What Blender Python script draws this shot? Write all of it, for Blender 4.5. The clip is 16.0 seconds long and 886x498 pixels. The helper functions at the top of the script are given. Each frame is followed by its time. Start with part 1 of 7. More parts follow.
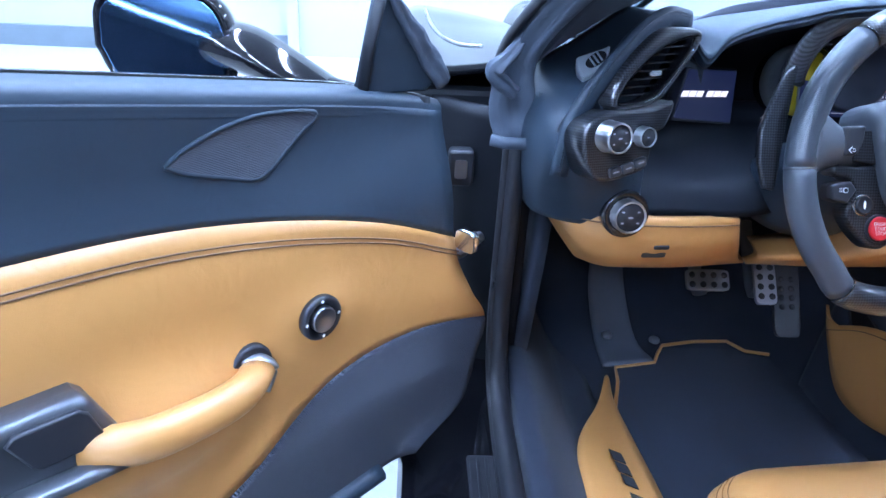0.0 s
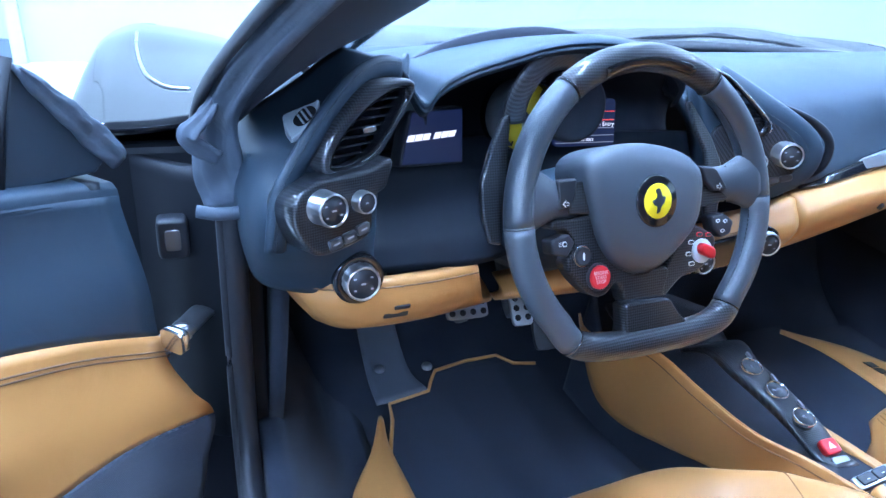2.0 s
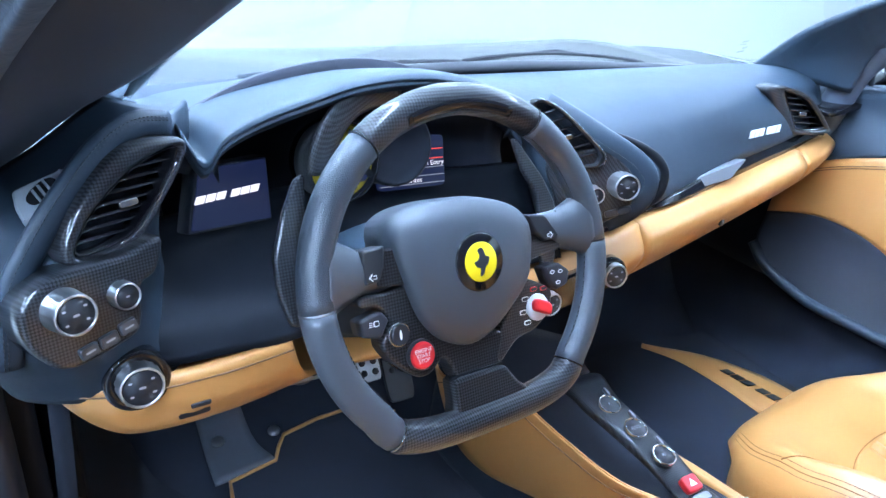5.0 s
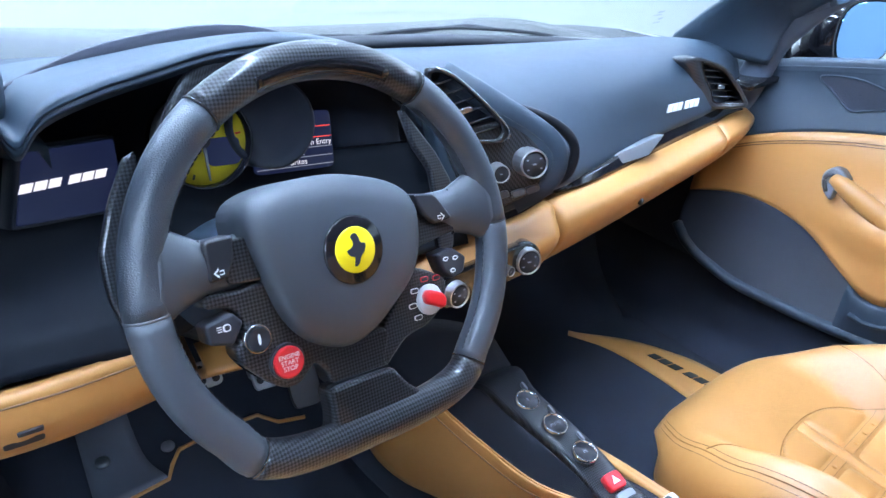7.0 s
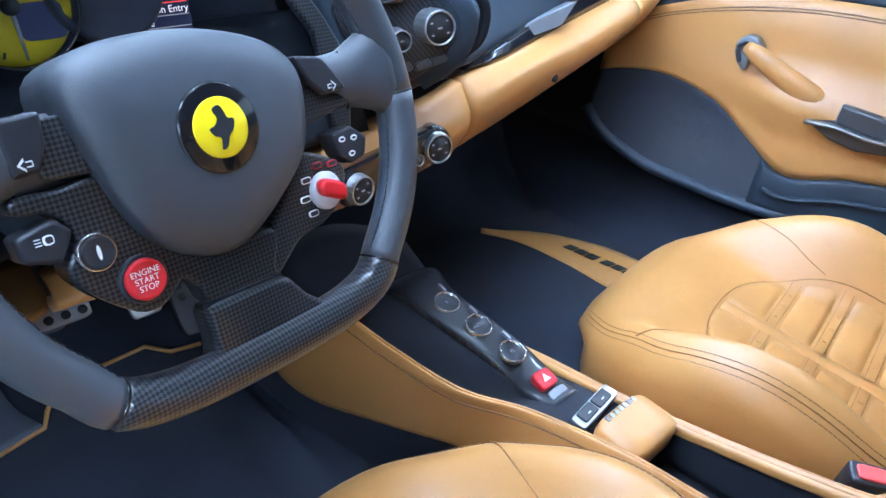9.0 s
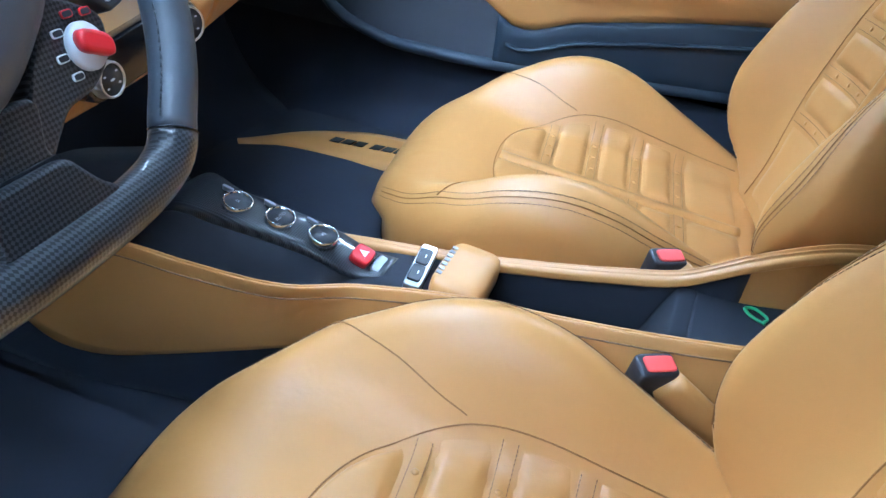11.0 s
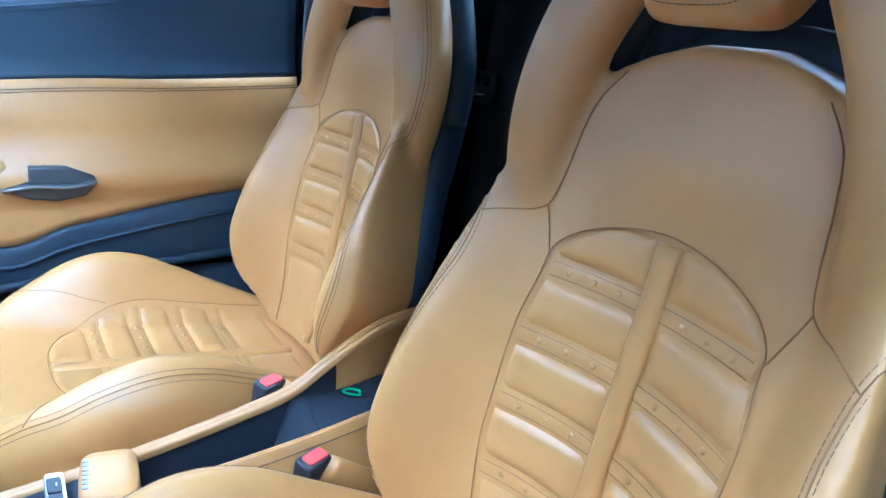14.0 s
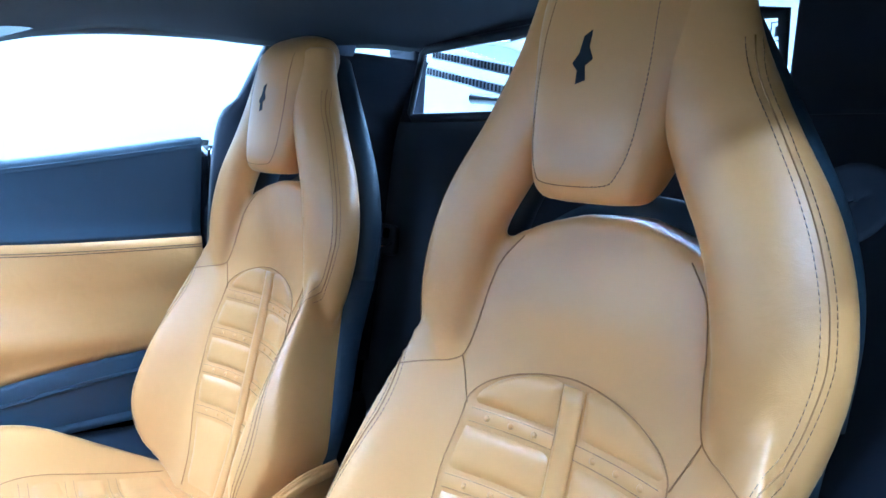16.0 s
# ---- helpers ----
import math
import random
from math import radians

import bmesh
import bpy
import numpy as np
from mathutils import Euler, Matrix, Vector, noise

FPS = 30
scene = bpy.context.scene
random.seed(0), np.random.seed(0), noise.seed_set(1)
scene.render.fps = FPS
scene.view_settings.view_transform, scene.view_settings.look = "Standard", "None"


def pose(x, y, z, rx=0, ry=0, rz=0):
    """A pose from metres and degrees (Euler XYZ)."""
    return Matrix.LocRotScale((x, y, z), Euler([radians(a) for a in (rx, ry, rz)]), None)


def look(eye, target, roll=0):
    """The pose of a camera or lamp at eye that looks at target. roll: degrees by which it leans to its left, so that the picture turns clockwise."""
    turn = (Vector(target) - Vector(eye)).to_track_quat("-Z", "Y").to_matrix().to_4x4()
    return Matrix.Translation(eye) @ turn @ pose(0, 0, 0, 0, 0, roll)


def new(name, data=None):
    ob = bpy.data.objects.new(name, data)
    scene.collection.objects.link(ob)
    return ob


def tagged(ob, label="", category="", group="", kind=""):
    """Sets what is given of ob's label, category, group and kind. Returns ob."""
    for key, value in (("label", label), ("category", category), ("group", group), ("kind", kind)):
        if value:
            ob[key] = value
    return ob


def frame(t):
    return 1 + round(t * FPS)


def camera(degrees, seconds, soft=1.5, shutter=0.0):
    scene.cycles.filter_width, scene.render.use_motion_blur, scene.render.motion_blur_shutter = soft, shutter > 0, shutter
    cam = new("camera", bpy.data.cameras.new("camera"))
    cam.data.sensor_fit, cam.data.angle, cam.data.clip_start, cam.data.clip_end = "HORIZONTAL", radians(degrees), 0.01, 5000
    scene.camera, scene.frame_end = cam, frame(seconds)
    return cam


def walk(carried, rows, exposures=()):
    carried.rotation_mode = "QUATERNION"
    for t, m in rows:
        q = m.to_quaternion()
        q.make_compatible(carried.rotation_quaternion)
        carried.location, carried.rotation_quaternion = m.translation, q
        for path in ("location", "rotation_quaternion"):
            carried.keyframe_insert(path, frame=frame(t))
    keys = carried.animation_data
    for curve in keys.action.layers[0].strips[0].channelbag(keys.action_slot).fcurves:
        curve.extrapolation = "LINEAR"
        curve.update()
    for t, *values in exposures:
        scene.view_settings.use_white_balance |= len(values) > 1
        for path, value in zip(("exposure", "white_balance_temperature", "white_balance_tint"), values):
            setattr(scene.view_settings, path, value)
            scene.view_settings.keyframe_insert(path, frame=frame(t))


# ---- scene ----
cam = camera(64.6, 16.0)
PATH = [
    (0, (-0.923, -0.246, 0.984), (-0.828, 1.539, 0.088), 3.1),
    (0.5, (-0.894, -0.213, 1.0), (-0.644, 1.557, 0.101), 3.6),
    (1, (-0.868, -0.183, 1.01), (-0.467, 1.554, 0.105), 4.0),
    (1.5, (-0.845, -0.157, 1.022), (-0.309, 1.54, 0.111), 4.4),
    (2, (-0.823, -0.141, 1.042), (-0.178, 1.524, 0.141), 4.8),
    (2.5, (-0.801, -0.127, 1.052), (-0.075, 1.512, 0.165), 4.9),
    (3, (-0.781, -0.114, 1.055), (0.014, 1.499, 0.179), 5.0),
    (3.5, (-0.761, -0.102, 1.058), (0.097, 1.483, 0.191), 5.2),
    (4, (-0.741, -0.089, 1.059), (0.16, 1.478, 0.204), 5.1),
    (4.2, (-0.733, -0.082, 1.062), (0.176, 1.48, 0.204), 5.0),
    (6.5, (-0.638, -0.022, 1.035), (0.405, 1.454, 0.179), 4.9),
    (7, (-0.611, -0.018, 1.019), (0.469, 1.424, 0.151), 5.1),
    (7.5, (-0.585, -0.009, 0.992), (0.529, 1.396, 0.104), 5.4),
    (8, (-0.566, 0.012, 0.972), (0.59, 1.352, 0.04), 5.7),
    (8.2, (-0.562, 0.019, 0.967), (0.611, 1.323, 0.006), 5.8),
    (10.3, (-0.552, 0.095, 0.894), (0.817, 0.931, -0.301), 6.5),
    (10.5, (-0.558, 0.098, 0.882), (0.856, 0.853, -0.313), 6.8),
    (11, (-0.581, 0.102, 0.865), (0.958, 0.606, -0.308), 6.9),
    (11.5, (-0.615, 0.121, 0.842), (1.032, 0.321, -0.277), 6.8),
    (12, (-0.644, 0.149, 0.843), (1.055, 0.038, -0.206), 6.7),
    (12.5, (-0.672, 0.173, 0.857), (1.041, -0.19, -0.109), 6.2),
    (13, (-0.694, 0.2, 0.882), (1.02, -0.354, 0.012), 5.5),
    (13.5, (-0.71, 0.223, 0.9), (0.996, -0.489, 0.138), 5.1),
    (14, (-0.726, 0.239, 0.917), (0.965, -0.608, 0.267), 4.7),
    (14.5, (-0.739, 0.253, 0.929), (0.933, -0.703, 0.388), 4.3),
    (15, (-0.746, 0.27, 0.939), (0.907, -0.768, 0.505), 4.0),
    (15.5, (-0.753, 0.281, 0.943), (0.889, -0.811, 0.61), 3.7),
    (16, (-0.76, 0.292, 0.948), (0.871, -0.838, 0.699), 3.6),
]
# seconds, stops, kelvin, tint
TINTS = [(0.0, 0.2, 5850, 27), (2.0, 0.35, 5450, 21), (4.0, 0.52, 5850, 19), (7.0, 0.15, 6400, 22), (8.0, 0.1, 6300, 22), (11.0, -0.05, 5900, 14), (12.0, -0.08, 5500, 11), (13.0, -0.02, 5150, 8), (14.5, 0.42, 4950, 9), (16.0, 0.80, 4900, 10)]
walk(cam, [(t, look(eye, target, roll)) for t, eye, target, roll in PATH], TINTS)

from mathutils.bvhtree import BVHTree


# ---- world and light ----
world = bpy.data.worlds.new("showroom_air")
scene.world = world
world.use_nodes = True
world.node_tree.nodes["Background"].inputs["Color"].default_value = (0.62, 0.80, 1.0, 1)
world.node_tree.nodes["Background"].inputs["Strength"].default_value = 0.5


# ---- building blocks ----
def spline(pts, n):
    """n points on a smooth curve through the given ones."""
    p = np.array(pts, float)
    q = np.vstack([2 * p[0] - p[1], p, 2 * p[-1] - p[-2]])
    out = []
    for s in np.linspace(0, len(p) - 1, n):
        i = min(int(s), len(p) - 2)
        t = s - i
        a, b, c, d = q[i], q[i + 1], q[i + 2], q[i + 3]
        out.append(0.5 * (2 * b + (c - a) * t + (2 * a - 5 * b + 4 * c - d) * t * t + (3 * b - a - 3 * c + d) * t ** 3))
    return np.array(out)


def ramp(x, xs, ys):
    """A smooth curve of one number over another, through the given stops."""
    x = np.asarray(x, float)
    i = np.clip(np.searchsorted(xs, x) - 1, 0, len(xs) - 2)
    xs, ys = np.array(xs, float), np.array(ys, float)
    t = np.clip((x - xs[i]) / (xs[i + 1] - xs[i]), 0, 1)
    slope = np.gradient(ys, xs)
    h = xs[i + 1] - xs[i]
    return ((2 * t ** 3 - 3 * t ** 2 + 1) * ys[i] + (t ** 3 - 2 * t ** 2 + t) * h * slope[i]
            + (3 * t ** 2 - 2 * t ** 3) * ys[i + 1] + (t ** 3 - t ** 2) * h * slope[i + 1])


def smooth(x):
    x = np.clip(x, 0, 1)
    return x * x * (3 - 2 * x)


def mesh(verts, faces, flat=False):
    me = bpy.data.meshes.new("shape")
    me.from_pydata([tuple(map(float, v)) for v in verts], [], faces)
    bm = bmesh.new()
    bm.from_mesh(me)
    bmesh.ops.recalc_face_normals(bm, faces=bm.faces)
    bm.to_mesh(me)
    bm.free()
    if not flat:
        me.polygons.foreach_set("use_smooth", [True] * len(me.polygons))
    return me


def sheet(P, wrap_u=False, wrap_v=False, caps=False):
    """A mesh over a grid of points P[u][v]."""
    P = np.asarray(P, float)
    nu, nv = P.shape[:2]
    faces = []
    for i in range(nu - (not wrap_u)):
        for j in range(nv - (not wrap_v)):
            a, b = i, (i + 1) % nu
            c, d = j, (j + 1) % nv
            faces.append((a * nv + c, b * nv + c, b * nv + d, a * nv + d))
    if caps:
        faces.append(tuple(range(nv)))
        faces.append(tuple((nu - 1) * nv + j for j in range(nv)))
    return mesh(P.reshape(-1, 3), faces)


def slab(P, push, thick):
    """A grid of points with a back face, so that the sheet has thickness along push."""
    P = np.asarray(P, float)
    nu, nv = P.shape[:2]
    back = P + np.array(push, float) * thick
    verts = np.vstack([P.reshape(-1, 3), back.reshape(-1, 3)])
    faces, n = [], nu * nv
    for i in range(nu - 1):
        for j in range(nv - 1):
            q = (i * nv + j, (i + 1) * nv + j, (i + 1) * nv + j + 1, i * nv + j + 1)
            faces += [q, tuple(n + k for k in reversed(q))]
    rim = [j for j in range(nv)] + [i * nv + nv - 1 for i in range(1, nu)] + [(nu - 1) * nv + j for j in range(nv - 2, -1, -1)] + [i * nv for i in range(nu - 2, 0, -1)]
    for a, b in zip(rim, rim[1:] + rim[:1]):
        faces.append((a, b, n + b, n + a))
    return mesh(verts, faces)


def rows(sections, n):
    """Smooth grid through a few sections (each with the same number of points), n along."""
    s = np.array(sections, float)
    return np.stack([spline(s[:, j], n) for j in range(s.shape[1])], 1)


def loft(sections, n, m):
    """A smooth grid of n by m through sections of control points."""
    g = np.stack([spline(s, m) for s in sections])
    return rows(g, n)


def tube(path, ra, rb=None, sides=10, up=(0, 0, 1), wrap=False, caps=True):
    """A tube along a path; ra lies along up, rb across it."""
    p = np.asarray(path, float)
    n = len(p)
    ra = np.broadcast_to(np.asarray(ra, float), (n,))
    rb = ra if rb is None else np.broadcast_to(np.asarray(rb, float), (n,))
    tan = np.roll(p, -1, 0) - np.roll(p, 1, 0) if wrap else np.gradient(p, axis=0)
    tan /= np.linalg.norm(tan, axis=1)[:, None] + 1e-12
    grid = []
    for i in range(n):
        u = np.array(up, float) - tan[i] * (np.array(up, float) @ tan[i])
        if np.linalg.norm(u) < 1e-3:
            u = np.array((1.0, 0, 0)) - tan[i] * tan[i][0]
        u /= np.linalg.norm(u)
        w = np.cross(tan[i], u)
        a = np.linspace(0, 2 * math.pi, sides, endpoint=False)
        grid.append(p[i] + np.outer(np.cos(a) * ra[i], u) + np.outer(np.sin(a) * rb[i], w))
    return sheet(np.array(grid), wrap_u=wrap, wrap_v=True, caps=caps and not wrap)


class Frame:
    """A place with three directions: along, up and out."""

    def __init__(self, o, along, out):
        self.o = np.array(o, float)
        self.n = np.array(out, float) / np.linalg.norm(out)
        a = np.array(along, float)
        a = a - self.n * (a @ self.n)
        self.u = a / np.linalg.norm(a)
        self.v = np.cross(self.n, self.u)

    def at(self, a, b, c=0.0):
        return self.o + np.multiply.outer(np.asarray(a, float), self.u) + np.multiply.outer(np.asarray(b, float), self.v) + np.multiply.outer(np.asarray(c, float), self.n)

    def moved(self, a, b, c=0.0):
        f = Frame(self.o, self.u, self.n)
        f.o = self.at(a, b, c)
        return f


def plate(fr, outline, c0, c1, edge=0.002, steps=2):
    """A flat piece with rounded front edges: an outline in the frame, from depth c0 up to c1."""
    p = np.array(outline, float)
    mid = p.mean(0)
    rings = [(0.0, c0), (0.0, c1 - edge)]
    for k in range(1, steps + 1):
        a = math.pi / 2 * k / steps
        rings.append((edge * (1 - math.cos(a)), c1 - edge + edge * math.sin(a)))
    nxt, prv = np.roll(p, -1, 0), np.roll(p, 1, 0)
    tang = nxt - prv
    nor = np.stack([tang[:, 1], -tang[:, 0]], 1)
    nor /= np.linalg.norm(nor, axis=1)[:, None] + 1e-9
    if np.sum((p - mid) * nor) < 0:
        nor = -nor
    verts, n = [], len(p)
    for inset, c in rings:
        q = p - nor * inset
        verts.append(fr.at(q[:, 0], q[:, 1], np.full(n, c)))
    faces = []
    for r in range(len(rings) - 1):
        for j in range(n):
            k = (j + 1) % n
            faces.append((r * n + j, r * n + k, (r + 1) * n + k, (r + 1) * n + j))
    faces += [tuple(range(n)), tuple((len(rings) - 1) * n + j for j in range(n))]
    me = mesh(np.vstack(verts), faces)
    me.polygons[len(faces) - 1].use_smooth = False
    me.polygons[len(faces) - 2].use_smooth = False
    return me


def lathe(fr, profile, sides=28, squash=1.0):
    """A turned piece: (radius, height) pairs round the frame's out direction."""
    a = np.linspace(0, 2 * math.pi, sides, endpoint=False)
    g = np.array([fr.at(r * np.cos(a), r * np.sin(a) * squash, np.full(sides, h)) for r, h in profile])
    me = sheet(g, wrap_v=True, caps=True)
    return me


def ring_pts(n, a, b=None, power=2.0, cx=0.0, cy=0.0):
    """An outline: a circle, an ellipse or a rounded box (higher power)."""
    b = a if b is None else b
    t = np.linspace(0, 2 * math.pi, n, endpoint=False)
    c, s = np.cos(t), np.sin(t)
    return np.stack([cx + a * np.sign(c) * np.abs(c) ** (2 / power), cy + b * np.sign(s) * np.abs(s) ** (2 / power)], 1)


def block(lo, hi, r=0.004):
    """A box with rounded edges between two corners."""
    bm = bmesh.new()
    bmesh.ops.create_cube(bm, size=1)
    lo, hi = np.array(lo, float), np.array(hi, float)
    for v in bm.verts:
        v.co = Vector((lo + hi) / 2 + np.array(v.co) * (hi - lo))
    if r:
        bmesh.ops.bevel(bm, geom=bm.edges[:], offset=r, segments=2, affect="EDGES", profile=0.5)
    me = bpy.data.meshes.new("shape")
    bm.to_mesh(me)
    bm.free()
    return me


def merged(*meshes):
    bm = bmesh.new()
    for me in meshes:
        bm.from_mesh(me)
    out = bpy.data.meshes.new("shape")
    bm.to_mesh(out)
    bm.free()
    return out


def fuse(meshes, voxel=0.006, rounds=8):
    """Several shapes melted into one smooth skin."""
    tmp = bpy.data.objects.new("melt", merged(*meshes))
    scene.collection.objects.link(tmp)
    r = tmp.modifiers.new("melt", "REMESH")
    r.mode, r.voxel_size, r.use_smooth_shade = "VOXEL", voxel, True
    s = tmp.modifiers.new("soften", "SMOOTH")
    s.factor, s.iterations = 0.5, rounds
    bpy.context.view_layer.update()
    me = bpy.data.meshes.new_from_object(tmp.evaluated_get(bpy.context.evaluated_depsgraph_get()))
    bpy.data.objects.remove(tmp)
    me.polygons.foreach_set("use_smooth", [True] * len(me.polygons))
    return me


def part(name, me, material, parent=None, label=""):
    """One mesh object under a thing or under a part."""
    ob = new(name, me)
    me.materials.clear()
    me.materials.append(material)
    if parent is not None:
        ob.parent = parent
        if parent.parent is None:
            ob.matrix_parent_inverse = Matrix.Translation(-Vector(parent.location))
    return tagged(ob, label)


def dashes(line, r=0.0005, length=0.0045, gap=0.0015, n=400):
    """A row of short stitches along a line, as one mesh."""
    p = np.asarray(line, float)
    d = np.concatenate([[0], np.cumsum(np.linalg.norm(np.diff(p, axis=0), axis=1))])
    verts, faces = [], []
    s = 0.0
    while s + length < d[-1] and len(verts) < 8 * n:
        a, b = (np.array([np.interp(q, d, p[:, k]) for k in range(3)]) for q in (s, s + length))
        w = (b - a) / np.linalg.norm(b - a)
        u = np.cross(w, (0.31, 0.52, 0.8))
        u /= np.linalg.norm(u)
        v = np.cross(w, u)
        i = len(verts)
        for c in (a, b):
            verts += [c + r * u, c + r * v, c - r * u, c - r * v]
        faces += [(i + k, i + (k + 1) % 4, i + 4 + (k + 1) % 4, i + 4 + k) for k in range(4)] + [(i, i + 1, i + 2, i + 3), (i + 4, i + 7, i + 6, i + 5)]
        s += length + gap
    return mesh(verts, faces)


def thing(name, at, label, category, group=""):
    ob = new(name)
    ob.empty_display_size = 0.05
    ob.location = at
    return tagged(ob, label, category, group)


# ---- materials ----
def material(name, color, rough=0.5, metal=0.0, vary=0.15, grain=0.0, scale=400.0, blotch=8.0, coat=0.0, sheen=0.0, spec=0.5, kind="noise", crease=0.0):
    m = bpy.data.materials.new(name)
    m.use_nodes = True
    t = m.node_tree
    b = t.nodes["Principled BSDF"]
    b.inputs["Metallic"].default_value = metal
    b.inputs["Coat Weight"].default_value = coat
    b.inputs["Coat Roughness"].default_value = 0.06
    b.inputs["Sheen Weight"].default_value = sheen
    b.inputs["Sheen Roughness"].default_value = 0.4
    b.inputs["Specular IOR Level"].default_value = spec
    co = t.nodes.new("ShaderNodeTexCoord")
    n1 = t.nodes.new("ShaderNodeTexNoise")
    n1.inputs["Scale"].default_value = blotch
    n1.inputs["Detail"].default_value = 5
    t.links.new(co.outputs["Object"], n1.inputs["Vector"])
    mix = t.nodes.new("ShaderNodeMix")
    mix.data_type = "RGBA"
    lo = tuple(c * (1 - vary) for c in color)
    hi = tuple(min(1, c * (1 + vary)) for c in color)
    mix.inputs["A"].default_value = (*lo, 1)
    mix.inputs["B"].default_value = (*hi, 1)
    t.links.new(n1.outputs["Fac"], mix.inputs["Factor"])
    t.links.new(mix.outputs["Result"], b.inputs["Base Color"])
    mr = t.nodes.new("ShaderNodeMapRange")
    mr.inputs["To Min"].default_value = max(0.02, rough - 0.06)
    mr.inputs["To Max"].default_value = min(1.0, rough + 0.06)
    t.links.new(n1.outputs["Fac"], mr.inputs["Value"])
    t.links.new(mr.outputs["Result"], b.inputs["Roughness"])
    if grain:
        if kind == "voronoi":
            n2 = t.nodes.new("ShaderNodeTexVoronoi")
            n2.feature = "DISTANCE_TO_EDGE"
            out = n2.outputs["Distance"]
        else:
            n2 = t.nodes.new("ShaderNodeTexNoise")
            n2.inputs["Detail"].default_value = 3
            out = n2.outputs["Fac"]
        n2.inputs["Scale"].default_value = scale
        t.links.new(co.outputs["Object"], n2.inputs["Vector"])
        bump = t.nodes.new("ShaderNodeBump")
        bump.inputs["Strength"].default_value = grain
        bump.inputs["Distance"].default_value = 0.001
        t.links.new(out, bump.inputs["Height"])
        t.links.new(bump.outputs["Normal"], b.inputs["Normal"])
        if crease:
            n3 = t.nodes.new("ShaderNodeTexNoise")
            n3.inputs["Scale"].default_value = 22
            n3.inputs["Detail"].default_value = 4
            n3.inputs["Distortion"].default_value = 0.6
            t.links.new(co.outputs["Object"], n3.inputs["Vector"])
            wide = t.nodes.new("ShaderNodeBump")
            wide.inputs["Strength"].default_value = crease
            wide.inputs["Distance"].default_value = 0.006
            t.links.new(n3.outputs["Fac"], wide.inputs["Height"])
            t.links.new(wide.outputs["Normal"], bump.inputs["Normal"])
    return m


def carbon_material(name, out=(0.4, 0.5, 0.77), cell=0.0017):
    """Woven carbon under lacquer; the weave lies square to the given direction."""
    m = material(name, (0.02, 0.02, 0.022), rough=0.3, vary=0.1, coat=0.8, spec=0.3)
    t = m.node_tree
    b = t.nodes["Principled BSDF"]
    n = Vector(out).normalized()
    u = Vector((1, 0, 0.02))
    u = (u - n * u.dot(n)).normalized()
    v = n.cross(u)
    turned = Matrix(((u + v) / math.sqrt(2), (v - u) / math.sqrt(2), n))
    co = t.nodes.new("ShaderNodeTexCoord")
    turn = t.nodes.new("ShaderNodeMapping")
    turn.inputs["Rotation"].default_value = turned.to_euler()
    flat = t.nodes.new("ShaderNodeVectorMath")
    flat.operation = "MULTIPLY_ADD"
    flat.inputs[1].default_value = (1, 1, 0.02)
    flat.inputs[2].default_value = (0.0003, 0.0003, 0.0011)
    ch = t.nodes.new("ShaderNodeTexChecker")
    ch.inputs["Scale"].default_value = 1 / cell
    ch.inputs["Color1"].default_value = (0.004, 0.004, 0.005, 1)
    ch.inputs["Color2"].default_value = (0.036, 0.038, 0.043, 1)
    t.links.new(co.outputs["Object"], turn.inputs["Vector"])
    t.links.new(turn.outputs["Vector"], flat.inputs[0])
    t.links.new(flat.outputs["Vector"], ch.inputs["Vector"])
    t.links.new(ch.outputs["Color"], b.inputs["Base Color"])
    bump = t.nodes.new("ShaderNodeBump")
    bump.inputs["Strength"].default_value = 0.25
    bump.inputs["Distance"].default_value = 0.0006
    t.links.new(ch.outputs["Fac"], bump.inputs["Height"])
    t.links.new(bump.outputs["Normal"], b.inputs["Normal"])
    return m


def glow(name, color, strength):
    m = bpy.data.materials.new(name)
    m.use_nodes = True
    b = m.node_tree.nodes["Principled BSDF"]
    b.inputs["Base Color"].default_value = (0.02, 0.02, 0.02, 1)
    b.inputs["Emission Color"].default_value = (*color, 1)
    b.inputs["Emission Strength"].default_value = strength
    b.inputs["Roughness"].default_value = 0.2
    return m


def glass_material(name, tint=(1, 1, 1), rough=0.0):
    m = bpy.data.materials.new(name)
    m.use_nodes = True
    b = m.node_tree.nodes["Principled BSDF"]
    b.inputs["Base Color"].default_value = (*tint, 1)
    b.inputs["Transmission Weight"].default_value = 1.0
    b.inputs["Roughness"].default_value = rough
    b.inputs["IOR"].default_value = 1.1
    return m


TAN = material("tan_leather", (0.494, 0.2225, 0.063), rough=0.38, vary=0.13, grain=0.16, scale=900, blotch=7, kind="voronoi", crease=0.22, spec=0.66)
# tan leather darkened by about half, for the shade in seam creases
TAN_SEAM = material("shaded_tan_seam", (0.27, 0.118, 0.036), rough=0.8)
TAN_STITCH = material("dark_stitching", (0.16, 0.085, 0.045), rough=0.8)
NAVY = material("blue_black_leather", (0.019, 0.031, 0.045), rough=0.48, vary=0.15, grain=0.17, scale=1100, blotch=9, kind="voronoi", crease=0.14, spec=0.35)
RIM = material("rim_leather", (0.038, 0.046, 0.058), rough=0.40, vary=0.15, grain=0.25, scale=1000, blotch=9, kind="voronoi", spec=1.0)
SOFT = material("charcoal_seal_rubber", (0.052, 0.066, 0.090), rough=0.6, vary=0.3, grain=0.12, scale=300, crease=0.7)
CARPET = material("black_carpet", (0.013, 0.018, 0.031), rough=0.95, vary=0.55, grain=0.8, scale=1500, blotch=14, sheen=0.06)
SUEDE = material("dark_suede", (0.008, 0.010, 0.018), rough=0.9, vary=0.3, grain=0.4, scale=1200, blotch=10, sheen=0.1)
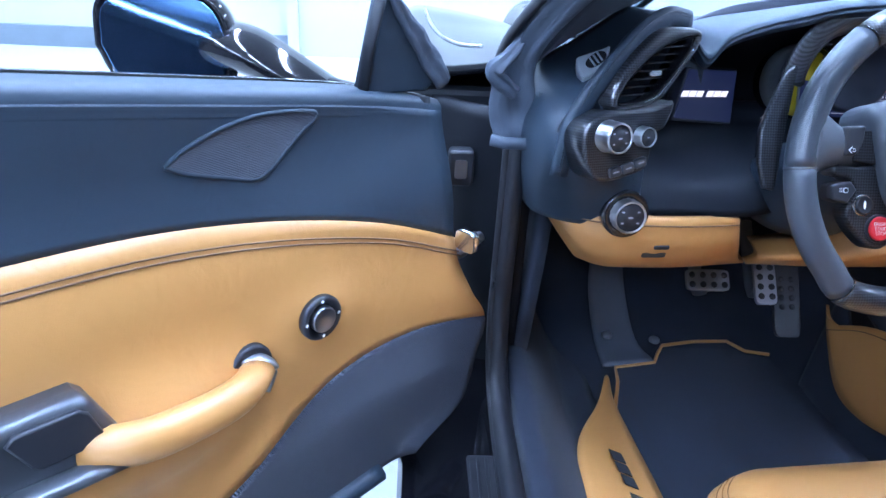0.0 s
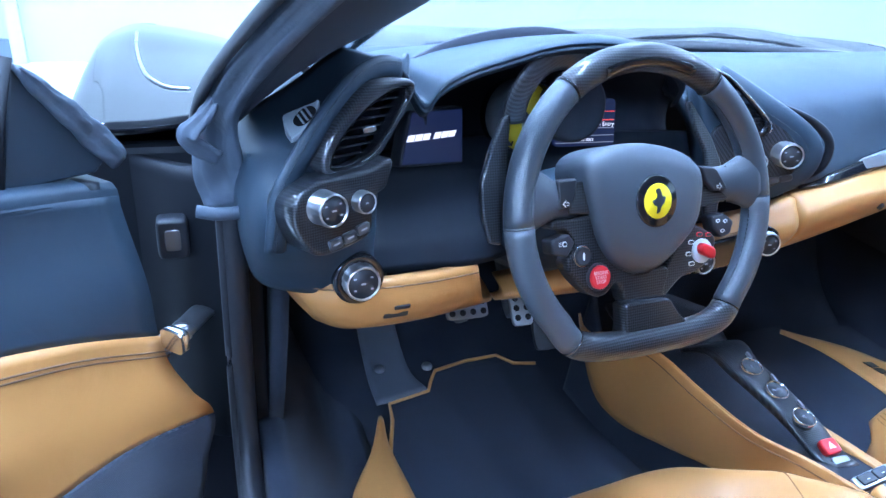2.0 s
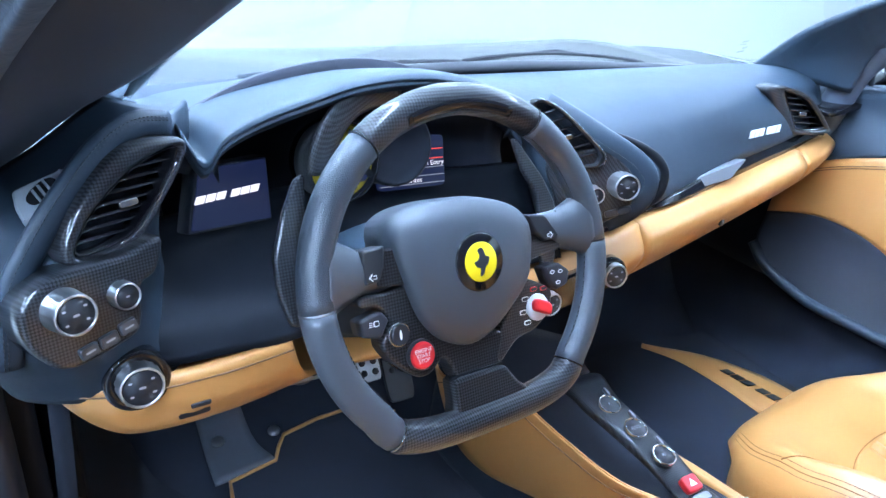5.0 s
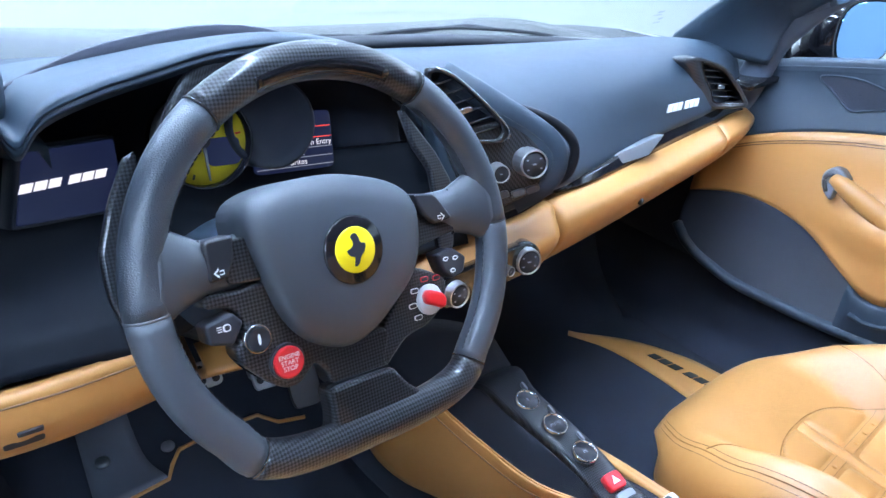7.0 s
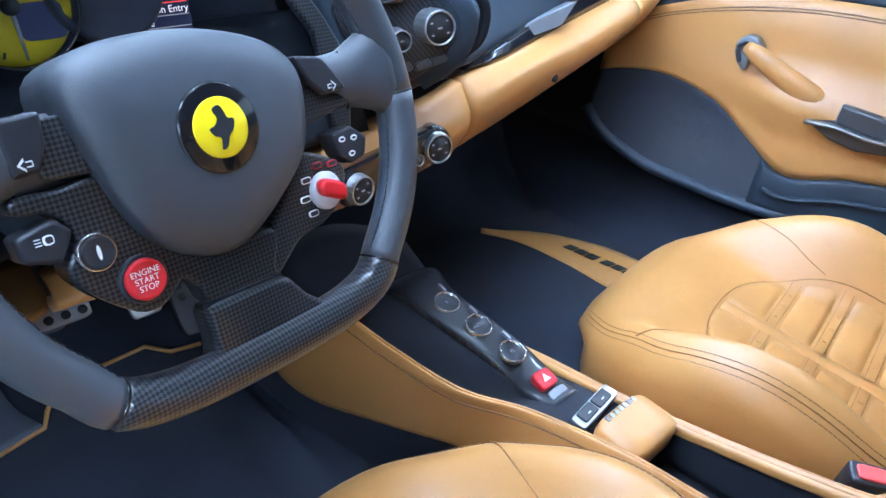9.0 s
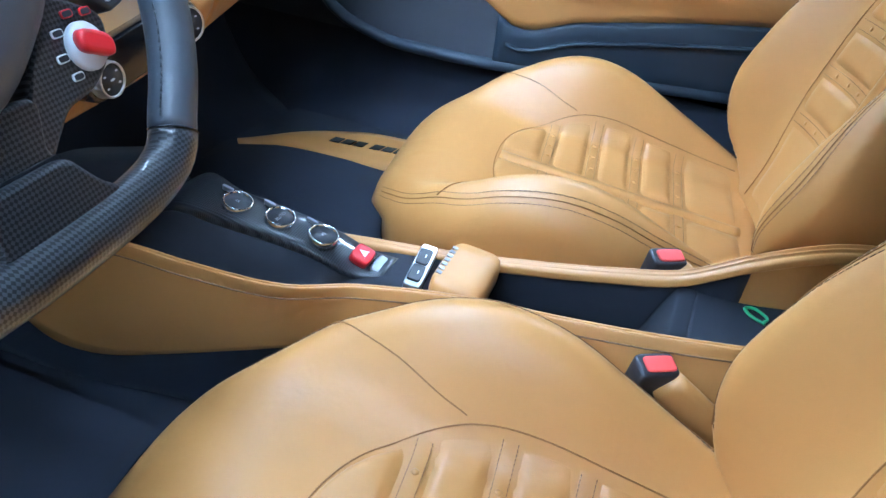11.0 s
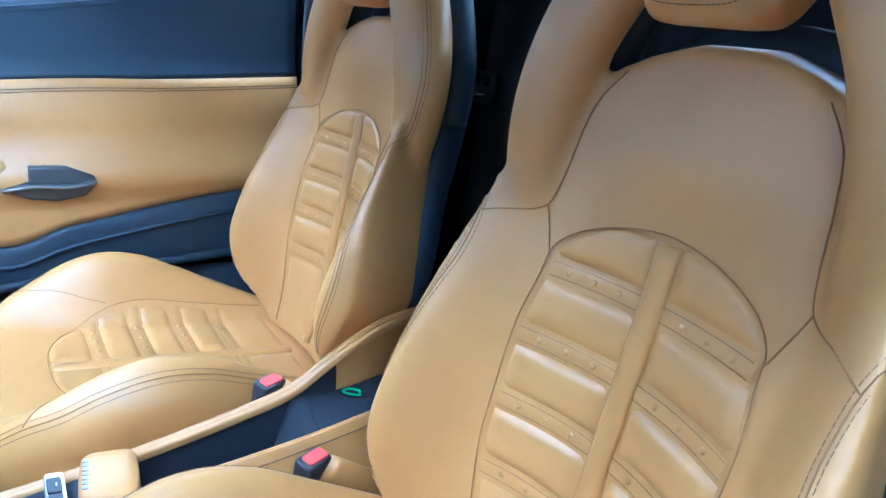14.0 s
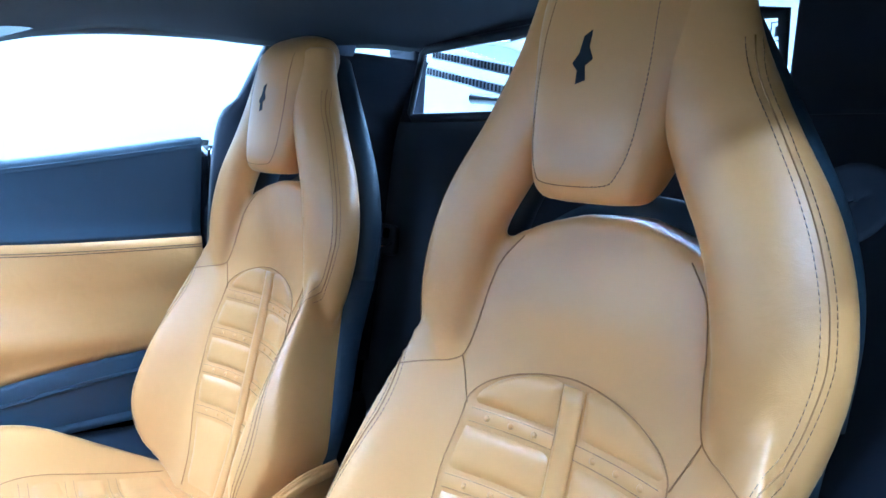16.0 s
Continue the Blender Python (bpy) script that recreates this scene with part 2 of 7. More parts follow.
CARBON = carbon_material("carbon_fibre")
WHEEL_CARBON = carbon_material("wheel_carbon_fibre", (0.1128, -0.9266, 0.3588), 0.0021)
POD_CARBON = carbon_material("pod_carbon_fibre", (0.395, -0.904, 0.164), 0.0020)
BRIDGE_CARBON = carbon_material("bridge_carbon_fibre", (0.0, -0.2, 0.98), 0.0018)
GREYPLATE = material("worn_grey_plate", (0.085, 0.095, 0.115), rough=0.5, vary=0.25, grain=0.1, scale=500)
SATIN_GREY = material("satin_grey_plastic", (0.36, 0.39, 0.42), rough=0.35, metal=0.4, vary=0.1)
PERFORATED = material("perforated_rim_leather", (0.038, 0.046, 0.058), rough=0.30, vary=0.15, grain=0.4, scale=520, blotch=9, kind="voronoi", spec=1.0)
GLOSS = material("piano_black", (0.008, 0.008, 0.01), rough=0.12, vary=0.1, coat=0.6)
PAINT = material("black_car_paint", (0.006, 0.006, 0.008), rough=0.08, vary=0.1)
PLASTIC = material("black_plastic", (0.018, 0.019, 0.024), rough=0.45, grain=0.1, scale=1500)
CHROME = material("brushed_chrome", (0.75, 0.76, 0.78), rough=0.18, metal=1.0, vary=0.05)
ALU = material("drilled_aluminium", (0.48, 0.49, 0.52), rough=0.35, metal=1.0, vary=0.08)
DARKSTEEL = material("dark_grey_metal", (0.09, 0.095, 0.105), rough=0.32, metal=0.6, vary=0.1)
HEADLINER = material("black_headliner", (0.006, 0.008, 0.014), rough=0.95, grain=0.3, scale=1200)
BLACK = material("satin_black", (0.005, 0.006, 0.009), rough=0.6, grain=0.1, scale=900, spec=0.25)
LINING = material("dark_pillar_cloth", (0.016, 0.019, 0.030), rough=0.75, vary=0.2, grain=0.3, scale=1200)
LOWER = material("black_grained_leather", (0.006, 0.008, 0.012), rough=0.6, vary=0.2, grain=0.2, scale=1000, kind="voronoi", spec=0.15)
STEEL = material("grey_steel", (0.30, 0.31, 0.33), rough=0.4, metal=1.0, vary=0.2)
RED = material("red_plastic", (0.62, 0.015, 0.02), rough=0.35)
BUCKLE_RED = material("red_release_button", (0.75, 0.07, 0.06), rough=0.45)
WHITE = material("white_print", (0.8, 0.8, 0.8), rough=0.5)
PALE = material("pale_grey_enamel", (0.48, 0.48, 0.50), rough=0.4)
INLAY = material("satin_silver_inlay", (0.22, 0.24, 0.27), rough=0.35, metal=0.4, vary=0.1)
YELLOW = material("yellow_enamel", (0.85, 0.62, 0.01), rough=0.25, coat=0.5)
SCREEN = glow("dark_blue_screen", (0.014, 0.024, 0.08), 0.5)
SCREEN.node_tree.nodes["Principled BSDF"].inputs["Specular IOR Level"].default_value = 0.12
SCREEN_INK = glow("lit_white_marks", (0.9, 0.93, 1.0), 1.0)
SCREEN_RED = glow("lit_red_line", (1.0, 0.08, 0.05), 1.2)
SCREEN_DIM = glow("lit_grey_line", (0.5, 0.55, 0.65), 0.5)
FACE_YELLOW = material("yellow_dial", (0.75, 0.55, 0.02), rough=0.4)
BLUE_MIRROR = material("blue_tinted_mirror", (0.22, 0.42, 0.68), rough=0.02, metal=1.0, vary=0.03)
GLASS = glass_material("clear_glass")
SILVER = material("satin_silver", (0.6, 0.61, 0.63), rough=0.3, metal=1.0, vary=0.05)


# ---- seats ----
def cushion_width(y):
    return ramp(y, [-0.14, 0.0, 0.12, 0.22, 0.30, 0.35, 0.39, 0.42, 0.44, 0.455], [0.20, 0.240, 0.262, 0.262, 0.243, 0.218, 0.188, 0.155, 0.118, 0.07])


def cushion_point(x, y):
    """The cushion's upper surface; x from the seat's middle, y forward."""
    a = np.abs(x)
    mid = 0.331 + 0.125 * (y + 0.08) + 0.006 * smooth((y - 0.26) / 0.07)
    side = smooth((a - 0.125) / 0.09) * ramp(y, [-0.14, -0.04, 0.04, 0.10, 0.17, 0.24, 0.30, 0.38, 0.45], [0.045, 0.064, 0.088, 0.108, 0.112, 0.088, 0.050, 0.006, 0.0])
    z = mid + side - 0.036 * np.clip((a - cushion_width(y) + 0.05) / 0.05, 0, 1.2) ** 2
    over = np.clip((y - 0.305) / 0.15, 0, 1)
    floor = 0.25
    return floor + (z - floor) * np.sqrt(np.maximum(1 - 0.88 * over ** 2.4, 0))


def back_point(x, z):
    """The backrest's front surface: y over x and height."""
    a = np.abs(x)
    y = ramp(z, [0.26, 0.40, 0.60, 0.74, 0.85, 0.93], [-0.058, -0.088, -0.133, -0.172, -0.196, -0.215])
    lift = smooth((a - 0.132) / 0.085) * ramp(z, [0.26, 0.33, 0.40, 0.48, 0.56, 0.64, 0.72, 0.80, 0.93], [0.0, 0.022, 0.072, 0.106, 0.097, 0.074, 0.050, 0.032, 0.01])
    hollow = ramp(z, [0.26, 0.36, 0.45, 0.55, 0.65, 0.75, 0.81], [0.013, 0.024, 0.030, 0.029, 0.024, 0.014, 0.004])
    return y + 0.90 * lift - hollow * np.clip(1 - (a / 0.128) ** 2, 0, 1) - 0.045 * np.clip((a - 0.196) / 0.05, 0, 1.3) ** 2


def cushion_limit(y):
    return 0.162 * np.maximum(1 - np.clip((y - 0.05) / 0.229, 0, 1) ** 4, 0) ** 0.42


def back_limit(z):
    w = 0.110 + 0.020 * smooth((z - 0.36) / 0.16) - 0.009 * smooth((z - 0.62) / 0.075)
    return w * np.maximum(1 - np.clip((z - 0.694) / 0.056, 0, 1) ** 2, 0) ** 0.62


def on_cushion(x, y, up=0.0):
    x, y = np.broadcast_arrays(np.asarray(x, float), np.asarray(y, float))
    return np.stack([x, y, cushion_point(x, y) + up], -1)


def on_back(x, z, up=0.0):
    x, z = np.broadcast_arrays(np.asarray(x, float), np.asarray(z, float))
    return np.stack([x, back_point(x, z) + up * 0.97, z + up * 0.25], -1)


def quilt(surface, limit, t0, t1, side, inner, puff, n=14, m=10, keep=0.005):
    """A stuffed panel on one half of a seat face between two seams."""
    t = np.linspace(t0 + 0.002, t1 - 0.002, m)
    g = []
    for tt in t:
        hi = max(float(limit(tt)) - keep, inner + 0.004)
        g.append(np.linspace(inner, hi, n))
    g = np.array(g)
    u = np.linspace(-1, 1, n)[None, :]
    v = np.linspace(-1, 1, m)[:, None]
    up = puff * (np.maximum(1 - u ** 6, 0) * np.maximum(1 - v ** 4, 0)) ** 0.6
    P = surface(side * g, np.repeat(t[:, None], n, 1), up - 0.001)
    return sheet(P)


def strap_on(surface, limit, t, side, inner, half=0.0085):
    """A narrow flat band across the seat face, with its stitches and studs."""
    m, n = 5, 14
    tt = np.linspace(t - half, t + half, m)
    hi = float(limit(t)) - 0.006
    x = np.linspace(inner, hi, n)
    v = np.linspace(-1, 1, m)[:, None]
    P = surface(side * np.repeat(x[None], m, 0), np.repeat(tt[:, None], n, 1), 0.0015 + 0.001 * (1 - v ** 4) * np.ones((m, n)))
    band = sheet(P)
    stitches = []
    for edge in (-0.8, 0.8):
        line = surface(side * x, np.full(n, t + edge * half), 0.0028)
        stitches.append(dashes(spline(line, 40), 0.0004, 0.003, 0.0012))
    studs = []
    for k in (0.22, 0.5, 0.78):
        c = surface(np.array(side * (inner + (hi - inner) * k)), np.array(t), 0.002)
        studs.append(c)
    return band, stitches, studs


def stud_mesh(c, out, r=0.0036):
    return lathe(Frame(c, (1, 0, 0), out), [(r, 0), (r * 0.95, 0.001), (r * 0.6, 0.0018), (0.0002, 0.002)], 10)


def car_seat(cx, slide=0.0):
    seat = thing("bucket_seat", (cx, 0.1, 0.2), "tan leather sports bucket seat with quilted insert and dark stitching", "seat", "front seats")
    shift = np.array((cx, 0, 0))

    def add(name, me, mat, parent=seat, label=""):
        for v in me.vertices:
            v.co.x += cx
            if name in ("cushion", "seat_base") or parent.name.startswith("cushion"):
                v.co.y += slide
                v.co.z -= 0.2 * slide
        return part(name, me, mat, parent, label)

    # cushion
    secs = []
    for y in np.concatenate([np.linspace(0.454, 0.38, 12), np.linspace(0.365, -0.13, 27)]):
        w = float(cushion_width(y))
        x = np.linspace(-w, w, 41)
        top = np.stack([x, np.full(41, y), cushion_point(x, np.full(41, y))], 1)
        zb = top[-1, 2]
        yb = y - 0.02 * smooth((y - 0.365) / 0.09)
        side = [(w + 0.004, yb, zb - 0.02), (w + 0.002, yb, zb * 0.5 + 0.11), (w - 0.03, yb, 0.215), (0, yb, 0.205), (-w + 0.03, yb, 0.215), (-w - 0.002, yb, zb * 0.5 + 0.11), (-w - 0.004, yb, zb - 0.02)]
        secs.append(np.vstack([top, side]))
    cushion = add("cushion", sheet(np.array(secs), wrap_v=True, caps=True), TAN)
    add("seat_base", block((-0.2, -0.1, 0.17), (0.2, 0.41, 0.23), 0.01), PLASTIC)
    # backrest body
    secs = []
    for z in np.concatenate([np.linspace(0.27, 0.72, 26), np.linspace(0.74, 0.905, 14)]):
        w = float(ramp(z, [0.26, 0.33, 0.40, 0.48, 0.56, 0.64, 0.72, 0.78, 0.85, 0.89, 0.906], [0.130, 0.170, 0.212, 0.243, 0.241, 0.224, 0.209, 0.194, 0.140, 0.085, 0.03]))
        x = np.linspace(-w, w, 41)
        f = np.stack([x, back_point(x, np.full(41, z)), np.full(41, z)], 1)
        yb = float(back_point(np.array(0.0), np.array(z))) - 0.10 + 0.05 * smooth((z - 0.8) / 0.1)
        ye = f[-1, 1]
        e = 0.6 if z < 0.75 else 0.35
        side = [(w - 0.003, ye - 0.03, z), (w - 0.030, min(ye - 0.08, yb + 0.045), z), (w * 0.60, min(yb, ye - 0.09), z), (0, yb - 0.01, z), (-w * 0.60, min(yb, ye - 0.09), z), (-w + 0.030, min(ye - 0.08, yb + 0.045), z), (-w + 0.003, ye - 0.03, z)]
        secs.append(np.vstack([f, side]))
    shapes = [sheet(np.array(secs), wrap_v=True, caps=True)]
    # wings that run up to the headrest
    for s in (-1, 1):
        path = spline([(s * 0.174, -0.180, 0.645), (s * 0.179, -0.187, 0.69), (s * 0.180, -0.194, 0.74), (s * 0.183, -0.200, 0.82), (s * 0.163, -0.207, 0.90), (s * 0.117, -0.216, 0.98), (s * 0.086, -0.221, 1.05), (s * 0.074, -0.226, 1.128)], 30)
        r = ramp(np.linspace(0, 1, 30), [0, 0.15, 0.3, 0.45, 0.65, 0.85, 1], [0.010, 0.028, 0.044, 0.050, 0.049, 0.044, 0.033])
        shapes.append(tube(path + np.outer(r, (0, 0.2, 0)), r * 0.70, r * np.linspace(0.85, 1.25, 30).clip(0, 1.03), 18, up=(0.25 * s, 1, 0.3)))
    back = add("backrest", fuse(shapes, 0.005, 14), TAN, seat, "tan leather backrest with high side wings")
    tree = BVHTree.FromPolygons([v.co for v in back.data.vertices], [p.vertices[:] for p in back.data.polygons])

    def on_skin(x, z, up=0.0008):
        out = []
        for a, b in zip(np.ravel(x), np.ravel(z)):
            hit, nor, _, _ = tree.ray_cast(Vector((a + cx, 0.6, b)), Vector((0, -1, 0)))
            out.append(np.array(hit + nor * up) - shift if hit is not None else on_back(a, b, up))
        return np.array(out)

    def level(line):
        """Pull stray points of a line back to their neighbours' depth."""
        y = np.pad(line[:, 1], 4, "edge")
        near = np.array([np.median(y[i:i + 9]) for i in range(len(line))])
        line[:, 1] = np.clip(line[:, 1], near - 0.004, near + 0.004)
        return line

    def rim(s, z):
        """Half width of the backrest's outline at one height."""
        for a in np.arange(0.27, 0.06, -0.002):
            if tree.ray_cast(Vector((s * a + cx, 0.6, z)), Vector((0, -1, 0)))[0] is not None:
                return a
        return 0.1

    for s in (-1, 1):
        # seam round the foot of the wing and up its inner border
        foot = spline([(0.200, 0.722), (0.184, 0.727), (0.165, 0.731), (0.150, 0.735), (0.139, 0.744), (0.132, 0.772), (0.126, 0.815), (0.117, 0.848), (0.096, 0.876)], 60)
        add("seam", tube(on_skin(s * foot[:, 0], foot[:, 1], 0.0002), 0.0008, sides=5), TAN_SEAM, back)
        # seam from the wing's foot down to the insert's corner
        k = np.linspace(0, 1, 14)
        add("seam", tube(on_skin(s * (0.141 - 0.020 * k), 0.741 - 0.046 * k, 0.0004), 0.0008, sides=5), TAN_SEAM, back)
        zz = np.linspace(0.42, 1.06, 60)
        ww = ramp(zz, [0.41, 0.48, 0.56, 0.64, 0.72, 0.78, 0.84, 0.90, 1.0, 1.07], [0.202, 0.236, 0.234, 0.210, 0.200, 0.214, 0.219, 0.201, 0.142, 0.105])
        edge = np.array([rim(s, z) for z in zz])
        ww = np.where(zz > 0.77, edge - 0.007, np.minimum(ww, edge - 0.016))
        ww = np.convolve(np.pad(ww, 4, "edge"), np.ones(9) / 9, "valid")
        add("seam", tube(level(on_skin(s * ww, zz, 0.0004)), 0.0007, sides=5), TAN_SEAM, back)
        for d in (-0.0035, 0.0045):
            add("stitching", dashes(level(on_skin(s * (ww - d), zz, 0.0003)), 0.0004), TAN_STITCH, back, "dark stitch line along the wing")
    # dark shell behind the backrest's top
    xs = np.linspace(-0.125, 0.125, 21)
    g = [[(x, -0.235 - 0.04 * k, 0.74 + (0.926 - 2.6 * x * x - 0.74) * min(k, 1)) for x in xs] for k in (0.0, 0.5, 0.9, 1.0, 1.3)]
    add("shell_top", slab(np.array(g), (0, -1, 0), 0.010), NAVY, back, "blue-black leather top of the back shell")
    # the shell that wraps the backrest from behind
    zs = np.linspace(0.34, 1.10, 24)
    lean = ramp(zs, [0.26, 0.40, 0.60, 0.74, 0.90, 1.02, 1.12], [-0.105, -0.135, -0.180, -0.215, -0.228, -0.240, -0.250])
    secs = []
    for z, y0 in zip(zs, lean):
        w = 0.985 * min(rim(-1, z), rim(1, z)) - 0.014
        secs.append(np.column_stack([*ring_pts(28, w, 0.036, 4.5, 0, y0 - 0.030).T, np.full(28, z)]))
    secs = np.array(secs)
    secs[:, :, 0] = np.array([np.convolve(np.pad(secs[:, j, 0], 2, "edge"), np.ones(5) / 5, "valid") for j in range(28)]).T
    add("back_shell", sheet(secs[:17], wrap_v=True, caps=True), NAVY, back, "blue-black leather back shell")
    for s in (-1, 1):
        p = spline([(s * 0.180, -0.246, 0.76), (s * 0.182, -0.252, 0.84), (s * 0.164, -0.256, 0.91), (s * 0.118, -0.264, 0.99), (s * 0.076, -0.268, 1.06), (s * 0.05, -0.270, 1.105)], 24)
        add("wing_shell", tube(p, 0.026, 0.034, 16, up=(0, 1, 0.2)), NAVY, back, "blue-black leather rear of the wing")
    # headrest
    secs = []
    for z, w, yf, yb in [(0.918, 0.03, -0.172, -0.205), (0.922, 0.05, -0.158, -0.22), (0.94, 0.062, -0.150, -0.235), (0.98, 0.072, -0.152, -0.255), (1.03, 0.082, -0.160, -0.27), (1.08, 0.090, -0.170, -0.275), (1.122, 0.090, -0.184, -0.275), (1.146, 0.077, -0.205, -0.265), (1.156, 0.04, -0.225, -0.25)]:
        o = ring_pts(32, w, (yf - yb) / 2, 3.0, 0, (yf + yb) / 2)
        secs.append(np.column_stack([o, np.full(32, z)]))
    head = add("headrest", sheet(rows(secs, 26), wrap_v=True, caps=True), TAN)
    loop = spline([(-0.056, -0.151, 1.12), (-0.060, -0.147, 1.05), (-0.056, -0.143, 0.98), (-0.046, -0.146, 0.945), (-0.03, -0.149, 0.934), (0.03, -0.149, 0.934), (0.046, -0.146, 0.945), (0.056, -0.143, 0.98), (0.060, -0.147, 1.05), (0.056, -0.151, 1.12)], 50)
    skin = BVHTree.FromPolygons([v.co for v in head.data.vertices], [p.vertices[:] for p in head.data.polygons])
    for q in loop:
        hit, nor, _, _ = skin.ray_cast(Vector((q[0] + cx, 0.3, q[2])), Vector((0, -1, 0)))
        if hit is not None:
            q[1] = hit[1] + 0.0004
    add("stitching", dashes(loop, 0.0005, 0.003, 0.0012), TAN_STITCH, head, "dark stitch line round the headrest panel")
    hit, nor, _, _ = skin.ray_cast(Vector((0.004 + cx, 0.3, 1.045)), Vector((0, -1, 0)))
    mark = plate(Frame((0.004, hit[1], 1.045), (1, 0, 0), tuple(nor)), [(-0.004, -0.025), (0.004, -0.020), (0.006, -0.005), (0.012, 0.004), (0.005, 0.011), (0.004, 0.023), (-0.006, 0.020), (-0.003, 0.007), (-0.010, 0.001), (-0.004, -0.010)], -0.004, 0.0006, 0.0002)
    add("emblem", mark, BLACK, head, "small dark embroidered emblem")
    # quilted faces
    for surface, limit, bands, lo, hi, out, host in ((on_cushion, cushion_limit, (0.205, 0.134, 0.064, -0.006), -0.10, 0.278, (0, -0.13, 1), cushion), (on_back, back_limit, (0.469, 0.544, 0.614, 0.685), 0.33, 0.746, (0, 1, 0.27), back)):
        stops = sorted(bands)
        for s in (-1, 1):
            inner = 0.0135
            edges = [lo] + [e for b in stops for e in (b - 0.0092, b + 0.0092)] + [hi]
            for a, b in zip(edges[::2], edges[1::2]):
                add("quilt_panel", quilt(surface, limit, a, b, s, inner, 0.007), TAN, host)
            for b in stops:
                band, stitches, studs = strap_on(surface, limit, b, s, inner)
                add("band", band, TAN, host)
                for st in stitches:
                    add("stitching", st, TAN_STITCH, host)
                for c in studs:
                    add("stud", stud_mesh(c, out), TAN, host)
            # seam round the insert
            tip = 0.750 if host is back else 0.279
            tt = tip - (tip - lo) * np.linspace(0, 1, 60) ** 3
            line = surface(s * np.maximum(limit(tt), 0.0), tt, 0.0008)
            if host is back:
                line[:, 1] = np.maximum(line[:, 1], on_skin(line[:, 0], line[:, 2], 0.0022)[:, 1]) + 0.001
            add("seam", tube(line, 0.0008, sides=5), TAN_SEAM, host)
        tt = np.linspace(lo, hi - 0.004, 30)
        add("rib", tube(surface(np.zeros(30), tt, 0.001 if host is back else -0.002), 0.0075, 0.0125, 12, up=out), TAN, host, "raised padded rib down the middle")
    # seam down the cushion's front corners
    for s in (-1, 1):
        turn = spline([(0.160, 0.176), (0.167, 0.209), (0.183, 0.258), (0.197, 0.294), (0.212, 0.322)], 24)
        add("seam", tube(on_cushion(s * turn[:, 0], turn[:, 1], 0.0002), 0.0008, sides=5), TAN_SEAM, cushion)
        yy = np.linspace(-0.10, 0.42, 60)
        ww = cushion_width(yy) - 0.013
        add("seam", tube(on_cushion(s * (ww - 0.006), yy, 0.0002), 0.0008, sides=5), TAN_SEAM, cushion)
        for d in (0.0, 0.012):
            add("stitching", dashes(on_cushion(s * (ww - d), yy, 0.0003), 0.0005), TAN_STITCH, cushion)
    return seat


driver_seat = car_seat(-0.336)
driver_seat.rotation_euler.z = radians(6)
passenger_seat = car_seat(0.388, 0.040)
passenger_seat.location.y = 0.124
passenger_seat.location.z = 0.190
passenger_seat.rotation_euler.z = radians(7.5)


# ---- steering wheel ----
def closed(pts, n):
    """n points evenly along a smooth closed outline."""
    p = np.array(pts, float)
    k = len(p)
    q = spline(np.vstack([p[-2:], p, p[:3]]), (k + 4) * 24 + 1)[2 * 24:(k + 2) * 24 + 1]
    d = np.concatenate([[0], np.cumsum(np.linalg.norm(np.diff(q, axis=0), axis=1))])
    at = np.linspace(0, d[-1], n, endpoint=False)
    return np.stack([np.interp(at, d, q[:, j]) for j in range(q.shape[1])], 1)


def rounded(pts, n=6, r=0.18):
    """A polygon with its corners rounded off."""
    p = np.array(pts, float)
    out = []
    for a, b, c in zip(np.roll(p, 1, 0), p, np.roll(p, -1, 0)):
        for t in np.linspace(0, 1, n):
            s, e = b + (a - b) * r, b + (c - b) * r
            out.append((1 - t) ** 2 * s + 2 * t * (1 - t) * b + t * t * e)
    return np.array(out)


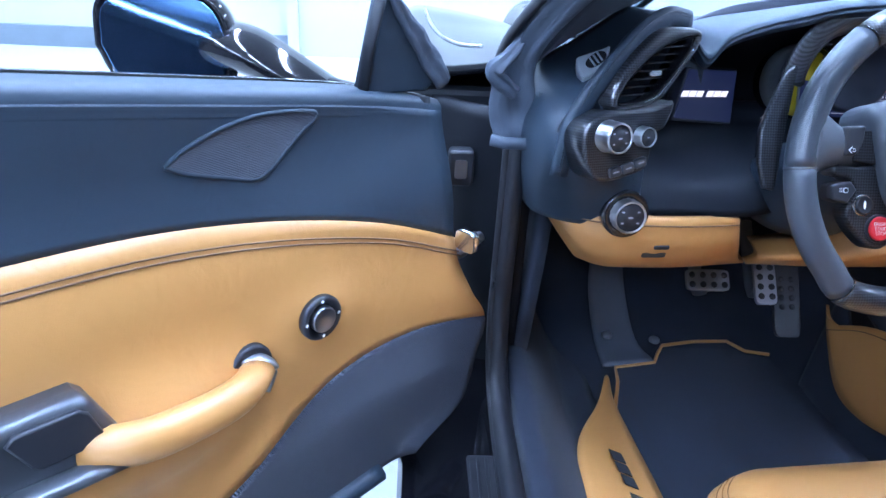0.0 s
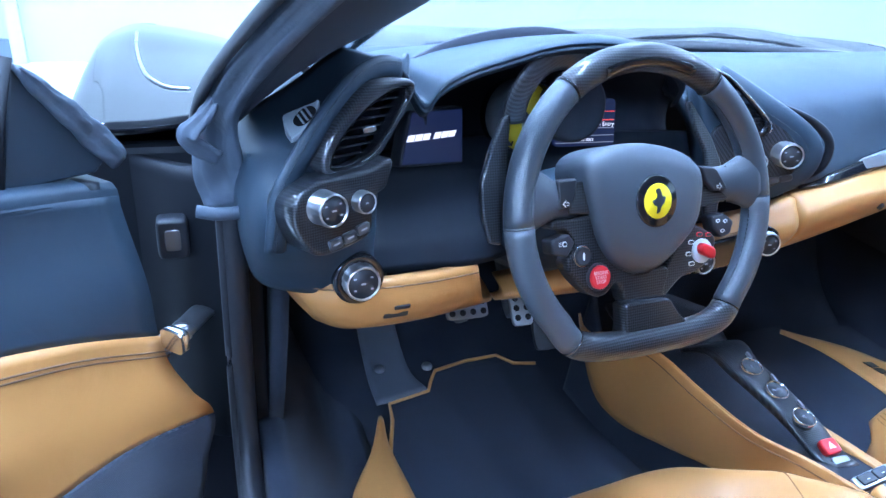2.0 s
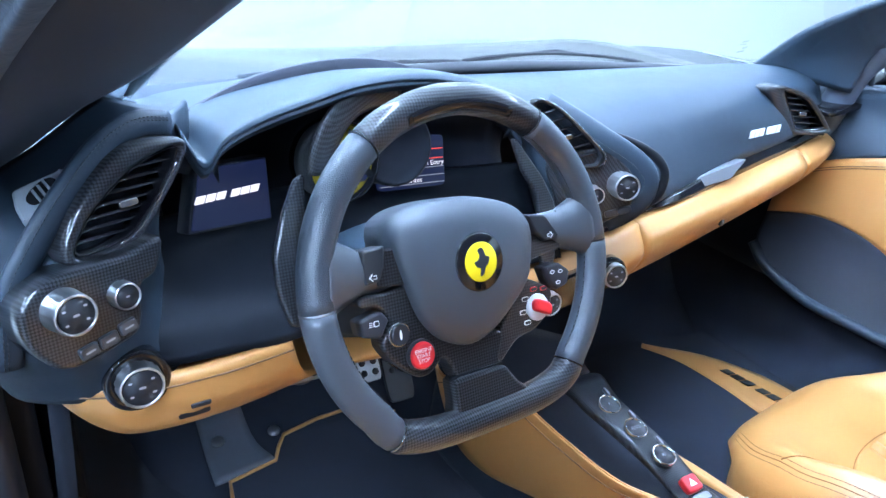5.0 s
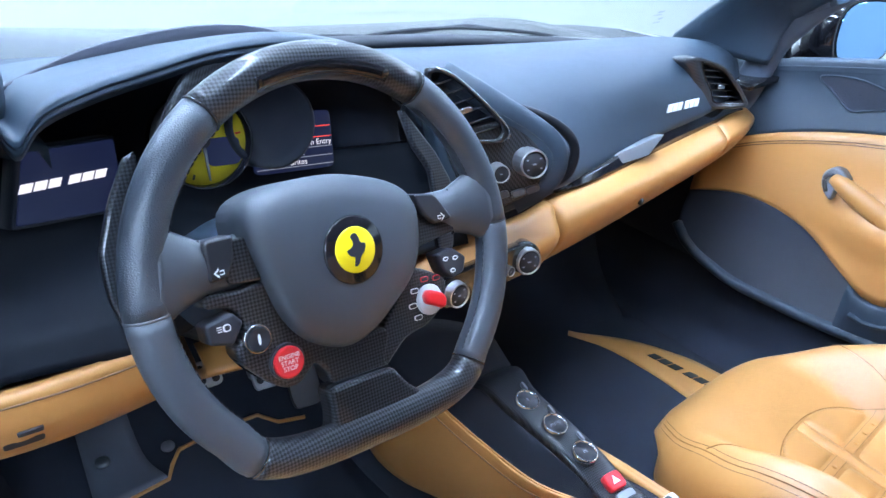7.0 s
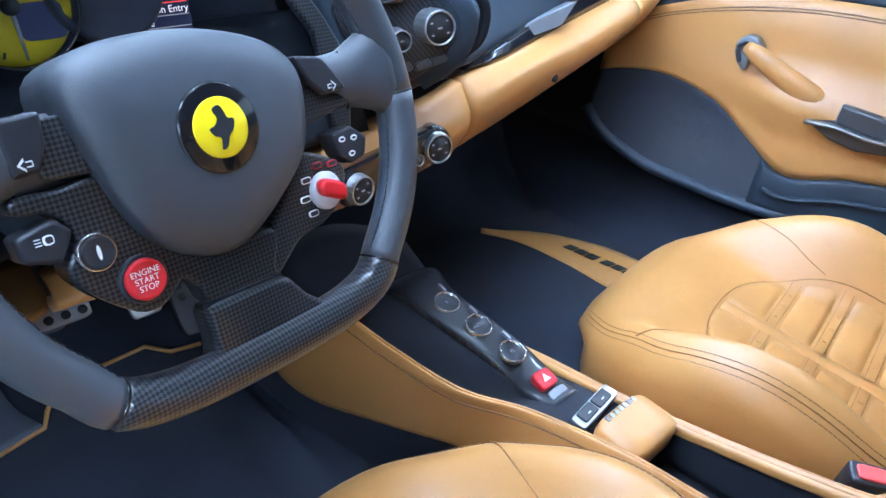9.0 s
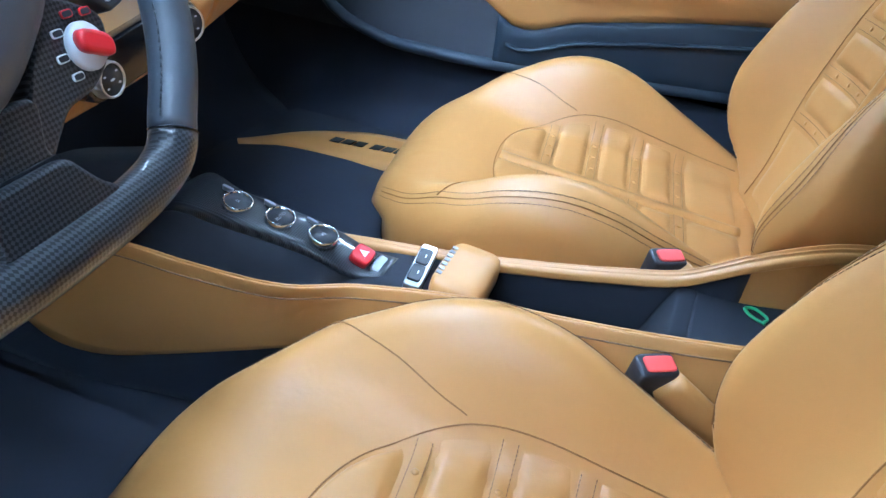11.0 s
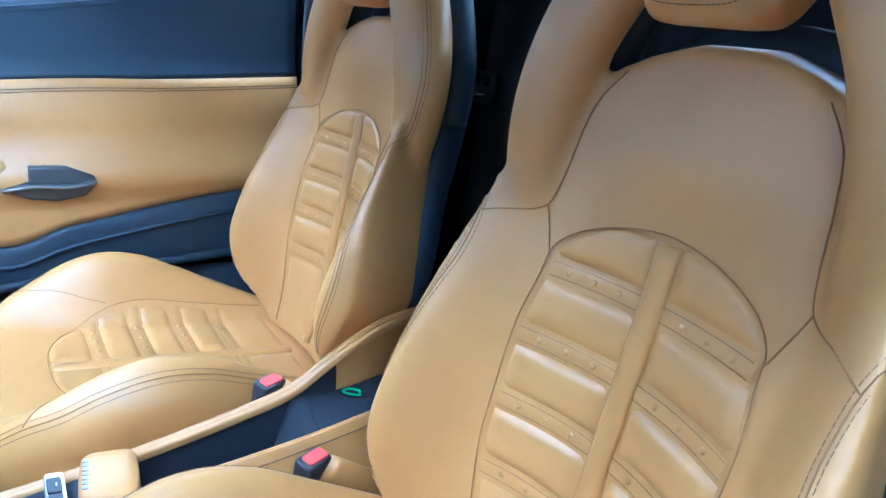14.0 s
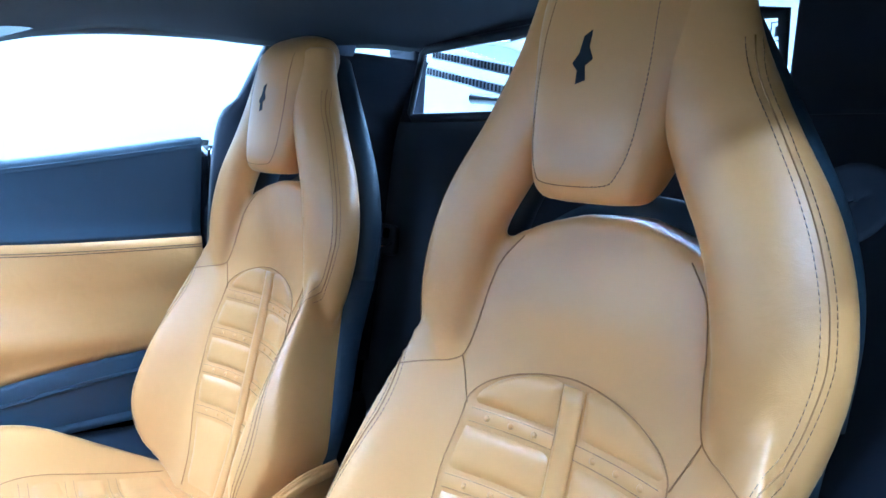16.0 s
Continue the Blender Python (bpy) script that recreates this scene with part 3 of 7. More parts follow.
def steering_wheel():
    F = Frame((-0.3653, 0.4379, 0.7536), (1, 0, 0), (0.1128, -0.9266, 0.3588))
    wheel = thing("steering_wheel", F.o, "black leather and carbon flat-bottomed steering wheel with yellow hub badge", "steering wheel")

    def rim_line(a0, a1, n):
        out = []
        for a in np.linspace(a0, a1, n):
            x, y = 0.1640 * math.cos(a), 0.1625 * math.sin(a)
            if y < -0.108:
                k = (-y - 0.108) / 0.0545
                y = -0.108 - 0.036 * math.tanh(1.7 * k) / math.tanh(1.7)
                x = x * (1 + 0.06 * smooth(np.array(2 * k)))
            out.append(F.at(x, y, 0.0))
        return np.array(out)

    def rim_piece(name, d0, d1, mat, r=0.0158, label=""):
        p = rim_line(radians(d0), radians(d1), max(6, int(abs(d1 - d0) / 3)))
        return part(name, tube(p, r, r * 0.98, 18, up=F.n), mat, wheel, label)

    rim_piece("rim_top", 57, 128.5, WHEEL_CARBON, label="carbon fibre top section of the rim")
    rim_piece("rim_grip", 128.5, 182, PERFORATED, label="perforated black leather grip")
    rim_piece("rim_grip", 2, 57, PERFORATED, label="perforated black leather grip")
    rim_piece("rim_side", 182, 232, RIM)
    rim_piece("rim_side", -46.5, 2, RIM)
    rim_piece("rim_bottom", 232, 313.5, WHEEL_CARBON, 0.0162, "flat carbon fibre bottom of the rim")
    for d in (57, 128.5, 232, 313.5):
        p = rim_line(radians(d - 0.35), radians(d + 0.35), 3)
        part("seam_ring", tube(p, 0.0166, 0.0163, 18, up=F.n), GLOSS, wheel)
    for d in (2, 182):
        p = rim_line(radians(d - 0.3), radians(d + 0.3), 3)
        part("seam_ring", tube(p, 0.0161, 0.0158, 18, up=F.n), STEEL if d == 182 else PLASTIC, wheel)
    # stitched seam along the inner side of the rim
    for d0, d1 in ((4, 55), (130, 180), (184, 230), (-45, 0)):
        p = rim_line(radians(d0), radians(d1), 40)
        inward = F.o - p
        inward /= np.linalg.norm(inward, axis=1)[:, None]
        part("stitching", dashes(p + inward * 0.0152 + F.n * 0.004, 0.0006, 0.004, 0.0014), PLASTIC, wheel)
    # shift light strip in the top of the rim
    p = rim_line(radians(70), radians(113), 20) + F.n * 0.0095
    part("shift_light_window", tube(p - F.v * 0.004, 0.0066, 0.0085, 10, up=F.n), GLOSS, wheel, "glossy black window of the shift lights")
    # leather spokes that swell out to the rim
    for s, y in ((-1, 0.018), (1, 0.022)):
        p = spline([F.at(s * 0.080, y, -0.018), F.at(s * 0.112, y, -0.010), F.at(s * 0.136, y + 0.002, -0.004), F.at(s * 0.158, y + 0.004, 0.0)], 16)
        part("spoke", tube(p, np.interp(np.linspace(0, 1, 16), [0, 0.5, 1], [0.011, 0.013, 0.015]), np.interp(np.linspace(0, 1, 16), [0, 0.45, 0.75, 1], [0.020, 0.021, 0.030, 0.046]), 18, up=F.n), RIM, wheel, "black leather spoke")
        part("spoke_seam", tube(np.array([F.at(s * 0.119, y + 0.021, -0.004), F.at(s * 0.1195, y, 0.0035), F.at(s * 0.119, y - 0.021, -0.004)]), 0.0011, sides=6), BLACK, wheel)
    # carbon plates that carry the buttons
    left = closed([(-0.1215, -0.001), (-0.098, -0.002), (-0.074, -0.002), (-0.062, -0.030), (-0.038, -0.058), (0.000, -0.064), (0.030, -0.066), (0.024, -0.090), (0.020, -0.100), (-0.0254, -0.100), (-0.0345, -0.084), (-0.0430, -0.0745), (-0.0500, -0.080), (-0.0600, -0.0865), (-0.0720, -0.0860), (-0.0850, -0.077), (-0.0990, -0.062), (-0.1060, -0.047), (-0.0973, -0.030), (-0.106, -0.014), (-0.1224, -0.011)], 90)
    part("spoke_plate", plate(F, left, -0.022, -0.001, 0.003), WHEEL_CARBON, wheel, "carbon fibre button plate")
    right = closed([(0.064, -0.020), (0.0918, -0.0305), (0.102, -0.041), (0.0945, -0.0607), (0.0743, -0.0743), (0.0500, -0.0795), (0.0350, -0.090), (0.0230, -0.0975), (0.018, -0.080), (0.030, -0.060), (0.050, -0.035)], 60)
    part("spoke_plate", plate(F, right, -0.022, -0.0015, 0.003), WHEEL_CARBON, wheel, "carbon fibre button plate")
    for q in ([(-0.1040, 0.036), (-0.070, 0.036), (-0.066, 0.001), (-0.1045, 0.003)], [(0.066, 0.032), (0.083, 0.018), (0.1185, 0.0115), (0.1189, 0.0045), (0.066, -0.004)]):
        part("spoke_insert", plate(F, rounded(q), -0.02, 0.0005, 0.002), WHEEL_CARBON, wheel, "carbon fibre spoke insert")
    low = rounded([(-0.0376, -0.0970), (0.0252, -0.0975), (0.0400, -0.118), (0.0600, -0.1345), (0.060, -0.150), (-0.044, -0.150), (-0.0366, -0.1232)], 5, 0.2)
    part("lower_spoke", plate(F, low, -0.016, 0.006, 0.004), WHEEL_CARBON, wheel, "carbon fibre lower spoke")
    part("spoke_gap", plate(F, [(-0.0385, -0.0985), (0.0245, -0.0990), (0.0240, -0.0955), (-0.0375, -0.0952)], -0.01, 0.0005, 0.0005), BLACK, wheel)
    # indicator buttons
    for q, arrow, s in (([(-0.1192, 0.0385), (-0.0960, 0.0400), (-0.0985, 0.022), (-0.1045, 0.0095), (-0.1195, 0.0080)], (-0.1115, 0.0145), -1), ([(0.0700, 0.0455), (0.0960, 0.0420), (0.1140, 0.0170), (0.0915, 0.0150), (0.0802, 0.0256)], (0.0995, 0.0205), 1)):
        ind = part("indicator_button", plate(F, rounded(q), -0.012, 0.006, 0.0025), PLASTIC, wheel, "black indicator button")
        x, y = arrow
        mark = [(s * 0.0042, 0), (0, 0.0040), (0, 0.0018), (s * -0.0042, 0.0018), (s * -0.0042, -0.0018), (0, -0.0018), (0, -0.0040)]
        part("arrow_mark", plate(F, [(x + p * 0.95, y + r * 0.95) for p, r in mark], 0.006, 0.0064, 0.0001), WHITE, ind)
        hole = [(s * 0.0024, 0), (s * -0.0004, 0.0024), (s * -0.0004, 0.0009), (s * -0.0033, 0.0009), (s * -0.0033, -0.0009), (s * -0.0004, -0.0009), (s * -0.0004, -0.0024)]
        part("arrow_middle", plate(F, [(x + p, y + r) for p, r in hole], 0.006, 0.0067, 0.0001), PLASTIC, ind)
    # hub pad
    edge = closed([(-0.0858, 0.0547), (-0.0727, 0.0653), (-0.0459, 0.0714), (0.0, 0.0721), (0.0483, 0.0600), (0.0725, 0.0390), (0.0725, 0.0068), (0.0623, -0.0216), (0.0362, -0.0458), (0.0093, -0.0635), (-0.0143, -0.0689), (-0.0348, -0.0629), (-0.0532, -0.0507), (-0.0688, -0.0284), (-0.0792, 0.0048), (-0.0868, 0.0358)], 64)
    mid = np.array((-0.006, 0.006))
    secs = []
    for c, k in [(-0.05, 0.97), (-0.014, 0.995), (-0.004, 1.0), (0.004, 0.985), (0.010, 0.94), (0.0145, 0.85), (0.0175, 0.70), (0.0190, 0.48), (0.0197, 0.25), (0.0198, 0.05)]:
        o = mid + (edge - mid) * k
        secs.append(F.at(o[:, 0], o[:, 1], np.full(64, c)))
    hub = part("airbag_pad", sheet(np.array(secs), wrap_v=True, caps=True), RIM, wheel, "smooth black leather airbag cover")
    B = F.moved(-0.0055, 0.0112, 0.0190)
    part("badge_ring", lathe(B, [(0.0278, -0.004), (0.0278, 0.0012), (0.0262, 0.0024), (0.0002, 0.0026)], 44), GLOSS, hub, "glossy black badge surround")
    part("badge", lathe(B, [(0.0186, 0.002), (0.0186, 0.0032), (0.0178, 0.0037), (0.0002, 0.0039)], 44), YELLOW, hub, "round yellow enamel badge")
    mark = closed([(-0.003, -0.013), (0.001, -0.0115), (0.0035, -0.006), (0.0075, -0.002), (0.009, 0.004), (0.005, 0.005), (0.0035, 0.009), (0.001, 0.0135), (-0.004, 0.0115), (-0.002, 0.006), (-0.0045, 0.002), (-0.0085, 0.0005), (-0.006, -0.004), (-0.002, -0.006)], 40)
    part("badge_mark", plate(B, mark, 0.0035, 0.0046, 0.0003), PLASTIC, hub, "small dark emblem shape")

    # buttons
    def button(name, x, y, r, mat, h=0.008, label="", collar=CHROME):
        G = F.moved(x, y, -0.003)
        b = part(name, lathe(G, [(r, 0), (r, h - 0.002), (r * 0.92, h), (r * 0.80, h - 0.0006), (0.0002, h - 0.0010)], 32), mat, wheel, label)
        part("collar", lathe(G, [(r * 1.16, 0), (r * 1.16, 0.0045), (r * 1.03, 0.0058), (r * 0.98, 0.003)], 32), collar, b)
        return b, G
    b, G = button("start_button", -0.0684, -0.0653, 0.0128, RED, 0.0085, "round red engine start button", PLASTIC)
    for k, w in enumerate(("ENGINE", "START", "STOP")):
        lettering(w, G.moved(0, 0.0048 - 0.0048 * k, 0.0079), 0.0052, WHITE, b)
    b, G = button("wiper_button", -0.0893, -0.0412, 0.0098, PLASTIC, 0.008, "round black button")
    part("mark", plate(G, ring_pts(10, 0.0012, 0.0044, 2), 0.0070, 0.0077, 0.0002), WHITE, b)
    b = part("light_button", plate(F, rounded([(-0.1275, -0.0214), (-0.1051, -0.0165), (-0.0975, -0.0257), (-0.1075, -0.0410), (-0.1260, -0.0363)]), -0.016, 0.002, 0.0025), PLASTIC, wheel, "black headlight button")
    part("mark", plate(F, ring_pts(14, 0.0030, 0.0028, 3, -0.1115, -0.0265), 0.002, 0.0024, 0.0001), WHITE, b)
    part("mark", plate(F, ring_pts(14, 0.0020, 0.0019, 3, -0.1112, -0.0265), 0.002, 0.0027, 0.0001), PLASTIC, b)
    for k in (-1, 0, 1):
        part("mark", plate(F, ring_pts(6, 0.0020, 0.00035, 3, -0.1170, -0.0265 + 0.0017 * k), 0.002, 0.0024, 0.0001), WHITE, b)
    b = part("wiper_pad", plate(F, rounded([(0.0925, -0.0130), (0.1126, -0.0105), (0.1270, -0.0215), (0.1220, -0.0355), (0.1080, -0.0390), (0.0985, -0.0305)]), -0.016, 0.002, 0.0025), PLASTIC, wheel, "black wiper button")
    for x, y in ((0.1015, -0.0190), (0.1130, -0.0200), (0.1085, -0.0310)):
        part("mark", plate(F, ring_pts(10, 0.0034, 0.0022, 2, x, y), 0.002, 0.0024, 0.0001), WHITE, b)
        part("mark", plate(F, ring_pts(8, 0.0020, 0.0010, 2, x, y), 0.002, 0.0027, 0.0001), PLASTIC, b)
    # drive mode switch
    G = F.moved(0.0785, -0.0516, 0.0)
    sw = part("mode_switch", lathe(G, [(0.0140, -0.004), (0.0140, 0.001), (0.0128, 0.0030), (0.0002, 0.0034)], 32), PALE, wheel, "round pale grey drive mode switch with red lever")
    lever = closed([(-0.0100, 0.0065), (-0.005, 0.0100), (0.004, 0.0070), (0.0115, 0.0025), (0.0130, -0.0040), (0.0095, -0.0090), (0.001, -0.0060), (-0.009, -0.0010)], 30)
    part("lever", plate(G, lever, 0.002, 0.0100, 0.003, 3), RED, sw, "red lever")
    for k, (x, y) in enumerate(((0.0899, -0.0340), (0.0761, -0.0325), (0.0636, -0.0405), (0.0596, -0.0535), (0.0640, -0.0650))):
        part("mode_mark", plate(F, ring_pts(12, 0.0043, 0.0024, 4, x, y), -0.003, -0.0004, 0.0002), RED if k < 2 else WHITE, sw)
        part("mode_mark", plate(F, ring_pts(12, 0.0036, 0.0017, 4, x, y), -0.003, -0.0001, 0.0002), PLASTIC, sw)
    # shift paddles behind the rim
    for p in ([(-0.131, 0.1097), (-0.1405, 0.1047), (-0.156, 0.0751), (-0.170, 0.0374), (-0.1695, 0.0034), (-0.1610, -0.0270), (-0.1475, -0.030), (-0.1430, 0.0), (-0.148, 0.036), (-0.140, 0.075)], [(0.1231, 0.1229), (0.1300, 0.1198), (0.162, 0.0774), (0.1774, 0.0463), (0.1770, 0.010), (0.1680, -0.025), (0.150, -0.027), (0.1480, 0.0), (0.152, 0.036), (0.1500, 0.0613), (0.1337, 0.086)]):
        part("paddle", plate(F, rounded(p, 4), -0.069, -0.062, 0.003), WHEEL_CARBON, wheel, "carbon fibre shift paddle")
    # column cowl
    p = spline([F.at(0, -0.005, -0.02), F.at(0, 0.0, -0.08), F.at(0, -0.01, -0.16), F.at(0, -0.03, -0.22)], 12)
    part("column_cowl", tube(p, np.linspace(0.05, 0.064, 12), np.linspace(0.075, 0.100, 12), 28, up=F.v), NAVY, wheel, "black leather steering column cowl")
    return wheel


def lettering(word, fr, size, mat, parent):
    """A short printed word, centred in the frame."""
    cu = bpy.data.curves.new("word", "FONT")
    cu.body = word
    cu.size = size
    cu.align_x, cu.align_y = "CENTER", "CENTER"
    tmp = bpy.data.objects.new("word", cu)
    scene.collection.objects.link(tmp)
    bpy.context.view_layer.update()
    me = bpy.data.meshes.new_from_object(tmp.evaluated_get(bpy.context.evaluated_depsgraph_get()))
    bpy.data.objects.remove(tmp)
    for v in me.vertices:
        v.co = Vector(fr.at(v.co.x, v.co.y, 0.0003))
    return part("printed_word", me, mat, parent)


def model_bars(fr, length, height, mat, parent, slant=0.25):
    """The model plate: plain slanted bars."""
    gaps = [(0.0, 0.13), (0.16, 0.29), (0.32, 0.45), (0.55, 0.68), (0.71, 0.84), (0.87, 1.0)]
    for a, b in gaps:
        x0, x1 = (a - 0.5) * length, (b - 0.5) * length
        k = slant * height
        part("model_mark", plate(fr, [(x0 - k, -height / 2), (x1 - k, -height / 2), (x1 + k, height / 2), (x0 + k, height / 2)], -0.0005, 0.0015, 0.0004), mat, parent)


the_wheel = steering_wheel()


# ---- dashboard ----
def air_vent(fr, outline, slats, frame_mat, parent, name="air_vent", depth=0.03, border=0.008, lab="black louvred air vent"):
    """A framed air vent: raised frame, dark well, level slats and a tab."""
    o = np.array(outline, float)
    mid = o.mean(0)
    inner = mid + (o - mid) * (1 - border / np.abs(o - mid).max(0))
    n = len(o)
    rings = [fr.at(o[:, 0], o[:, 1], np.full(n, -0.012)), fr.at(o[:, 0], o[:, 1], np.full(n, 0.004))]
    k = mid + (o - mid) * (1 - 0.35 * border / np.abs(o - mid).max(0))
    rings.append(fr.at(k[:, 0], k[:, 1], np.full(n, 0.0075)))
    rings.append(fr.at(inner[:, 0], inner[:, 1], np.full(n, 0.005)))
    rings.append(fr.at(inner[:, 0], inner[:, 1], np.full(n, -depth)))
    vent = part(name, sheet(np.array(rings), wrap_v=True), frame_mat, parent, lab)
    part("well", mesh(fr.at(inner[:, 0], inner[:, 1], np.full(n, -depth + 0.002)), [tuple(range(n))]), PLASTIC, vent)
    lo, hi = inner[:, 1].min(), inner[:, 1].max()
    for b in np.linspace(lo, hi, slats + 2)[1:-1]:
        xs = []
        for (x0, y0), (x1, y1) in zip(inner, np.roll(inner, -1, 0)):
            if (y0 - b) * (y1 - b) <= 0 and y0 != y1:
                xs.append(x0 + (x1 - x0) * (b - y0) / (y1 - y0))
        if len(xs) < 2:
            continue
        p = np.array([fr.at(x, b, -0.004) for x in np.linspace(min(xs), max(xs), 4)])
        part("slat", tube(p, 0.0016, 0.009, 8, up=fr.v), GLOSS, vent)
    t = fr.moved(mid[0], mid[1] - 0.002, 0.002)
    part("tab", plate(t, ring_pts(12, 0.009, 0.0035, 4), -0.004, 0.004, 0.001), CHROME, vent)
    return vent


def knob(fr, r, h, parent, name="knob", label="", cap=PLASTIC):
    """A rotary knob: fluted satin skirt, bright rim and a dark face with small marks."""
    a = np.linspace(0, 2 * math.pi, 72, endpoint=False)
    flute = 1 + 0.018 * np.sign(np.sin(a * 18))
    g = [fr.at(r * k * f * np.cos(a), r * k * f * np.sin(a), np.full(72, c)) for k, f, c in ((1.06, 1, 0), (1.04, 1, h * 0.18), (1.0, flute, h * 0.22), (0.98, flute, h * 0.86), (0.97, 1, h * 0.90), (0.95, 1, h), (0.87, 1, h), (0.85, 1, h - 0.002))]
    k = part(name, sheet(np.array(g), wrap_v=True), SILVER, parent, label)
    part("face", lathe(fr, [(r * 0.86, h - 0.004), (r * 0.85, h - 0.0015), (0.0002, h - 0.001)], 28), cap, k)
    part("mark", plate(fr.moved(0, 0, h - 0.0012), ring_pts(8, r * 0.16, r * 0.06, 3), 0, 0.0006, 0.0002), SCREEN_DIM, k)
    if r > 0.015:
        for d in (35, 145, 215, 325):
            x, y = 0.58 * r * math.cos(radians(d)), 0.58 * r * math.sin(radians(d))
            part("mark", plate(fr.moved(x, y, h - 0.0014), ring_pts(6, r * 0.09, r * 0.05, 3), 0, 0.0006, 0.0001), SCREEN_DIM, k)
    return k


def dashboard():
    dash = thing("dashboard", (0, 0.8, 0.7), "blue-black leather dashboard with tan lower panels and carbon trim", "dashboard")
    # passenger side pad
    g = loft([
        [(-0.16, 1.04, 0.80), (-0.16, 0.93, 0.822), (-0.16, 0.84, 0.84), (-0.16, 0.76, 0.835), (-0.15, 0.70, 0.81), (-0.13, 0.68, 0.78), (-0.10, 0.665, 0.74), (-0.06, 0.66, 0.70), (-0.05, 0.68, 0.67)],
        [(0.04, 1.04, 0.80), (0.04, 0.93, 0.818), (0.04, 0.85, 0.825), (0.04, 0.78, 0.815), (0.05, 0.725, 0.785), (0.06, 0.695, 0.75), (0.07, 0.668, 0.71), (0.08, 0.652, 0.675), (0.08, 0.67, 0.66)],
        [(0.30, 1.03, 0.80), (0.30, 0.93, 0.822), (0.30, 0.85, 0.835), (0.30, 0.78, 0.825), (0.30, 0.735, 0.80), (0.30, 0.712, 0.77), (0.30, 0.70, 0.735), (0.30, 0.69, 0.705), (0.30, 0.71, 0.695)],
        [(0.50, 1.0, 0.80), (0.50, 0.92, 0.825), (0.50, 0.86, 0.838), (0.50, 0.80, 0.832), (0.50, 0.76, 0.81), (0.50, 0.735, 0.78), (0.50, 0.722, 0.75), (0.50, 0.718, 0.728), (0.50, 0.74, 0.715)],
        [(0.66, 0.96, 0.80), (0.66, 0.90, 0.822), (0.66, 0.86, 0.828), (0.66, 0.82, 0.825), (0.66, 0.79, 0.81), (0.66, 0.775, 0.785), (0.66, 0.765, 0.755), (0.66, 0.762, 0.74), (0.66, 0.78, 0.73)],
    ], 36, 36)
    part("top_pad", slab(g, (0, 0.6, -0.8), 0.02), NAVY, dash, "smooth blue-black leather dash pad")
    # cowl behind the pads, towards the windscreen
    g = loft([[(x, 0.90, 0.80), (x, 1.0, 0.798), (x, 1.12 - 0.35 * x * x, 0.79)] for x in (-0.66, -0.4, -0.1, 0.2, 0.45, 0.66)], 30, 6)
    part("windscreen_cowl", slab(g, (0, 0, -1), 0.02), BLACK, dash, "satin black windscreen cowl")
    p = np.array([(x, 1.02 - 0.30 * x * x, 0.808 + 0.006 * math.cos(4 * x)) for x in np.linspace(-0.62, 0.62, 40)])
    part("screen_seal", tube(p, 0.011, 0.022, 10), BLACK, dash, "black lip along the windscreen foot")
    # binnacle hood
    front = [(-0.590, 0.616, 0.854), (-0.575, 0.588, 0.829), (-0.554, 0.588, 0.853), (-0.510, 0.607, 0.866), (-0.455, 0.622, 0.877), (-0.405, 0.63, 0.888), (-0.345, 0.625, 0.895), (-0.28, 0.63, 0.888), (-0.215, 0.645, 0.868), (-0.165, 0.67, 0.835), (-0.15, 0.70, 0.80)]
    secs = [[(x, y + 0.012, z - 0.010) for x, y, z in front], front,
            [(x, y + 0.03, z + 0.004) for x, y, z in front],
            [((x + 0.35) * 1.05 - 0.35, 0.80, 0.80 + (z - 0.80) * 0.72) for x, y, z in front],
            [((x + 0.35) * 1.10 - 0.35, 0.92, 0.80 + (z - 0.80) * 0.40) for x, y, z in front],
            [((x + 0.35) * 1.15 - 0.35, 1.02, 0.80 + (z - 0.80) * 0.15) for x, y, z in front]]
    g = loft(secs, 34, 44)
    part("instrument_hood", slab(g, (0, 0.1, -1), 0.006), NAVY, dash, "blue-black leather instrument hood")
    # left top pad, beside the hood
    g = loft([[(-0.545, 0.67, 0.80), (-0.56, 0.80, 0.815), (-0.56, 1.0, 0.79)], [(-0.62, 0.66, 0.825), (-0.64, 0.80, 0.805), (-0.64, 0.98, 0.785)], [(-0.70, 0.60, 0.797), (-0.70, 0.76, 0.792), (-0.69, 0.92, 0.78)], [(-0.77, 0.60, 0.775), (-0.77, 0.70, 0.775), (-0.755, 0.84, 0.77)]], 20, 14)
    part("corner_pad", slab(g, (0, 0, -1), 0.02), NAVY, dash)
    # instrument recess
    g = loft([[(-0.60, 0.70, 0.835), (-0.60, 0.72, 0.76), (-0.60, 0.66, 0.70)], [(-0.46, 0.78, 0.87), (-0.46, 0.78, 0.78), (-0.46, 0.72, 0.69)], [(-0.30, 0.79, 0.88), (-0.30, 0.79, 0.78), (-0.30, 0.72, 0.69)], [(-0.14, 0.72, 0.83), (-0.14, 0.73, 0.76), (-0.14, 0.68, 0.70)]], 20, 12)
    part("instrument_panel", slab(g, (0, 1, 0), 0.01), SUEDE, dash)
    # left display
    S = Frame((-0.497, 0.692, 0.760), (0.099, 0.055, 0.0), (0.45, -0.86, 0.18))
    # added dark backing; its colour stands for the recess's shade, no frame there
    part("display_recess_shade", plate(S, rounded([(-0.078, 0.0440), (0.0200, 0.0355), (0.0135, -0.0405), (-0.103, -0.0225)], 4, 0.05), -0.02, -0.001, 0.002), SUEDE, dash, "dark suede backing for the shaded recess round the display")
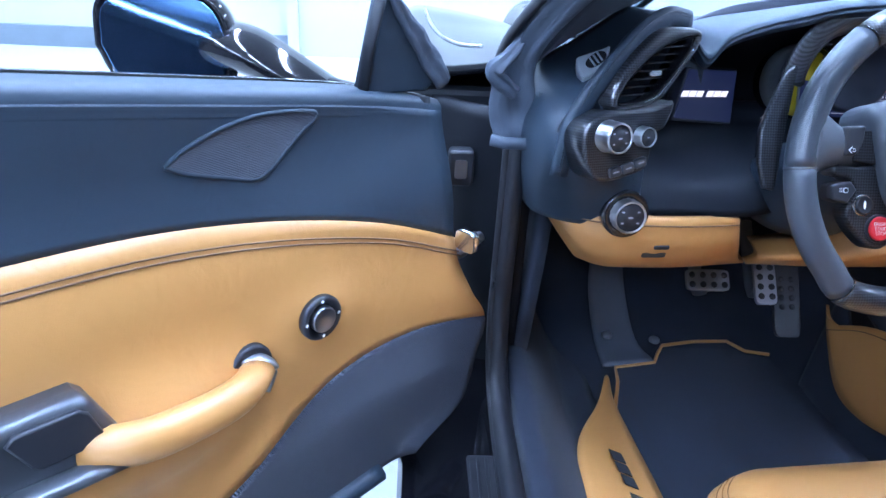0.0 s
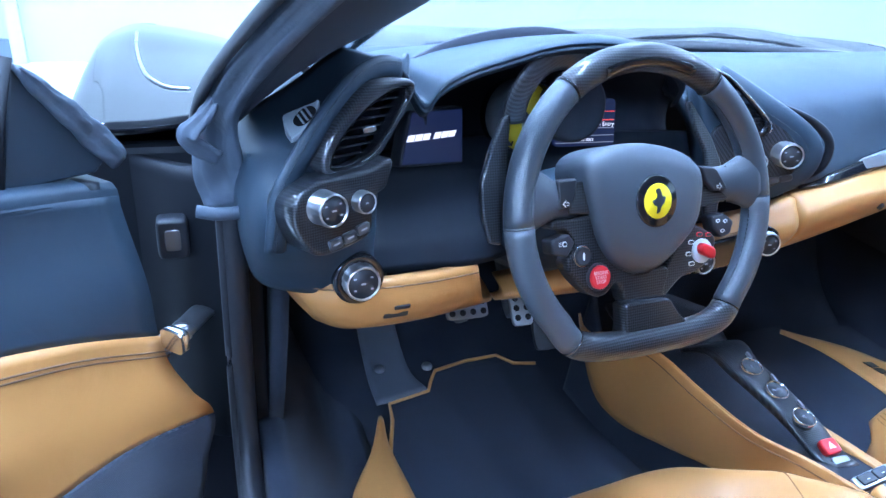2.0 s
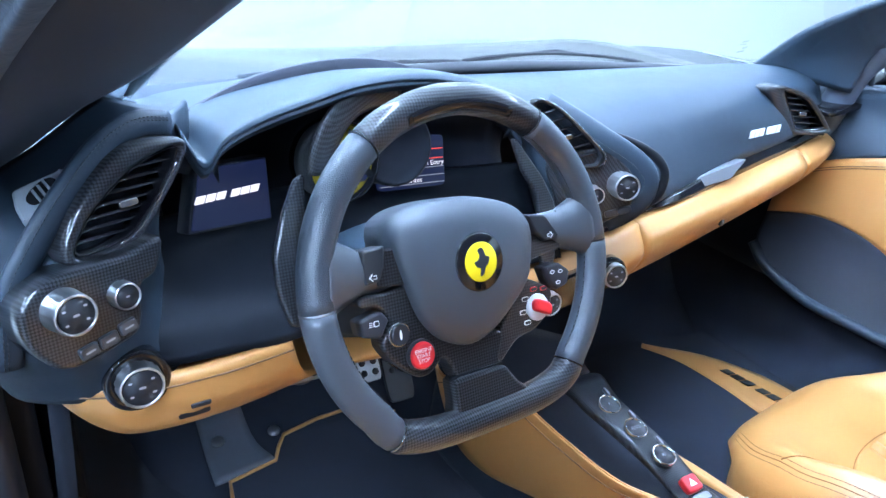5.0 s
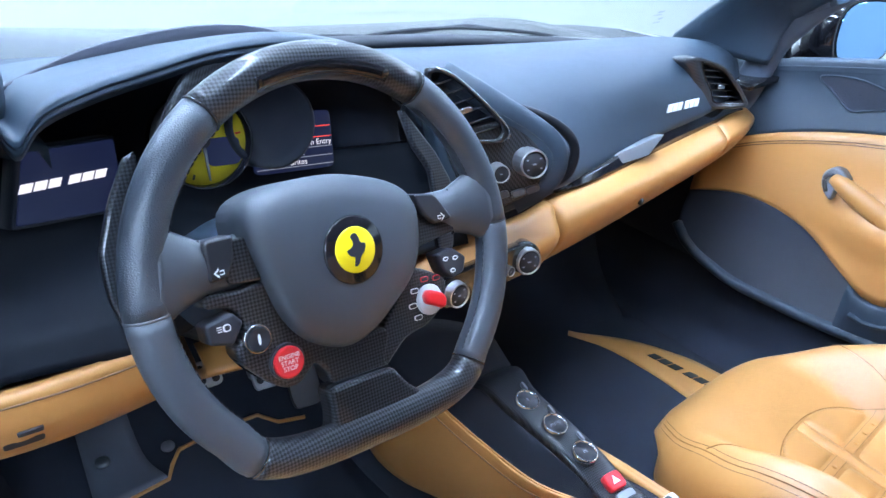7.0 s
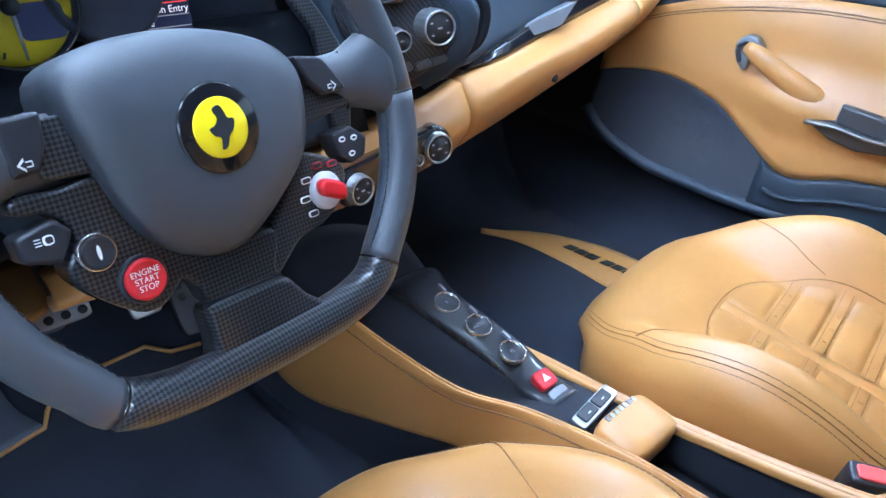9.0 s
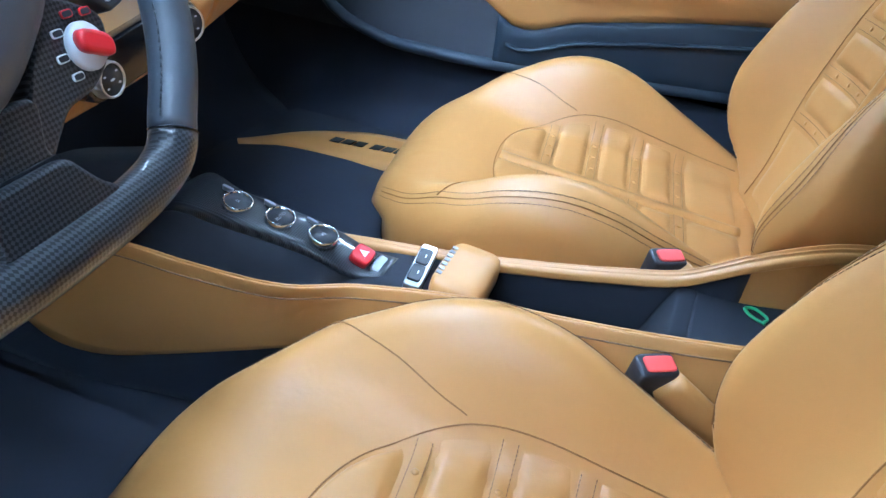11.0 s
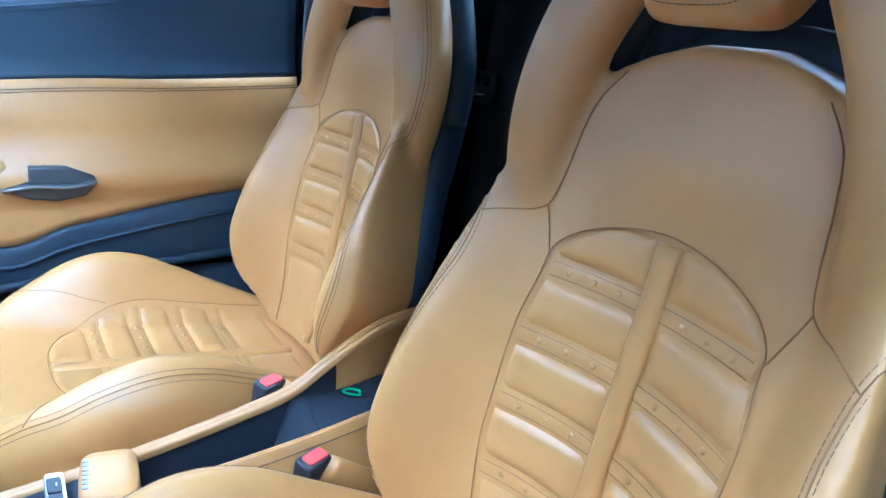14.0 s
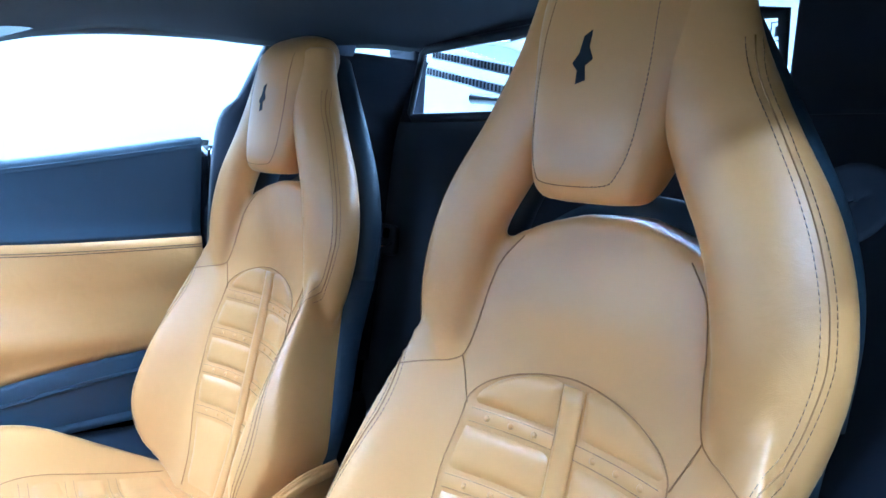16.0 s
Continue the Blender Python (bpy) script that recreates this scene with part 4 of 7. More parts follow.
    scr = part("display", plate(S, rounded([(-0.0745, 0.0405), (0.0165, 0.0320), (0.0103, -0.0370), (-0.0985, -0.0195)], 4, 0.03), -0.004, 0.0008, 0.0005), SCREEN, dash, "dark blue lit display with white marks")
    model_bars(Frame(S.at(-0.044, 0.0068, 0.001), S.u - 0.09 * S.v, S.n), 0.086, 0.0078, SCREEN_INK, scr)
    # tachometer
    T = Frame((-0.402, 0.692, 0.784), (1, 0, 0), (0.0, -0.97, 0.22))
    tac = part("tachometer", lathe(T, [(0.0495, -0.03), (0.0495, 0.012), (0.048, 0.015), (0.0465, 0.013), (0.046, -0.022)], 48), GLOSS, dash, "large yellow dial rev counter in a black ring")
    # added dark half sleeve: hides the dial's left, where the hood is in shade
    a = np.linspace(radians(75), radians(225), 30)
    sleeve = np.stack([T.at(r * np.cos(a), r * np.sin(a), np.full(30, c)) for r, c in ((0.0500, -0.01), (0.0500, 0.040), (0.0490, 0.043), (0.0478, 0.043), (0.0470, 0.040), (0.0470, -0.01))], 1)
    part("sleeve", sheet(sleeve, wrap_v=True), SUEDE, tac, "added dark half sleeve for the shaded side of the dial")
    part("dial", lathe(T, [(0.0465, -0.006), (0.0465, -0.0025), (0.0002, -0.002)], 40), FACE_YELLOW, tac, "yellow dial face")
    part("dial_window", plate(T, ring_pts(24, 0.018, 0.015, 5, 0.021, -0.013), -0.004, -0.001, 0.0005), SCREEN, tac)
    part("needle", plate(T, [(-0.002, 0.006), (0.002, 0.006), (0.0035, -0.042), (0.0015, -0.042)], 0.0, 0.002, 0.0004), STEEL, tac)
    part("needle_hub", lathe(T, [(0.007, -0.003), (0.007, 0.004), (0.0002, 0.005)], 16), PLASTIC, tac)
    for k in range(11):
        a = radians(250 - 27 * k)
        c, s = math.cos(a), math.sin(a)
        part("tick", plate(T, [(0.036 * c - 0.001 * s, 0.036 * s + 0.001 * c), (0.0415 * c - 0.001 * s, 0.0415 * s + 0.001 * c), (0.0415 * c + 0.001 * s, 0.0415 * s - 0.001 * c), (0.036 * c + 0.001 * s, 0.036 * s - 0.001 * c)], -0.003, -0.0013, 0.0002), RED if k > 7 else PLASTIC, tac)
    arc = np.array([(-0.378 + 0.066 * math.cos(a), 0.652 + 0.02 * math.cos(a), 0.800 + 0.070 * math.sin(a)) for a in np.linspace(radians(60), radians(185), 30)])
    part("dial_hood", tube(arc, 0.006, 0.016, 12, up=(0, 1, 0)), CARBON, dash, "carbon fibre lip over the rev counter")
    # dark pod right of the dial, and the right display
    part("dial_pod", lathe(T.moved(0.075, 0.012, -0.01), [(0.052, -0.03), (0.050, 0.016), (0.045, 0.02), (0.04, 0.004), (0.0002, 0.0)], 40), SUEDE, dash)
    R = Frame((-0.297, 0.70, 0.765), (1, 0.0, 0), (-0.05, -0.96, 0.25))
    scr = part("menu_display", plate(R, ring_pts(32, 0.0475, 0.0330, 14, -0.001, 0.0040), -0.006, 0.0005, 0.0005), SCREEN, dash, "dark blue menu display with white words and red lines")
    for w, y in (("Guidance", 0.0250), ("Map", 0.0128), ("Destination Entry", 0.0015), ("Go Home", -0.0093), ("Favorites", -0.0192)):
        lettering(w, R.moved(-0.022 + 0.0021 * len(w), y, 0.0008), 0.0088, SCREEN_DIM if w == "Guidance" else SCREEN_INK, scr)
    for y, m in ((0.0189, SCREEN_RED), (0.0069, SCREEN_RED), (-0.0042, SCREEN_DIM), (-0.0145, SCREEN_DIM), (-0.0243, SCREEN_DIM)):
        part("menu_line", plate(R, [(-0.046, y), (0.0450, y), (0.0450, y + 0.0009), (-0.046, y + 0.0009)], 0.0004, 0.001, 0.0002), m, scr)
    # left control pod
    zs = [0.625, 0.66, 0.70, 0.75, 0.79, 0.83, 0.855, 0.868]
    lf = [(-0.778, 0.68), (-0.786, 0.67), (-0.792, 0.66), (-0.790, 0.66), (-0.772, 0.67), (-0.71, 0.675), (-0.67, 0.69), (-0.645, 0.70)]
    fr = [(-0.758, 0.578), (-0.764, 0.555), (-0.766, 0.53), (-0.758, 0.522), (-0.728, 0.556), (-0.668, 0.605), (-0.636, 0.638), (-0.615, 0.66)]
    mi = [(-0.66, 0.545), (-0.665, 0.54), (-0.675, 0.535), (-0.67, 0.545), (-0.655, 0.57), (-0.622, 0.602), (-0.60, 0.628), (-0.59, 0.65)]
    rt = [(-0.596, 0.60), (-0.600, 0.615), (-0.612, 0.64), (-0.612, 0.655), (-0.60, 0.66), (-0.575, 0.665), (-0.57, 0.675), (-0.57, 0.68)]
    g = loft([[(*p, z) for p in (a, b, c, d)] for z, a, b, c, d in zip(zs, lf, fr, mi, rt)], 30, 26)
    part("control_pod", slab(g, (0, 1, 0), 0.02), NAVY, dash, "blue-black leather control pod")
    P = Frame((-0.699, 0.529, 0.780), (0.916, 0.401, 0.0), (0.395, -0.904, 0.164))
    rimmed = closed([(0.1208, 0.0783), (0.099, 0.0850), (0.065, 0.0835), (0.0343, 0.0647), (0.0072, 0.037), (-0.0064, 0.0133), (-0.0039, -0.0006), (0.0237, -0.0041), (0.0538, 0.0025), (0.0681, 0.0092), (0.0911, 0.0332), (0.1147, 0.0607)], 60)
    leaf = closed([(0.1140, 0.0735), (0.0822, 0.0695), (0.0512, 0.0545), (0.0201, 0.0300), (0.0040, 0.0050), (0.0237, 0.0015), (0.0500, 0.0062), (0.0636, 0.0140), (0.0887, 0.0385)], 60)
    ring = []
    for k, c in ((0.0, -0.02), (0.0, 0.002), (0.15, 0.0065), (0.45, 0.0085), (0.75, 0.0072), (0.95, 0.003), (1.0, -0.004)):
        o = rimmed + (leaf - rimmed) * k
        ring.append(P.at(o[:, 0], o[:, 1], np.full(60, c)))
    part("vent_trim", sheet(np.array(ring), wrap_v=True), POD_CARBON, dash, "glossy carbon fibre trim round the vent")
    air_vent(P.moved(0, 0, -0.004), leaf, 7, GLOSS, dash, border=0.003)
    # chrome line drawn as the highlight on the glossy black rim
    part("vent_edge_glint", tube(P.at(leaf[38:58, 0], leaf[38:58, 1], np.full(20, 0.006)), 0.0015, sides=6), CHROME, dash, "thin chrome line for the highlight on the vent's edge")
    band = spline([P.at(-0.058, -0.075, -0.018), P.at(-0.046, -0.02, -0.014), P.at(-0.018, 0.020, -0.011), P.at(0.014, 0.053, -0.011), P.at(0.052, 0.084, -0.012), P.at(0.087, 0.097, -0.014), P.at(0.122, 0.092, -0.020)], 36)
    part("pod_band", tube(band, np.interp(np.linspace(0, 1, 36), [0, .2, .8, 1], [0.006, 0.0075, 0.0075, 0.006]), 0.0118, 16, up=P.n), NAVY, dash, "padded leather band round the vent")
    aside = np.cross(np.gradient(band, axis=0), P.n)
    aside /= np.linalg.norm(aside, axis=1)[:, None]
    for k in (-0.0055, -0.0025):
        part("stitching", dashes(band + aside * k + P.n * 0.0068, 0.0005, 0.003, 0.0012), PLASTIC, dash)
    C = Frame((-0.70, 0.500, 0.745), (0.916, 0.401, 0.0), (0.395, -0.904, 0.164))
    q = closed([(-0.0423, 0.0195), (-0.0314, 0.0312), (-0.0112, 0.0384), (0.0155, 0.0385), (0.0509, 0.0395), (0.0814, 0.0444), (0.0714, 0.0166), (0.0540, 0.0074), (0.0500, -0.0200), (0.0369, -0.0337), (-0.0150, -0.0390), (-0.0345, -0.0230), (-0.0439, -0.0003)], 60)
    part("switch_panel", plate(C, q, -0.045, 0.006, 0.005, 3), POD_CARBON, dash, "carbon fibre switch panel")
    knob(C.moved(-0.0115, 0.0125, 0.004), 0.0172, 0.024, dash, label="ribbed silver rotary knob with black face")
    knob(C.moved(0.0350, 0.0085, 0.000), 0.0118, 0.019, dash, label="small silver rotary knob with black face")
    for x, y in ((-0.0005, -0.0285), (0.0170, -0.0258), (0.0345, -0.0212)):
        key = Frame(C.at(x, y, 0.005), C.u + 0.16 * C.v, C.n)
        b = part("rocker_button", plate(key, ring_pts(16, 0.0082, 0.0058, 6), 0, 0.0045, 0.0015), DARKSTEEL, dash)
        part("mark", plate(key, ring_pts(6, 0.0045, 0.0009, 5), 0.0045, 0.0049, 0.0001), SCREEN_DIM, b)
    # small demister outlet
    D = Frame((-0.7165, 0.590, 0.8175), (0.65, 0.5, 0.25), (-0.15, -0.62, 0.77))
    outlet = part("demister_outlet", plate(D, rounded([(-0.0071, 0.0161), (0.0341, -0.0008), (0.023, -0.0080), (-0.0054, -0.0184), (-0.025, -0.0129), (-0.0184, 0.0019)], 4, 0.15), -0.014, 0.003, 0.003), SATIN_GREY, dash, "satin grey demister outlet")
    part("well", plate(D, ring_pts(28, 0.0150, 0.0078, 2.4, 0.0065, -0.0035), 0.0, 0.0034, 0.0002), BLACK, outlet)
    for k in (-0.006, 0.0, 0.006):
        part("slat", tube(np.array([D.at(0.0065 + k - 0.002, -0.010, 0.0035), D.at(0.0065 + k + 0.002, 0.003, 0.0035)]), 0.0008, 0.0014, 6, up=D.n), SATIN_GREY, outlet)
    # tan knee panel
    g = loft([
        [(-0.762, 0.625, 0.638), (-0.715, 0.555, 0.640), (-0.66, 0.535, 0.641), (-0.58, 0.538, 0.640), (-0.505, 0.555, 0.637)],
        [(-0.745, 0.615, 0.615), (-0.71, 0.555, 0.61), (-0.65, 0.535, 0.607), (-0.57, 0.540, 0.603), (-0.495, 0.560, 0.600)],
        [(-0.715, 0.605, 0.575), (-0.685, 0.568, 0.57), (-0.635, 0.556, 0.568), (-0.56, 0.565, 0.565), (-0.475, 0.59, 0.562)],
        [(-0.69, 0.615, 0.545), (-0.66, 0.60, 0.543), (-0.61, 0.602, 0.543), (-0.54, 0.615, 0.540), (-0.44, 0.64, 0.535)],
        [(-0.67, 0.70, 0.535), (-0.65, 0.70, 0.535), (-0.60, 0.71, 0.535), (-0.53, 0.72, 0.535), (-0.43, 0.73, 0.53)]], 22, 24)
    knee = part("knee_panel", slab(g, (0, 1, 0.2), 0.01), TAN, dash, "tan leather knee panel")
    line = loft([[(-0.758, 0.62, 0.634), (-0.715, 0.552, 0.634), (-0.66, 0.532, 0.635), (-0.58, 0.535, 0.633), (-0.505, 0.552, 0.630)]] * 2, 2, 30)[0]
    part("stitching", tube(line, 0.001, sides=5), TAN_STITCH, knee)
    L = Frame((-0.658, 0.517, 0.65), (1, 0.05, 0), (0.12, -0.97, 0.12))
    part("switch_collar", lathe(L.moved(0, 0, -0.026), [(0.030, -0.01), (0.030, 0.010), (0.0275, 0.013), (0.0215, 0.010)], 36), GLOSS, dash)
    knob(L.moved(0, 0, -0.024), 0.0208, 0.024, dash, "light_switch", "silver ringed rotary light switch")
    for k in range(2):
        part("slot_button", plate(Frame((-0.606 - 0.006 * k, 0.5365 + 0.007 * k, 0.6035 - 0.013 * k), (1, 0.1, 0.03), (0.05, -0.95, -0.3)), ring_pts(16, 0.010 + 0.006 * k, 0.003 + 0.0025 * k, 6), -0.006, 0.003, 0.0012), PLASTIC, dash, "small black switch set in the leather")
    # dark panel under the left display
    g = loft([[(x, 0.705 - d, 0.748), (x, 0.68 - d, 0.705), (x, 0.600 - e, 0.682), (x, 0.572 - e, 0.668), (x, 0.556 - e, 0.640)] for x, d, e in ((-0.66, 0.05, 0.0), (-0.58, 0.03, 0.0), (-0.50, 0.0, 0.0), (-0.42, -0.01, -0.03), (-0.28, -0.01, -0.05), (-0.10, 0.0, -0.055))], 24, 16)
    part("lower_panel", slab(g, (0, 1, 0), 0.01), LOWER, dash, "black leather lower panel")
    # tan strip right of the column, under the pod, then the glove box lid
    g = loft([[(-0.44, 0.63, 0.57), (-0.44, 0.60, 0.56), (-0.44, 0.63, 0.535)], [(-0.30, 0.61, 0.60), (-0.30, 0.585, 0.575), (-0.30, 0.61, 0.545)], [(-0.12, 0.615, 0.635), (-0.12, 0.59, 0.60), (-0.12, 0.61, 0.555)], [(0.0, 0.625, 0.645), (0.0, 0.602, 0.605), (0.0, 0.625, 0.558)], [(0.068, 0.638, 0.655), (0.068, 0.615, 0.612), (0.068, 0.64, 0.562)]], 26, 12)
    part("lower_trim", slab(g, (0, 1, 0), 0.02), TAN, dash, "tan leather lower dash trim")
    g = loft([[(0.072, 0.642, 0.655), (0.072, 0.62, 0.635), (0.072, 0.618, 0.605), (0.072, 0.645, 0.56)], [(0.20, 0.658, 0.672), (0.20, 0.633, 0.652), (0.20, 0.634, 0.618), (0.20, 0.664, 0.575)], [(0.38, 0.685, 0.69), (0.38, 0.658, 0.668), (0.38, 0.662, 0.636), (0.38, 0.695, 0.597)], [(0.54, 0.712, 0.705), (0.54, 0.688, 0.684), (0.54, 0.694, 0.655), (0.54, 0.722, 0.618)]], 26, 16)
    glove = part("glove_box_lid", slab(g, (0, 1, 0), 0.03), TAN, dash, "tan leather glove box lid")
    part("lock", lathe(Frame((0.27, 0.645, 0.625), (1, 0, 0), (0, -1, 0)), [(0.006, 0), (0.006, 0.004), (0.0002, 0.0045)], 14), PLASTIC, glove)
    g = loft([[(0.543, 0.713, 0.705), (0.543, 0.689, 0.684), (0.543, 0.695, 0.655), (0.543, 0.723, 0.618)], [(0.62, 0.73, 0.715), (0.62, 0.706, 0.695), (0.62, 0.712, 0.668), (0.62, 0.738, 0.63)], [(0.685, 0.755, 0.715), (0.69, 0.735, 0.70), (0.69, 0.738, 0.675), (0.685, 0.755, 0.64)]], 12, 16)
    part("end_trim", slab(g, (0, 1, 0), 0.03), TAN, dash, "tan leather dash end piece")
    # gloss strip between pad and lid
    g = loft([[(0.09, 0.668, 0.672), (0.09, 0.655, 0.662)], [(0.18, 0.664, 0.688), (0.18, 0.656, 0.672)], [(0.40, 0.715, 0.725), (0.40, 0.698, 0.692)], [(0.66, 0.765, 0.742), (0.66, 0.745, 0.716)]], 26, 5)
    strip = part("gloss_strip", slab(g, (0, 1, 0), 0.015), GLOSS, dash, "glossy black inlay strip")
    G = Frame((0.27, 0.668, 0.69), (1, 0.13, 0.06), (-0.1, -0.95, 0.25))
    part("silver_inlay", plate(G, rounded([(-0.0768, -0.0044), (-0.0384, 0.0155), (0.0638, 0.0267), (0.0265, -0.0005)], 4, 0.06), -0.02, 0.0, 0.001), INLAY, strip, "satin silver inlay")
    model_bars(Frame((0.420, 0.712, 0.752), (1, 0.12, 0.02), (0.1, -0.95, 0.25)), 0.095, 0.013, WHITE, dash)
    # passenger vent
    Q = Frame((0.565, 0.724, 0.774), (1, 0.18, -0.1), (-0.12, -0.98, 0.1))
    o = closed([(-0.1366, 0.0378), (-0.1120, 0.0440), (-0.0871, 0.0446), (-0.0264, 0.0321), (0.0120, 0.0060), (0.0505, -0.0269), (0.0494, -0.0372), (-0.0249, -0.0424), (-0.0708, -0.0339), (-0.1135, 0.0178)], 48)
    i = closed([(-0.0920, 0.0375), (-0.0800, 0.0372), (-0.0600, 0.0335), (-0.0314, 0.0251), (0.0040, 0.0005), (0.0342, -0.0244), (0.032, -0.0316), (-0.0352, -0.0328), (-0.0550, -0.0100), (-0.0781, 0.015)], 48)
    ring = [Q.at(p[:, 0], p[:, 1], np.full(48, c)) for p, c in ((o, -0.05), (o, 0.001), (o * 0.8 + i * 0.2, 0.0055), (o * 0.35 + i * 0.65, 0.0065), (i, 0.004), (i, -0.02))]
    part("vent_surround", sheet(np.array(ring), wrap_v=True), CARBON, dash, "carbon fibre vent surround")
    air_vent(Q.moved(0, 0, -0.002), i, 5, GLOSS, dash, border=0.004, lab="carbon-framed passenger air vent")
    # right control pod
    R2 = Frame((-0.075, 0.582, 0.742), (0.85, 0.52, 0.0), (-0.5, -0.84, 0.2))
    shell = []
    for k, (sc, c) in enumerate([(1.06, -0.09), (1.02, -0.03), (0.96, -0.008), (0.9, 0.0), (0.8, 0.0)]):
        o = spline([(-0.08, 0.03), (-0.07, 0.12), (-0.03, 0.125), (0.02, 0.085), (0.062, 0.045), (0.083, 0.005), (0.075, -0.022), (0.045, -0.040), (0.0, -0.050), (-0.05, -0.050), (-0.08, -0.03), (-0.08, 0.03)], 49)[:-1]
        mid = o.mean(0)
        o = mid + (o - mid) * sc
        shell.append(R2.at(o[:, 0], o[:, 1], np.full(48, c)))
    part("control_pod", sheet(np.array(shell), wrap_v=True, caps=True), NAVY, dash, "blue-black leather control pod")
    q = closed([(-0.062, 0.02), (-0.058, 0.062), (0.000, 0.064), (0.026, 0.046), (0.040, 0.024), (0.044, 0.002), (0.033, -0.020), (0.010, -0.032), (-0.03, -0.036), (-0.06, -0.022)], 48)
    part("switch_panel", plate(R2, q, -0.01, 0.012, 0.003), CARBON, dash, "carbon fibre switch panel")
    vent2 = closed([(-0.0605, 0.1447), (-0.0348, 0.1324), (-0.0117, 0.0998), (0.0112, 0.0566), (0.008, 0.041), (-0.0041, 0.0394), (-0.040, 0.056), (-0.062, 0.10)], 44)
    air_vent(R2.moved(0, 0, 0.014), vent2, 6, GLOSS, dash, border=0.008)
    # highlight along this vent's edge, again laid on in chrome
    part("vent_edge_glint", tube(R2.at(vent2[2:22, 0], vent2[2:22, 1], np.full(20, 0.0205)), 0.0014, sides=6), CHROME, dash, "chrome line for the highlight on the vent's edge")
    band = spline([R2.at(*p) for p in ((-0.040, 0.134, -0.008), (-0.012, 0.104, 0.002), (0.018, 0.070, 0.006), (0.039, 0.047, 0.006), (0.055, 0.025, 0.005), (0.061, 0.004, 0.004), (0.052, -0.016, 0.002), (0.030, -0.030, 0.0), (-0.004, -0.038, -0.003))], 40)
    part("pod_band", tube(band, 0.009, 0.0150, 16, up=R2.n), NAVY, dash, "padded leather band round the switch panel")
    aside = np.cross(np.gradient(band, axis=0), R2.n)
    aside /= np.linalg.norm(aside, axis=1)[:, None]
    part("stitching", dashes(band + aside * 0.006 + R2.n * 0.0086, 0.0005, 0.003, 0.0012), PLASTIC, dash)
    # groove not cut in: a black tube stands for its shade
    groove = spline([R2.at(*p) for p in ((0.0220, 0.0800, -0.006), (0.0475, 0.0620, -0.002), (0.0692, 0.0417, -0.001), (0.0838, 0.0190, -0.002), (0.0861, -0.0008, -0.004), (0.0738, -0.0230, -0.006), (0.0543, -0.0340, -0.008), (0.0340, -0.0410, -0.010))], 36)
    part("pad_groove_shade", tube(groove, 0.004, np.interp(np.linspace(0, 1, 36), [0, 0.4, 0.7, 1], [0.002, 0.0065, 0.006, 0.002]), 8, up=R2.n), BLACK, dash, "black strip for the shade in the groove beside the switch panel")
    K = Frame((-0.067, 0.547, 0.763), (0.9, 0.4, 0), (-0.3, -0.93, 0.15))
    knob(K.moved(0, 0, -0.026), 0.0175, 0.028, dash, label="silver ringed rotary knob")
    knob(K.moved(-0.040, -0.006, -0.020), 0.0108, 0.018, dash, label="small silver ringed knob")
    for x, y in ((-0.0155, -0.0215), (0.0040, -0.0250), (0.0215, -0.0255)):
        part("rocker_button", plate(R2.moved(x, y, 0.011), ring_pts(16, 0.0086, 0.0044, 5), 0, 0.0045, 0.0015), DARKSTEEL, dash)
    # heater knobs on the lower trim
    H = Frame((-0.013, 0.597, 0.606), (1, 0.1, 0), (-0.2, -0.97, 0.1))
    part("switch_collar", lathe(H.moved(0, 0, -0.004), [(0.024, -0.01), (0.024, 0.006), (0.021, 0.009)], 28), GLOSS, dash)
    knob(H, 0.0185, 0.016, dash, label="silver ringed heater knob")
    N = Frame((-0.082, 0.590, 0.601), (1, 0.1, 0.09), (0.1, -0.99, 0.1))
    part("switch_bar", plate(N, ring_pts(36, 0.078, 0.022, 8), -0.02, 0.005, 0.002), GLOSS, dash, "glossy black heater switch panel")
    for x, r in ((-0.060, 0.0165), (0.030, 0.007)):
        knob(N.moved(x, -0.002, 0.004), r, 0.012, dash, label="small silver ringed knob")
    return dash


the_dash = dashboard()


